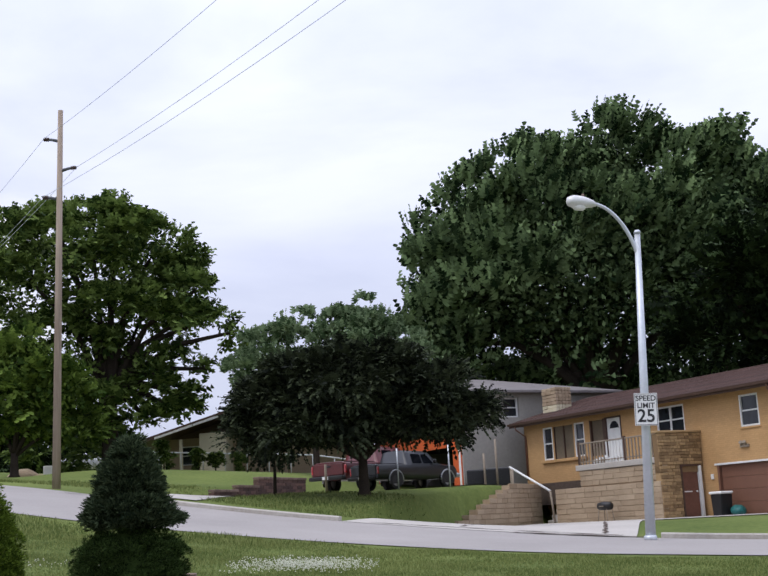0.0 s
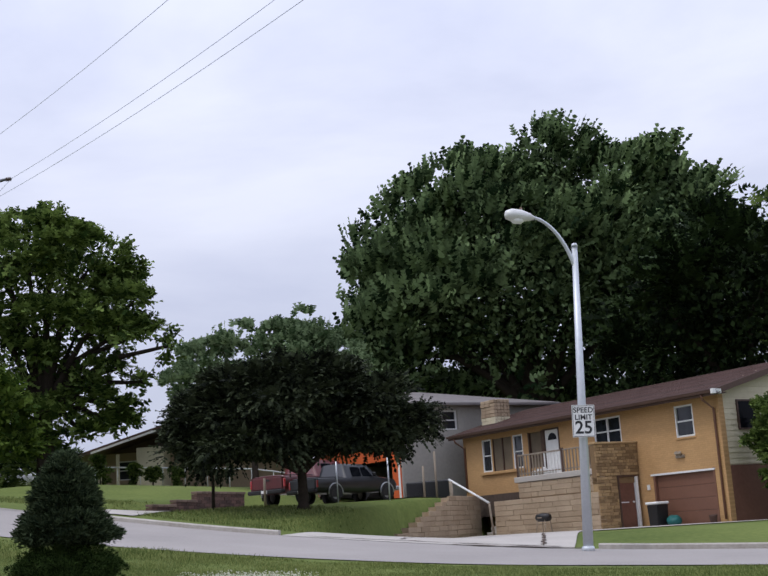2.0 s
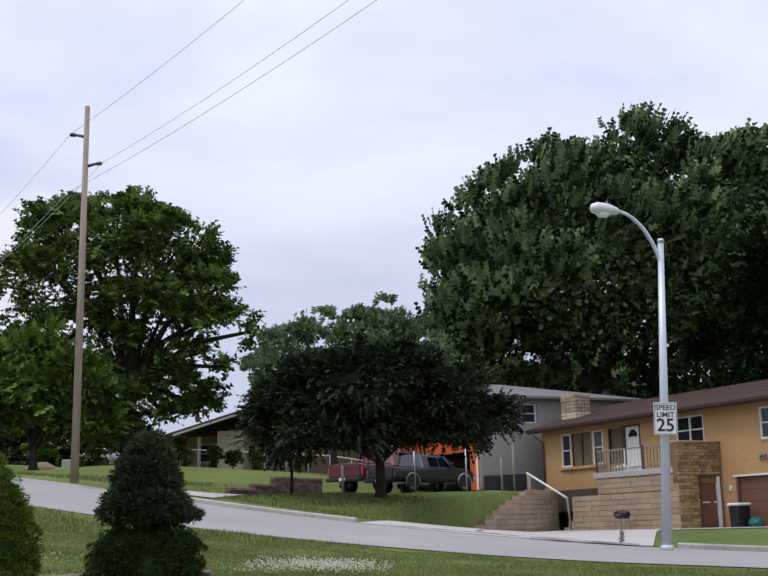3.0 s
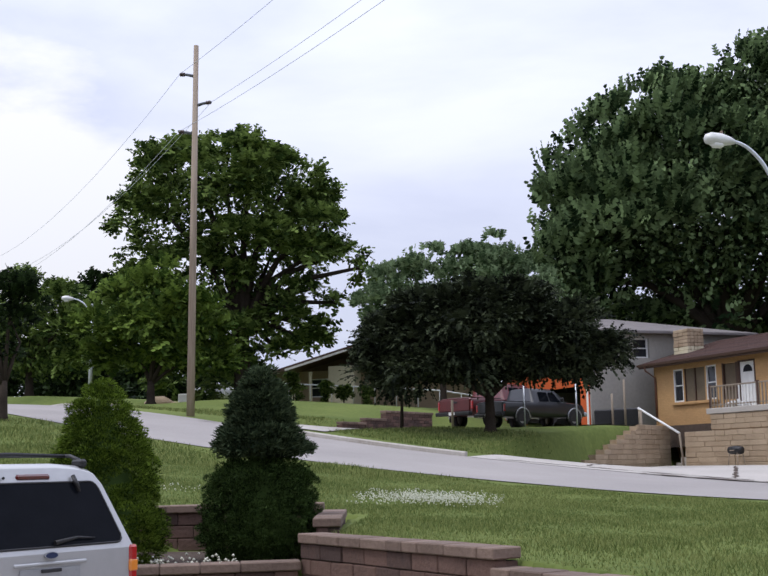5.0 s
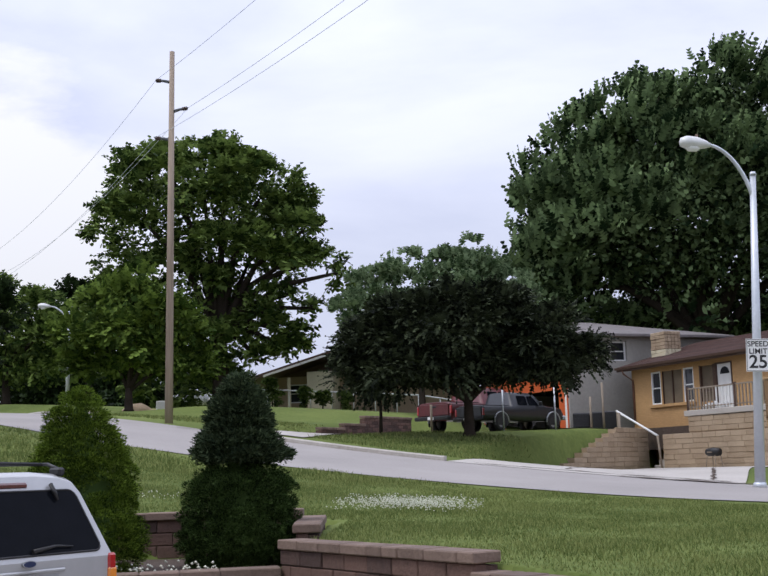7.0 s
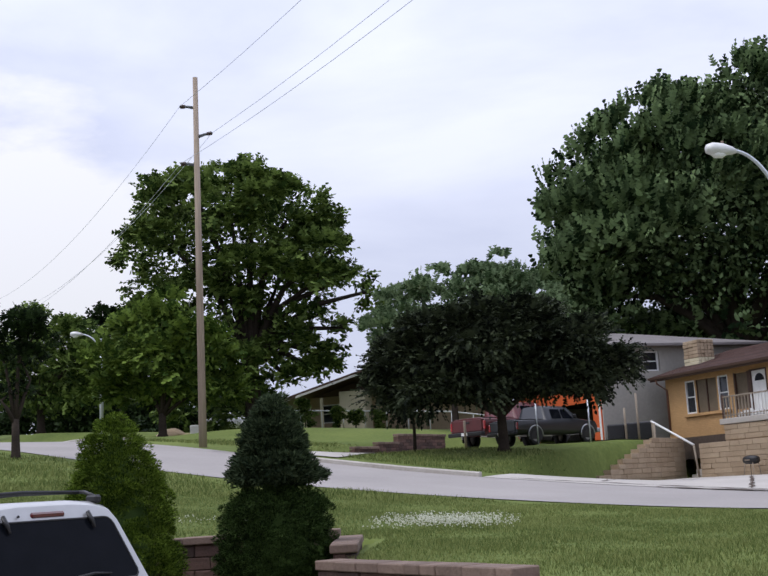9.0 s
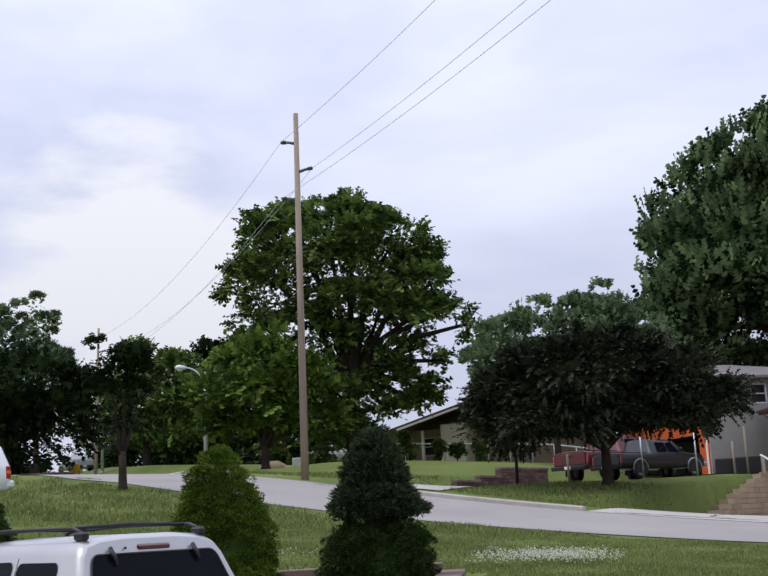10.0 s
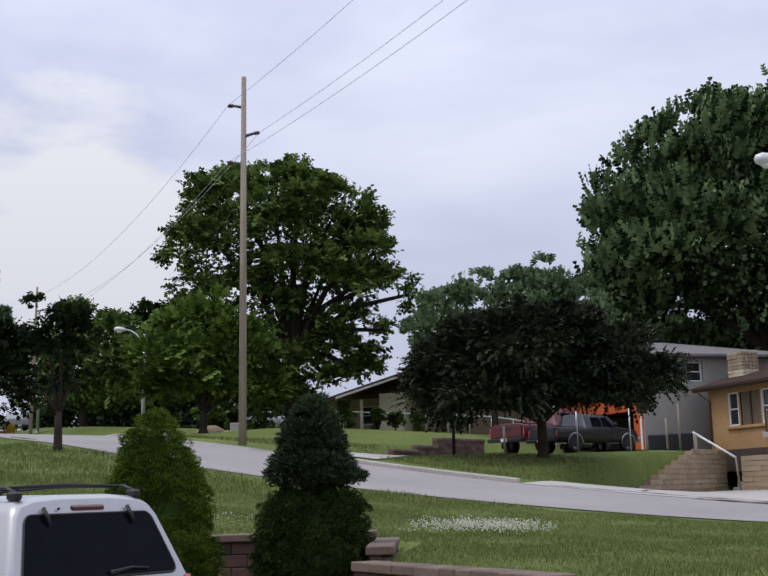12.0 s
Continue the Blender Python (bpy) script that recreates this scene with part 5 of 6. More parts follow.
cx, cy = polar(-19.15, 14.3)
conifer((cx, cy, 0.60), [(0.0, 0.52), (0.3, 0.61), (0.7, 0.57), (1.1, 0.48), (1.5, 0.36), (1.8, 0.24), (2.0, 0.13), (2.08, 0.04)], 135000, 0.036, L["cone_bright"], "dense bright green cone-shaped dwarf spruce in the bed", 41, bump=0.12)
cx, cy = polar(-11.95, 14.8)
conifer((cx, cy, 0.60), [(0.0, 0.53), (0.3, 0.61), (0.7, 0.56), (0.98, 0.48), (1.08, 0.38), (1.18, 0.28), (1.28, 0.42), (1.42, 0.38), (1.58, 0.29), (1.8, 0.21), (2.0, 0.12), (2.15, 0.06), (2.24, 0.02)], 135000, 0.036, L["cone_dark"],
        "dark green conical spruce with a looser blue-green top", 42, bump=0.13, top_material=(1.2, L["cone_blue"], "looser grey-green upper sprays"))
cx, cy = polar(-30.8, 13.6)
conifer((cx, cy, 0.60), [(0.0, 0.52), (0.3, 0.61), (0.7, 0.57), (1.1, 0.48), (1.5, 0.36), (1.8, 0.24), (2.0, 0.13), (2.08, 0.04)], 70000, 0.040, L["cone_dark"], "dense green cone-shaped dwarf spruce at the end of the bed", 43, bump=0.12)
bm = bmesh.new()
bm.faces.new([bm.verts.new(q) for q in ((-9.4, 11.5, 0.625), (-2.5, 13.2, 0.625), (-2.6, 15.9, 0.625), (-9.4, 15.3, 0.625))])
tagged(part("bed_mulch", bm, M["mulch"]), "dark bark mulch in the planting bed", "mulch", kind="structure")

# small pale flowers and weeds at the foot of the conifers
rng = np.random.default_rng(50)


def flower_patch(name, pts, r, label, category, material):
    v, f = [], []
    for x, y, z in pts:
        k = len(v)
        rr = r * (0.7 + 0.6 * ((x * 37 + y * 91) % 1))
        for dx, dy, dz in ((1, 0, 0), (0, 1, 0), (-1, 0, 0), (0, -1, 0), (0, 0, 0.9), (0, 0, -0.9)):
            v.append((x + rr * dx, y + rr * dy, z + rr * dz))
        for a_, b_ in ((0, 1), (1, 2), (2, 3), (3, 0)):
            f.append((k + a_, k + b_, k + 4))
            f.append((k + b_, k + a_, k + 5))
    ob = quads(name, v, f, material)
    return tagged(ob, label, category, kind="stuff")


pts = []
for _ in range(70):
    x, y = rng.uniform(-4.2, -3.1), rng.uniform(12.75, 13.6)
    pts.append((x, y, 0.64 + rng.uniform(0.02, 0.12)))
flower_patch("bed_flowers", pts, 0.018, "small white flowers at the front of the bed", "flowers", M["petal"])
pts = []
while len(pts) < 1500:
    u, w_ = rng.normal(0, 0.5), rng.normal(0, 0.42)
    if abs(u) > 1.0 or abs(w_) > 1.0:
        continue
    x, y = -1.38 + 1.15 * u, 19.25 + 1.7 * w_ + 0.3 * u
    pts.append((x, y, float(land(x, y)) + rng.uniform(0.07, 0.15)))
for _ in range(120):
    x, y = rng.uniform(-5.6, -3.6), rng.uniform(18.0, 19.6)
    pts.append((x, y, float(land(x, y)) + 0.08))
flower_patch("clover_blossom", pts, 0.0105, "patch of white clover blossom in the lawn", "flowers", M["petal"])


# ---- grass blades over the near lawn ----
def grass(name, n, region, h, w, seed, label):
    rng = np.random.default_rng(seed)
    x, y = region(rng, n)
    keep = (near_side(x, y) > 0.30) & (near_bed(x, y) > 0.25)
    d = (x - ROAD_X) * 0.530 + (y - ROAD_Y) * 0.848
    s = (x - ROAD_X) * -0.848 + (y - ROAD_Y) * 0.530
    mid = np.interp(s, road_u, road_v)
    keep &= (d - mid < -4.0 + 0.35 * np.sin(s * 1.7) * np.sin(s * 0.6)) | (d - mid > 4.2)
    keep &= ~(inside(x, y, DRIVE) | inside(x, y, YARD))
    x, y = x[keep], y[keep]
    m_ = len(x)
    z = land(x, y)
    # tufts: height follows a patchy field
    field = 0.6 + 0.5 * np.sin(x * 1.9 + 0.7 * np.sin(y * 1.3)) * np.sin(y * 1.6 + 0.9 * np.sin(x * 0.8)) + rng.uniform(0, 0.5, m_)
    hh = h * np.clip(field, 0.25, 1.5)
    th = rng.random(m_) * math.pi
    lx, ly = rng.normal(0, 0.45, m_) * hh, rng.normal(0, 0.45, m_) * hh
    v = np.empty((m_, 3, 3))
    v[:, 0] = np.stack([x - w * np.cos(th), y - w * np.sin(th), z - 0.01], -1)
    v[:, 1] = np.stack([x + w * np.cos(th), y + w * np.sin(th), z - 0.01], -1)
    v[:, 2] = np.stack([x + lx, y + ly, z + hh], -1)
    tagged(quads(name, v.reshape(-1, 3), np.arange(m_ * 3).reshape(m_, 3), M["blade"]), label, "grass", kind="stuff")


def near_lawn(rng, n):
    az = np.radians(rng.uniform(-30, 24, n))
    dist = np.sqrt(rng.uniform(9.0 ** 2, 27.0 ** 2, n))
    return dist * np.sin(az), dist * np.cos(az)


def mid_lawn(rng, n):
    az = np.radians(rng.uniform(-30, 20, n))
    dist = rng.uniform(25, 50, n)
    x, y = dist * np.sin(az), dist * np.cos(az)
    hx = HOUSE_INV[0, 0] * x + HOUSE_INV[0, 1] * y + HOUSE_INV[0, 3]
    d = (x - ROAD_X) * 0.530 + (y - ROAD_Y) * 0.848
    s = (x - ROAD_X) * -0.848 + (y - ROAD_Y) * 0.530
    ok = (d < 0) | ((s > 10) & (d < 12) & (d > 5)) | ((s > 22) & (d > 7))
    return x[ok], y[ok]


grass("grass", 260000, near_lawn, 0.050, 0.007, 61, "tufted green grass of the near lawn")
grass("grass", 120000, mid_lawn, 0.10, 0.016, 62, "green grass of the lawns along the street")

# ---- vehicles: lofted bodies with glass, wheels and lights laid on ----
class Body:
    """A vehicle body: rows of y, floor, belt, roof heights and half widths at floor, belt, roof. x right, y ahead, rear at y = 0."""

    def __init__(self, rows, rear_lean=0.0):
        self.rows, self.lean = rows, rear_lean

    def row(self, y):
        r = self.rows
        y = min(max(y, r[0][0]), r[-1][0])
        for a_, b_ in zip(r, r[1:]):
            if a_[0] <= y <= b_[0]:
                u = (y - a_[0]) / max(1e-6, b_[0] - a_[0])
                return [p_ + (q_ - p_) * u for p_, q_ in zip(a_, b_)]
        return list(r[-1])

    def ring(self, row, k):
        y, zf, zb, zr, wf, wb, wr = row
        zm = zf + (zb - zf) * 0.55
        half = [(wf * 0.90, zf), (wf, zf + 0.07), (wb + 0.015, zm), (wb, zb - 0.05), (wb - 0.02, zb), (wr + 0.03, zr - 0.13), (wr - 0.03, zr - 0.04), (wr - 0.16, zr), (wr * 0.4, zr + 0.02)]
        pts = half + [(-x, z) for x, z in half[::-1]]
        return [(x, y + (self.lean * (z - zb) if k <= 1 and z > zb else 0.0), z) for x, z in pts]

    def mesh(self):
        bm = bmesh.new()
        rings = [[bm.verts.new(p_) for p_ in self.ring(r, i)] for i, r in enumerate(self.rows)]
        for r0, r1 in zip(rings, rings[1:]):
            k = len(r0)
            for i in range(k):
                f_ = bm.faces.new((r0[i], r0[(i + 1) % k], r1[(i + 1) % k], r1[i]))
                f_.smooth = True
        # the two ends are closed in level bands
        for ring, flip in ((rings[0], False), (rings[-1], True)):
            k = len(ring)
            for i in range(k // 2 - 1):
                q_ = (ring[i], ring[i + 1], ring[k - 2 - i], ring[k - 1 - i])
                bm.faces.new(q_[::-1] if flip else q_)
        return bm

    def side(self, y, v, sgn, off=0.008):
        """A point of the side glass: v from 0 at the belt to 1 at the roof."""
        r = self.row(y)
        x = (r[5] - 0.02) + ((r[6] + 0.03) - (r[5] - 0.02)) * v
        return sgn * (x + off), y, r[2] + (r[3] - 0.13 - r[2]) * v


def rounded(u0, u1, v0, v1, r_u, r_v, skew=0.0):
    """An outline with rounded corners; skew leans its end u1 back at the top."""
    pts = []
    for cu, cv, a0 in ((u1 - r_u, v1 - r_v, 0), (u0 + r_u, v1 - r_v, 90), (u0 + r_u, v0 + r_v, 180), (u1 - r_u, v0 + r_v, 270)):
        for i in range(4):
            an = radians(a0 + 30 * i)
            u, v_ = cu + r_u * math.cos(an), cv + r_v * math.sin(an)
            if cu > (u0 + u1) / 2:
                u -= skew * (v_ - v0) / (v1 - v0)
            pts.append((u, v_))
    return pts


def plate_of(points, thick=(0, 0, 0)):
    bm = bmesh.new()
    bm.faces.new([bm.verts.new(p_) for p_ in points])
    return bm


def side_glass(body, parent, y0, y1, v0, v1, skew=0.0, name="side_window"):
    for sgn in (-1, 1):
        part(name, plate_of([body.side(u, v_, sgn) for u, v_ in rounded(y0, y1, v0, v1, 0.06, 0.12, skew)]), M["glass"], parent)


def wheel(parent, x, y, r, sgn, rim="trim_silver"):
    w = new("wheel")
    w.parent, w.matrix_basis = parent, pose(x, y, r)
    bm = bmesh.new()
    prof = [(-0.11, r * 0.62), (-0.12, r * 0.90), (-0.09, r), (0.09, r), (0.12, r * 0.90), (0.11, r * 0.62)]
    rings = []
    for i in range(24):
        an = 2 * math.pi * i / 24
        rings.append([bm.verts.new((px, rr * math.cos(an), rr * math.sin(an))) for px, rr in prof])
    for i in range(24):
        a_, b_ = rings[i], rings[(i + 1) % 24]
        for j in range(5):
            bm.faces.new((a_[j], a_[j + 1], b_[j + 1], b_[j])).smooth = True
    part("tyre", bm, M["rubber"], w)
    bm = bmesh.new()
    tube(bm, [(sgn * 0.05, 0, 0), (sgn * 0.08, 0, 0)], [r * 0.63, r * 0.60], 20)
    for i in range(5):
        an = 2 * math.pi * i / 5
        box(bm, -0.02, 0.02, -0.035, 0.035, 0.04, r * 0.58, 0.0, pose(sgn * 0.085, 0, 0) @ Matrix.Rotation(an, 4, "X"))
    part("rim", bm, M[rim], w)


def wheel_arch(parent, x, y, r, sgn, material):
    bm = bmesh.new()
    pts = [(r * 1.22 * math.cos(math.pi * i / 12), r * 1.22 * math.sin(math.pi * i / 12)) for i in range(13)]
    bm.faces.new([bm.verts.new((x + sgn * 0.006, y + a_, r + b_)) for a_, b_ in pts + [(-r * 1.22, -r * 0.35), (r * 1.22, -r * 0.35)]])
    part("wheel_well", bm, M["black"], parent)
    bm = bmesh.new()
    tube(bm, [(x + sgn * 0.008, y + a_, r + b_) for a_, b_ in pts], [0.035] * 13, 6)
    part("arch_trim", bm, M[material], parent)


def suv(name, m, paint, label, category, detailed=False, roof_rails=True, h=1.76, arch="trim_silver"):
    t = thing(name, m, label, category)
    b = Body([(0.0, 0.42, 1.05, h - 0.04, 0.88, 0.89, 0.67), (0.10, 0.36, 1.06, h, 0.91, 0.91, 0.69), (1.6, 0.34, 1.07, h + 0.01, 0.92, 0.93, 0.69), (2.9, 0.34, 1.06, h - 0.03, 0.92, 0.93, 0.66),
              (3.45, 0.34, 1.06, 1.30, 0.92, 0.92, 0.74), (3.60, 0.34, 1.04, 1.10, 0.92, 0.91, 0.82), (4.55, 0.36, 0.92, 0.99, 0.88, 0.86, 0.76), (4.78, 0.42, 0.75, 0.80, 0.80, 0.78, 0.68)], rear_lean=0.42)
    part("body", b.mesh(), M[paint], t)
    side_glass(b, t, 0.52, 1.16, 0.02, 0.90, 0.0, "quarter_window")
    side_glass(b, t, 1.24, 2.06, 0.02, 0.92, 0.0)
    side_glass(b, t, 2.14, 3.06, 0.02, 0.92, 0.40)
    # tailgate
    lean = lambda z: (0.42 * (z - 1.05) if z > 1.05 else 0.0) - 0.008
    gw_, gt = 0.775, 0.625
    zt = h - 0.15
    bot, top = 1.10, zt + 0.01
    outline = []
    for u, v_ in rounded(-1, 1, 0, 1, 0.09, 0.12):
        z = bot + (top - bot) * v_
        outline.append((u * (gw_ + (gt - gw_) * v_), lean(z), z))
    part("rear_window", plate_of(outline), M["glass"], t)
    bm = bmesh.new()
    tube(bm, [outline[i % len(outline)] for i in range(len(outline) + 1)], [0.009] * (len(outline) + 1), 5, closed=False)
    part("window_seal", bm, M["black"], t)
    bm = bmesh.new()
    box(bm, -0.17, 0.17, lean(h - 0.09) - 0.012, lean(h - 0.09) + 0.03, h - 0.122, h - 0.068, 0.016)
    part("high_brake_light", bm, M["tail_dark"], t)
    for sgn in (-1, 1):
        bm = bmesh.new()
        box(bm, sgn * 0.875 - 0.055, sgn * 0.875 + 0.035, -0.02, 0.12, 0.70, 1.07, 0.02)
        lamp_ = part("tail_light", bm, M["tail_red"], t)
        bm = bmesh.new()
        box(bm, sgn * 0.875 - 0.057, sgn * 0.875 + 0.037, -0.026, 0.10, 0.84, 0.95, 0.015)
        part("indicator", bm, M["amber"], lamp_)
        bm = bmesh.new()
        tube(bm, [(sgn * 0.42 - 0.03, lean(h - 0.10) - 0.015, h - 0.085), (sgn * 0.42 - 0.02, lean(h - 0.17) - 0.03, h - 0.16), (sgn * 0.42 + 0.0, lean(h - 0.22) - 0.025, h - 0.225)], [0.018, 0.022, 0.012], 6)
        part("glass_hinge", bm, M["black"], t)
    bm = bmesh.new()
    box(bm, -0.91, 0.91, -0.12, 0.16, 0.44, 0.66, 0.05)
    part("rear_bumper", bm, M["trim_silver"] if detailed else M[paint], t)
    bm = bmesh.new()
    box(bm, -0.36, 0.36, -0.022, 0.0, 0.955, 0.985, 0.01)
    part("tailgate_trim", bm, M[paint], t)
    bm = bmesh.new()
    box(bm, -0.30, 0.30, -0.012, 0.0, 0.66, 0.935, 0.006)
    part("plate_recess", bm, M["trim_silver"], t, "grey recess round the number plate")
    bm = bmesh.new()
    box(bm, -0.10, 0.10, -0.030, -0.013, 0.900, 0.930, 0.006)
    part("tailgate_handle", bm, M["black"], t)
    bm = bmesh.new()
    box(bm, -0.155, 0.155, -0.018, -0.006, 0.70, 0.855, 0.004)
    pl = part("number_plate", bm, M["white"], t, "white number plate with dark marks")
    bm = bmesh.new()
    box(bm, -0.10, 0.10, -0.0215, -0.0195, 0.755, 0.80)
    part("plate_marks", bm, M["badge_blue"], pl)
    bm = bmesh.new()
    box(bm, -0.13, 0.13, -0.0215, -0.0195, 0.825, 0.845)
    part("plate_band", bm, M["badge_blue"], pl)
    bm = bmesh.new()
    el = [(0.068 * math.cos(2 * math.pi * i / 20), 0.030 * math.sin(2 * math.pi * i / 20)) for i in range(20)]
    prism(bm, [(x, z + 1.035) for x, z in el], -0.022, -0.002)
    badge = part("badge", bm, M["trim_silver"], t)
    bm = bmesh.new()
    prism(bm, [(x * 0.86, z * 0.80 + 1.035) for x, z in el], -0.025, -0.0225)
    part("badge_face", bm, M["badge_blue"], badge)
    if detailed:
        bm = bmesh.new()
        tube(bm, [(0.05, lean(1.13) - 0.02, 1.13), (0.28, lean(1.16) - 0.03, 1.165), (0.46, lean(1.15) - 0.02, 1.15)], [0.022, 0.012, 0.008], 6)
        part("rear_wiper", bm, M["black"], t)
        bm = bmesh.new()
        tube(bm, [(-0.30, lean(h - 0.09) - 0.01, h - 0.095), (-0.30, lean(h - 0.09) - 0.02, h - 0.095)], [0.012, 0.012], 8)
        part("washer_nozzle", bm, M["black"], t)
        for sgn in (-1, 1):
            bm = bmesh.new()
            tube(bm, [(sgn * 0.935, 0.30 + 0.0, 1.0), (sgn * 0.94, 3.2, 1.0)], [0.006, 0.006], 5)
            part("waist_line", bm, M["trim_silver"], t)
        for y in (1.18, 2.10):
            for sgn in (-1, 1):
                bm = bmesh.new()
                tube(bm, [b.side(y, -0.9, sgn, 0.0), b.side(y, 0.0, sgn, 0.0), b.side(y, 0.97, sgn, 0.0)], [0.005] * 3, 4)
                part("door_gap", bm, M["black"], t)
    if roof_rails:
        for sgn in (-1, 1):
            bm = bmesh.new()
            tube(bm, [(sgn * 0.60, 0.38, h + 0.03), (sgn * 0.60, 0.55, h + 0.085), (sgn * 0.60, 1.6, h + 0.10), (sgn * 0.60, 2.5, h + 0.075), (sgn * 0.60, 2.7, h + 0.01)], [0.02, 0.017, 0.016, 0.016, 0.02], 6)
            r_ = part("roof_rail", bm, M["black"], t)
            for y in (0.42, 2.62):
                bm = bmesh.new()
                box(bm, sgn * 0.60 - 0.035, sgn * 0.60 + 0.035, y - 0.08, y + 0.08, h - 0.02, h + 0.055, 0.02)
                part("rail_foot", bm, M["black"], r_)
        for y in (0.62, 2.2):
            bm = bmesh.new()
            tube(bm, [(-0.60, y, h + 0.085), (0.0, y, h + 0.105), (0.60, y, h + 0.085)], [0.018] * 3, 6)
            part("cross_bar", bm, M["black"], t)
    for sgn in (-1, 1):
        for y in (0.92, 3.80):
            wheel_arch(t, sgn * 0.935, y, 0.37, sgn, arch)
            wheel(t, sgn * 0.84, y, 0.37, sgn)
        bm = bmesh.new()
        box(bm, sgn * 1.0 - 0.09, sgn * 1.0 + 0.09, 2.98, 3.08, 1.06, 1.20, 0.03)
        part("mirror", bm, M["black"], t)
    return t


def heading(x, y, az, z=None, drop=0.0):
    return pose(x, y, (float(land(x, y)) if z is None else z) + drop, 0, 0, -az)


suv("silver_suv", heading(-3.83, 9.80, -58, -0.02), "silver_paint", "silver estate off-roader with a black roof rack parked on the drive", "car", detailed=True)
wx, wy = polar(-28.45, 38.5)
suv("white_suv", heading(wx, wy, -120), "white_paint", "white off-roader parked on the upper lawn's edge", "car", h=1.72, arch="black")


def pickup(name, m, paint, label, bed_cover=None, h=1.82):
    t = thing(name, m, label, "pickup truck")
    b = Body([(0.0, 0.52, 1.12, 1.16, 0.90, 0.92, 0.86), (0.06, 0.50, 1.14, 1.18, 0.92, 0.94, 0.88), (1.95, 0.48, 1.14, 1.18, 0.93, 0.95, 0.89), (2.0, 0.48, 1.16, h - 0.02, 0.93, 0.95, 0.70), (2.3, 0.46, 1.16, h, 0.93, 0.95, 0.72),
              (3.6, 0.46, 1.16, h - 0.02, 0.93, 0.95, 0.70), (4.15, 0.46, 1.16, 1.34, 0.93, 0.94, 0.80), (4.3, 0.46, 1.14, 1.19, 0.93, 0.93, 0.84), (5.4, 0.50, 1.04, 1.10, 0.90, 0.90, 0.80), (5.6, 0.55, 0.86, 0.92, 0.84, 0.84, 0.74)])
    part("body", b.mesh(), M[paint], t)
    side_glass(b, t, 2.35, 3.0, 0.05, 0.92, 0.0)
    side_glass(b, t, 3.08, 3.85, 0.05, 0.92, 0.40)
    bm = bmesh.new()
    bm.faces.new([bm.verts.new(q) for q in ((-0.66, 1.985, 1.24), (0.66, 1.985, 1.24), (0.60, 1.99, h - 0.16), (-0.60, 1.99, h - 0.16))])
    part("rear_window", bm, M["glass"], t)
    bm = bmesh.new()
    bm.faces.new([bm.verts.new(q) for q in ((-0.80, 0.10, 1.192), (0.80, 0.10, 1.192), (0.80, 1.92, 1.192), (-0.80, 1.92, 1.192))])
    part("load_bed", bm, M["black"], t)
    bm = bmesh.new()
    box(bm, -0.80, 0.80, -0.03, 0.0, 0.66, 1.12, 0.02)
    g = part("tailgate", bm, M[paint], t)
    bm = bmesh.new()
    box(bm, -0.14, 0.14, -0.05, -0.03, 0.98, 1.05, 0.01)
    part("handle", bm, M["black"], g)
    for sgn in (-1, 1):
        bm = bmesh.new()
        box(bm, sgn * 0.89 - 0.06, sgn * 0.89 + 0.05, -0.02, 0.08, 0.72, 1.05, 0.02)
        part("tail_light", bm, M["tail_red"], t)
    bm = bmesh.new()
    box(bm, -0.93, 0.93, -0.22, 0.02, 0.48, 0.64, 0.04)
    part("rear_bumper", bm, M["rubber"], t)
    bm = bmesh.new()
    box(bm, -0.155, 0.155, -0.232, -0.222, 0.50, 0.62)
    part("number_plate", bm, M["white"], t)
    bm = bmesh.new()
    box(bm, -0.93, 0.93, 5.52, 5.74, 0.50, 0.72, 0.05)
    part("front_bumper", bm, M["trim_silver"], t)
    for sgn in (-1, 1):
        for y in (1.15, 4.75):
            wheel_arch(t, sgn * 0.955, y, 0.40, sgn, "trim_silver")
            wheel(t, sgn * 0.85, y, 0.40, sgn)
        bm = bmesh.new()
        box(bm, sgn * 1.04 - 0.10, sgn * 1.04 + 0.10, 3.75, 3.85, 1.18, 1.38, 0.03)
        part("mirror", bm, M["black"], t)
    return t


pickup("dark_pickup", heading(-1.0, 46.8, 44, None, 0.02) @ Matrix.Scale(0.82, 4), "dark_paint", "dark grey pickup truck with pale wheel arches parked on the drive")
pickup("red_pickup", heading(-2.44, 48.8, 40, None, 0.02), "red_paint", "dark red pickup truck parked on the drive of the grey house")


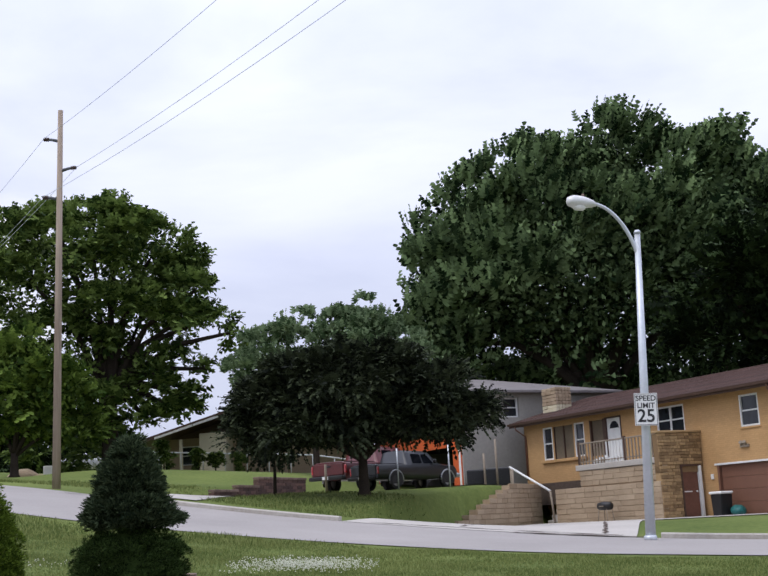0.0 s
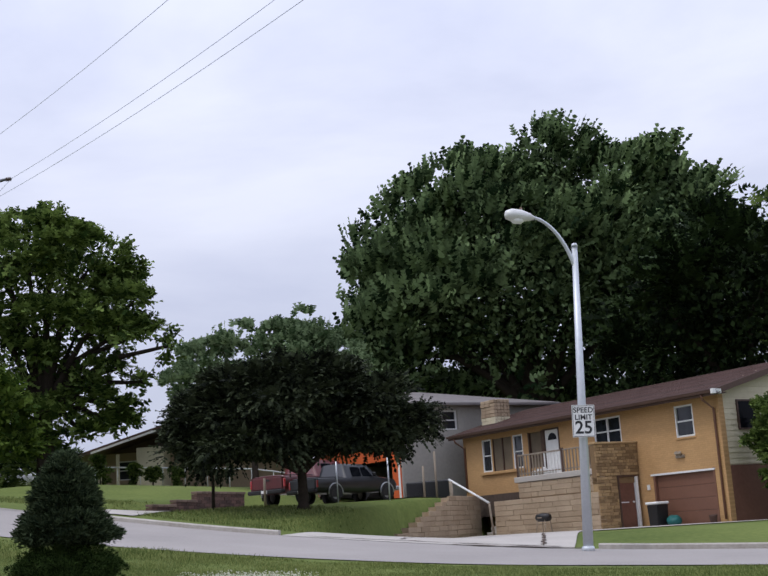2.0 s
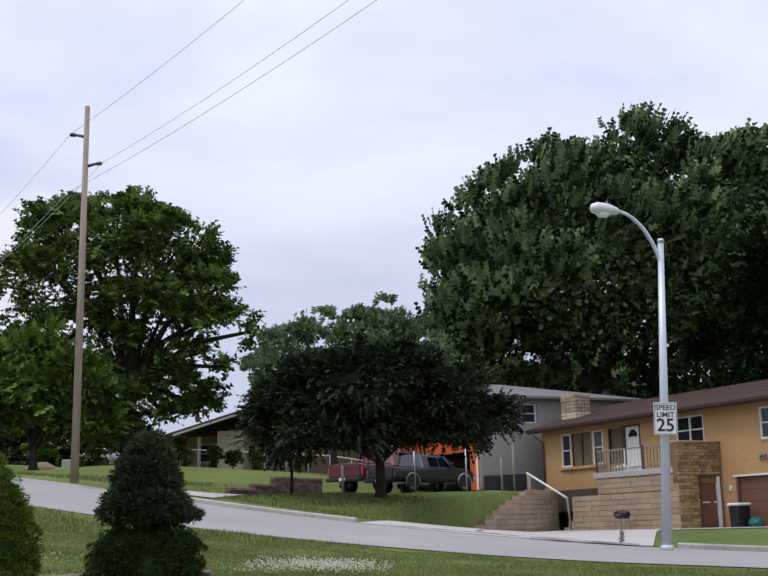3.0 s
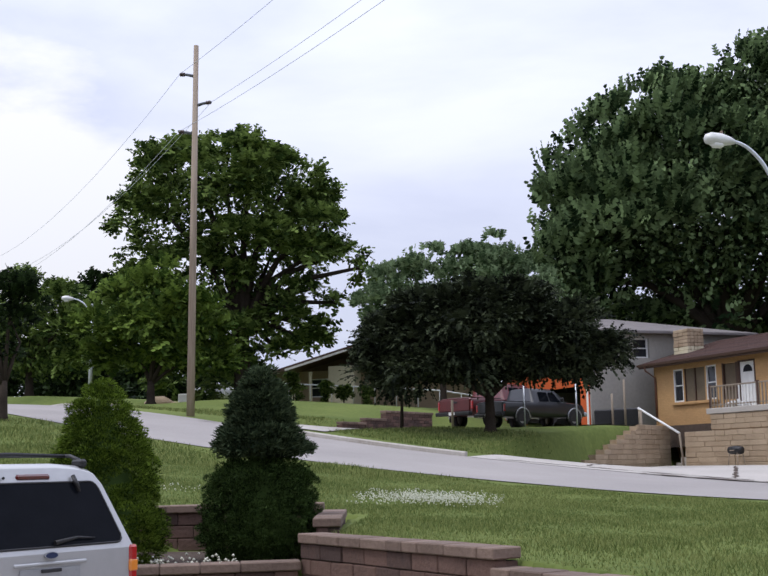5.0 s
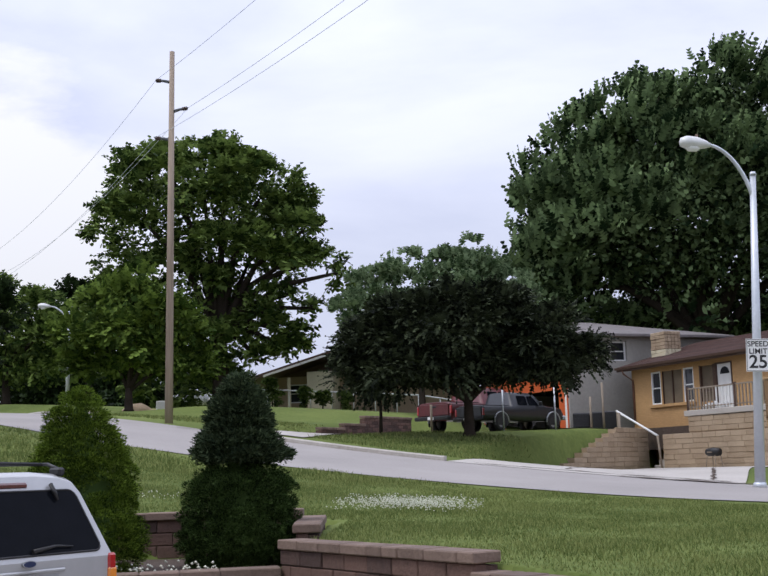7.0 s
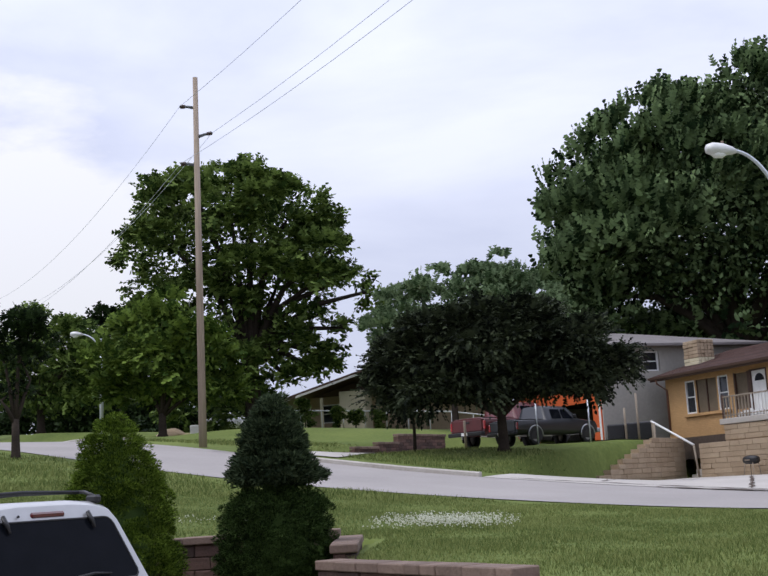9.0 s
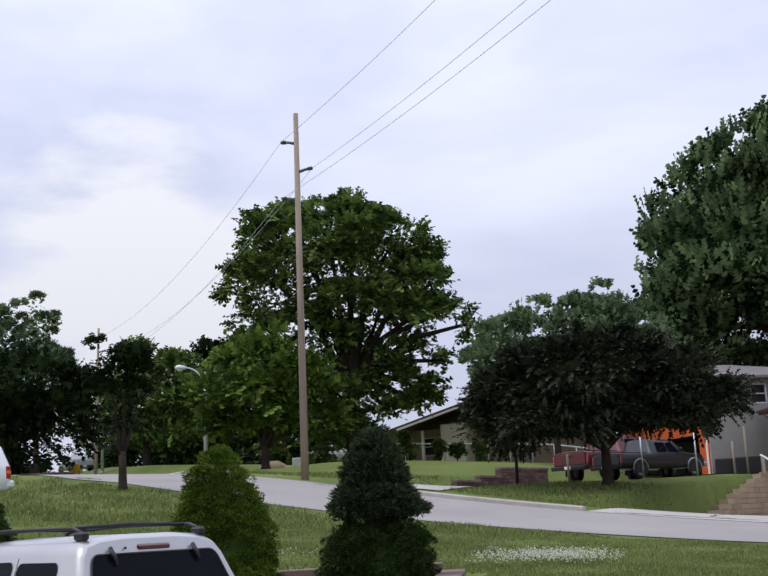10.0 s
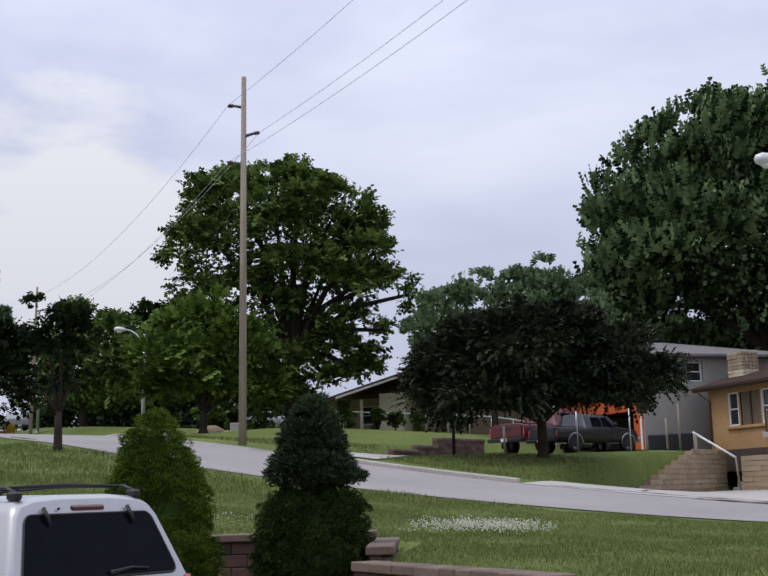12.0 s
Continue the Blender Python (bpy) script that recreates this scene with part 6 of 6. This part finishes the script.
def saloon(name, m, paint, label):
    t = thing(name, m, label, "car")
    b = Body([(0.0, 0.40, 0.85, 0.92, 0.82, 0.82, 0.74), (0.15, 0.34, 0.92, 0.98, 0.86, 0.87, 0.76), (0.75, 0.32, 0.94, 1.02, 0.88, 0.88, 0.76), (1.45, 0.32, 0.95, 1.42, 0.88, 0.88, 0.62), (2.4, 0.32, 0.95, 1.46, 0.88, 0.88, 0.62),
              (3.3, 0.32, 0.94, 1.05, 0.88, 0.88, 0.74), (4.3, 0.34, 0.80, 0.88, 0.85, 0.85, 0.74), (4.55, 0.42, 0.66, 0.72, 0.78, 0.78, 0.68)])
    part("body", b.mesh(), M[paint], t)
    side_glass(b, t, 1.15, 1.85, 0.1, 0.9, 0.0)
    side_glass(b, t, 1.95, 2.95, 0.1, 0.9, 0.5)
    bm = bmesh.new()
    bm.faces.new([bm.verts.new(q) for q in ((-0.66, 0.80, 1.06), (0.66, 0.80, 1.06), (0.56, 1.38, 1.40), (-0.56, 1.38, 1.40))])
    part("rear_window", bm, M["glass"], t)
    for sgn in (-1, 1):
        bm = bmesh.new()
        box(bm, sgn * 0.72 - 0.12, sgn * 0.72 + 0.12, -0.015, 0.05, 0.70, 0.84, 0.02)
        part("tail_light", bm, M["tail_red"], t)
        for y in (0.85, 3.6):
            wheel_arch(t, sgn * 0.885, y, 0.33, sgn, paint)
            wheel(t, sgn * 0.79, y, 0.33, sgn)
    return t


fx, fy = polar(-14.6, 96)
saloon("silver_saloon", heading(fx - 1.3, fy, 75), "silver_paint", "silver saloon car parked beyond the crest of the hill")
fx, fy = polar(-25.2, 112)
pickup("silver_pickup", heading(fx, fy, -40), "silver_paint", "silver pickup truck parked far up the hill")

# ---- the house half hidden behind the purple maple, with its fence ----
LH = pose(-15.3, 79.0, float(land(-10, 80)) + 0.08, 0, 0, -8)
lh = thing("pale_house", LH, "low pale stone house with a dark overhanging roof behind the maple", "house")
bm = bmesh.new()
wall_with_holes(bm, 1.2, 13.0, -0.6, 2.2, 0, 0.2, [(1.9, 3.2, 0.5, 1.7), (4.0, 4.8, 0.0, 1.95), (7.0, 8.4, 0.8, 1.9)])
part("front_wall", bm, M["tan_wall"], lh)
for x0, x1, z0, z1 in ((1.9, 3.2, 0.5, 1.7), (7.0, 8.4, 0.8, 1.9)):
    sash_window(lh, x0, x1, z0, z1, 0.03, 1, sill=False)
bm = bmesh.new()
box(bm, 4.0, 4.8, 0.08, 0.12, 0, 1.95)
part("door", bm, M["dark_trim"], lh)
bm = bmesh.new()
prism(bm, [(1.2, 2.2), (13.0, 2.2), (7.1, 3.7)], 0.0, 0.2)
part("gable", bm, M["dark_trim"], lh)
bm = bmesh.new()
box(bm, 1.2, 13.0, 8, 8.2, -0.6, 2.2)
box(bm, 1.2, 1.4, 0.2, 8, -0.6, 2.2)
box(bm, 12.8, 13.0, 0.2, 8, -0.6, 2.2)
part("back_wall", bm, M["cream"], lh)
# a stone bay and slender posts stand forward under the overhang
bm = bmesh.new()
box(bm, 3.7, 5.4, -1.7, -0.003, -0.6, 2.35, 0.02)
part("stone_bay", bm, M["cream"], lh, "pale stone bay under the roof")
for x in (1.35, 2.5):
    bm = bmesh.new()
    box(bm, x - 0.09, x + 0.09, -1.75, -1.57, -0.6, 1.75 + 0.3 * (x - 0.6) / 2, 0.01)
    part("porch_post", bm, M["cream"], lh)
part("roof_slope", roof_slope([(-0.6, -2.3, 1.95), (-0.6, 8.8, 1.95), (6.8, 8.8, 3.95), (6.8, -2.3, 3.95)], 0.22), M["dark_trim"], lh)
part("roof_slope", roof_slope([(14.2, -2.3, 1.95), (6.8, -2.3, 3.95), (6.8, 8.8, 3.95), (14.2, 8.8, 1.95)], 0.22), M["dark_trim"], lh)
bm = bmesh.new()
prism(bm, [(1.0, 2.10), (5.2, 3.235), (5.2, 3.375), (1.0, 2.24)], -2.34, -2.305)
part("bargeboard", bm, M["white"], lh, "white bargeboard along the eave")

fence = thing("wire_fence", pose(0, 0, 0), "low pale rail fence on the upper lawn", "fence")
fp = []
for i in range(13):
    x = -17.6 + 1.3 * i
    y = 72.6 + 0.10 * i
    fp.append((x, y, float(land(x, y))))
for x, y, z in fp:
    bm = bmesh.new()
    tube(bm, [(x, y, z - 0.1), (x, y, z + 1.1)], [0.035, 0.035], 6)
    part("post", bm, M["white"], fence)
for hh in (1.08,):
    bm = bmesh.new()
    tube(bm, [(x, y, z + hh) for x, y, z in fp], [0.05] * len(fp), 6)
    part("rail", bm, M["white"], fence)

# shrubs along the fence
for i, (x, y, r) in enumerate(((-14.6, 71.6, 0.7), (-13.2, 71.8, 0.8), (-11.3, 72.0, 0.55), (-10.2, 72.0, 0.5), (-8.9, 72.2, 0.55))):
    t = thing("shrub", pose(x, y, float(land(x, y)) - 0.05), "loose green upright shrub before the fence", "shrub", "shrubs along the fence")
    crown("foliage", [(0, 0, r * 1.3, r * 0.8, r * 0.8, r * 1.3)], 90, 24, 0.14, 0.24, L["oak"], t, 70 + i)
    bm = bmesh.new()
    tube(bm, [(0, 0, 0), (0, 0, r)], [0.05, 0.03], 6)
    part("stem", bm, M["bark"], t)

# ---- small things before the grey house ----
GL = float(land(-5.5, 49.5))
for k_, (p_, q_, zt) in enumerate((((-7.3, 45.2), (-6.7, 46.6), 3.12), ((-6.7, 46.6), (-6.0, 48.25), 3.34), ((-6.0, 48.25), (-5.35, 49.8), 3.52), ((-5.35, 49.8), (-3.7, 53.6), 3.86))):
    block_wall("wall_garden", p_, q_, 2.5, zt, "brown garden stone wall stepping up beside the drive", cap=True, seed=8 + k_, length=0.42, course=0.13)
sap = thing("sapling", pose(*polar(-5.38, 43.5), float(land(*polar(-5.38, 43.5)))), "thin staked sapling on the front lawn", "sapling")
bm = bmesh.new()
tube(bm, [(0, 0, 0), (0.02, 0, 0.8), (-0.02, 0, 1.7)], [0.07, 0.055, 0.03], 7)
part("trunk", bm, M["bark"], sap)
crown("crown", [(-0.05, 0, 2.0, 0.75, 0.7, 0.6)], 90, 30, 0.12, 0.25, L["purple_maple"], sap, 77)
for i, (az, d_, h_, mt) in enumerate(((-3.0, 47.2, 1.1, "wood_grey"), (0.35, 47.0, 1.7, "galvanised"), (2.75, 48.5, 1.7, "galvanised"), (4.38, 53.0, 1.35, "wood_grey"), (4.95, 53.5, 2.0, "wood_grey"), (5.65, 52.5, 1.9, "wood_grey"))):
    x, y = polar(az, d_)
    bm = bmesh.new()
    tube(bm, [(0, 0, -0.05), (0, 0, h_)], [0.05 if mt == "wood_grey" else 0.03] * 2, 7)
    tagged(part("post", bm, M[mt], None, "", pose(x, y, float(land(x, y)))), "bare upright post beside the drive", "post", "posts beside the drive")
for i, (az, w_) in enumerate(((3.95, 0.8), (4.75, 0.8), (5.25, 0.6))):
    x, y = polar(az, 57.2 - i * 0.4)
    bm = bmesh.new()
    box(bm, -w_ / 2, w_ / 2, -0.35, 0.35, 0, 0.85, 0.05)
    ac = tagged(part("air_conditioner", bm, M["black"], None, "", pose(x, y, float(land(x, y)), 0, 0, -4)), "black box-shaped air conditioner beside the grey house", "air conditioner", "air conditioners")
    for q in range(6):
        bm = bmesh.new()
        box(bm, -w_ / 2 + 0.06, w_ / 2 - 0.06, -0.372, -0.352, 0.12 + 0.12 * q, 0.17 + 0.12 * q)
        part("louvre", bm, M["black"], ac)

# ---- things before the yellow house ----
bin_ = thing("wheeled_bin", HOUSE @ pose(-2.45, -0.65, -0.02), "black wheeled bin with a white lid beside the garage", "bin")
bm = bmesh.new()
prism(bm, [(-0.24, 0.0), (0.24, 0.0), (0.30, 0.80), (-0.30, 0.80)], -0.27, 0.27)
bmesh.ops.bevel(bm, geom=bm.edges[:], offset=0.03, segments=2, affect="EDGES")
part("bin_body", bm, M["black"], bin_)
bm = bmesh.new()
box(bm, -0.33, 0.33, -0.33, 0.31, 0.80, 0.90, 0.035)
part("lid", bm, M["white"], bin_)
for sgn in (-1, 1):
    bm = bmesh.new()
    tube(bm, [(sgn * 0.22, 0.27, 0.10), (sgn * 0.29, 0.27, 0.10)], [0.10, 0.10], 14)
    part("wheel", bm, M["rubber"], bin_)
bm = bmesh.new()
bmesh.ops.create_icosphere(bm, subdivisions=3, radius=0.28)
for q in bm.verts:
    q.co.z = max(-0.18, q.co.z * 0.75) + 0.03 * math.sin(q.co.x * 17) * math.sin(q.co.y * 15)
    q.co *= 1 + 0.10 * noise.noise(q.co * 5)
tagged(part("rubbish_bag", bm, M["teal"], None, "", HOUSE @ pose(-1.85, -0.45, 0.14)), "slumped teal plastic bag beside the bin", "bag")
bm = bmesh.new()
tube(bm, [(0, 0, 0), (0, 0, 0.24), (0, 0, 0.30), (0, 0, 0.27)], [0.11, 0.15, 0.17, 0.13], 12)
tagged(part("flower_pot", bm, M["dark_trim"], None, "", HOUSE @ pose(0.12, -0.45, -0.02)), "small dark pot at the garage corner", "pot")
bm = bmesh.new()
tube(bm, [(0, 0, 0), (0, 0, 0.30), (0, 0, 0.36), (0, 0, 0.33)], [0.15, 0.21, 0.23, 0.18], 14)
tagged(part("flower_pot", bm, M["clay"], None, "", HOUSE @ pose(-9.75, -0.9, 1.74)), "terracotta pot on the planting ledge", "pot")

grill = thing("barbecue_grill", HOUSE @ pose(-6.75, PY - 0.55, -0.02), "black kettle barbecue on thin legs against the terrace wall", "barbecue")
bm = bmesh.new()
tube(bm, [(-0.36, 0, 0.58), (-0.34, 0, 0.60), (0, 0, 0.61), (0.34, 0, 0.60), (0.36, 0, 0.58)], [0.05, 0.15, 0.17, 0.15, 0.05], 12)
part("drum", bm, M["black"], grill)
for sx in (-0.24, 0.24):
    for sy in (-0.13, 0.13):
        bm = bmesh.new()
        tube(bm, [(sx, sy, 0.5), (sx * 1.25, sy * 1.3, 0.0)], [0.016, 0.016], 6)
        part("leg", bm, M["wood_grey"], grill)
bm = bmesh.new()
box(bm, -0.14, 0.14, -0.21, -0.17, 0.58, 0.62, 0.01)
part("handle", bm, M["wood_grey"], grill)


def porch_chair(x, turn):
    t = thing("porch_chair", HOUSE @ pose(x, PY + 0.95, 2.30, 0, 0, turn), "brown slatted porch chair behind the railing", "chair", "chairs on the porch")
    bm = bmesh.new()
    box(bm, -0.25, 0.25, -0.25, 0.25, 0.40, 0.44, 0.01)
    part("seat", bm, M["wood_grey"], t)
    for q in range(4):
        bm = bmesh.new()
        box(bm, -0.23 + 0.125 * q, -0.14 + 0.125 * q, 0.22, 0.25, 0.44, 0.95, 0.006)
        part("back_slat", bm, M["wood_grey"], t)
    for sx in (-0.23, 0.23):
        for sy in (-0.22, 0.22):
            bm = bmesh.new()
            box(bm, sx - 0.022, sx + 0.022, sy - 0.022, sy + 0.022, 0, 0.40)
            part("leg", bm, M["wood_grey"], t)
        bm = bmesh.new()
        box(bm, sx - 0.03, sx + 0.03, -0.25, 0.25, 0.62, 0.65, 0.006)
        part("armrest", bm, M["wood_grey"], t)
        bm = bmesh.new()
        box(bm, sx - 0.018, sx + 0.018, -0.22, -0.18, 0.44, 0.62)
        part("arm_post", bm, M["wood_grey"], t)


porch_chair(-5.3, 10)
porch_chair(-4.75, -15)
for i in range(5):
    bm = bmesh.new()
    r_ = 0.10 + 0.03 * (i % 2)
    tube(bm, [(0, 0, 0), (0, 0, 0.16 + 0.05 * (i % 3)), (0, 0, 0.22 + 0.05 * (i % 3))], [r_, r_ * 1.15, r_ * 0.5], 10)
    tagged(part("white_pot", bm, M["white"], None, "", HOUSE @ pose(-8.5 + 0.33 * i, PY + 0.55, 2.30)), "small white pot on the porch floor", "pot", "pots on the porch")

# shrub at the gable end and the pale shed behind it
t = thing("garden_shrub", HOUSE @ pose(1.75, 1.0, -0.05), "leafy green shrub against the gable end", "shrub")
bm = bmesh.new()
tube(bm, [(0, 0, 0), (0.1, 0.1, 1.2), (0.2, 0.2, 2.6)], [0.10, 0.07, 0.04], 7)
part("stem", bm, M["bark"], t)
crown("foliage", [(0.5, 0.5, 3.3, 1.1, 1.1, 1.2), (0.7, 0.2, 2.2, 1.3, 1.2, 1.2), (0.9, 0.8, 1.2, 1.2, 1.2, 1.0), (0.1, 0.0, 2.7, 0.8, 0.8, 0.8)], 900, 34, 0.13, 0.36, L["oak"], t, 81, inner=0.6)
shed = thing("garden_shed", HOUSE @ pose(3.2, 4.5, -0.05), "pale grey shed behind the shrub", "shed")
bm = bmesh.new()
box(bm, -1.2, 2.4, 0, 2.4, 0, 1.75, 0.02)
part("shed_wall", bm, M["trim_silver"], shed)
bm = bmesh.new()
prism(bm, [(-1.35, 1.75), (2.55, 1.75), (0.6, 2.3)], -0.1, 2.5)
part("shed_roof", bm, M["grey_roof"], shed)

# ---- far up the road ----
def hydrant(x, y):
    t = thing("fire_hydrant", pose(x, y, float(land(x, y))), "yellow fire hydrant beside the upper road", "fire hydrant")
    bm = bmesh.new()
    tube(bm, [(0, 0, 0), (0, 0, 0.06), (0, 0, 0.08), (0, 0, 0.62), (0, 0, 0.66), (0, 0, 0.82), (0, 0, 0.90)], [0.20, 0.20, 0.15, 0.15, 0.19, 0.16, 0.05], 12)
    part("barrel", bm, M["hydrant_yellow"], t)
    for sgn in (-1, 1):
        bm = bmesh.new()
        tube(bm, [(sgn * 0.12, 0, 0.5), (sgn * 0.26, 0, 0.5)], [0.09, 0.09], 10)
        part("outlet", bm, M["hydrant_yellow"], t)


hydrant(*polar(-25.55, 62))
for az, d_, lean_ in ((-19.75, 72, 0.1),):
    x, y = polar(az, d_)
    street_lamp((x, y, float(land(x, y))), 6.2, lean_, 1.2, 0.4, "distant silver street lamp on the hill")
x, y = polar(-24.4, 95)
street_lamp((x, y, float(land(x, y))), 6.0, 0.1, 2.4, 0.3, "distant silver street lamp on the hill")
bx, by = polar(-28.0, 66)
block_wall("wall_upper_bed", (bx, by), (bx + 3.0, by + 0.6), float(land(bx + 1.5, by)) - 0.1, float(land(bx + 1.5, by)) + 0.42, "low brown stone bed wall on the upper lawn", seed=12, length=0.5)
for i, (az, d_, r_) in enumerate(((-18.3, 68, 1.2), (-16.6, 68, 0.9), (-15.9, 67, 0.35))):
    x, y = polar(az, d_)
    bm = bmesh.new()
    bmesh.ops.create_icosphere(bm, subdivisions=3, radius=r_)
    for q in bm.verts:
        q.co.z = max(0.0, q.co.z * 0.55)
        q.co *= 1 + 0.25 * noise.noise(q.co * 1.4 + Vector((i * 7, 0, 0)))
    tagged(part("rock_mound", bm, M["tan_wall"], None, "", pose(x, y, float(land(x, y)) - 0.05)), "tan mound of earth and stone under the old tree", "mound", "mounds under the tree")
x, y = polar(-15.45, 66)
bm = bmesh.new()
box(bm, -0.32, 0.32, -0.2, 0.2, 0, 0.56, 0.03)
tagged(part("utility_box", bm, M["white"], None, "", pose(x, y, float(land(x, y)) - 0.02)), "small white utility box beside the road", "utility box")
slab("pavement", [polar(-27.5, 58), polar(-24.6, 50), polar(-24.0, 52), polar(-27.0, 62)], 0.03, M["concrete"], "pale concrete drive strip on the upper lawn", "driveway")

# ---- an unseen wall, added so the car's side glass mirrors something dark ----
bm = bmesh.new()
box(bm, -14.6, -14.3, -9.0, 7.5, -0.3, 5.5)
tagged(part("wall_unseen_west", bm, M["red_brown"]), "plain unseen brown wall added to darken reflections in the car's side glass", "wall", kind="structure")
# ---- unseen wall and roof behind the camera, added for dark reflections in the glass ----
bm = bmesh.new()
box(bm, -14, 14, -9.3, -9.0, -0.3, 6.0)
tagged(part("wall_unseen_south", bm, M["red_brown"]), "plain unseen brown wall added behind the camera to darken reflections", "wall", kind="structure")
bm = bmesh.new()
prism(bm, [(-15, 6.0), (15, 6.0), (15, 6.2), (0, 8.5), (-15, 6.2)], -17, -8.3)
tagged(part("roof_south", bm, M["brown_roof"]), "plain unseen brown roof added over the wall behind the camera", "roof", kind="structure")
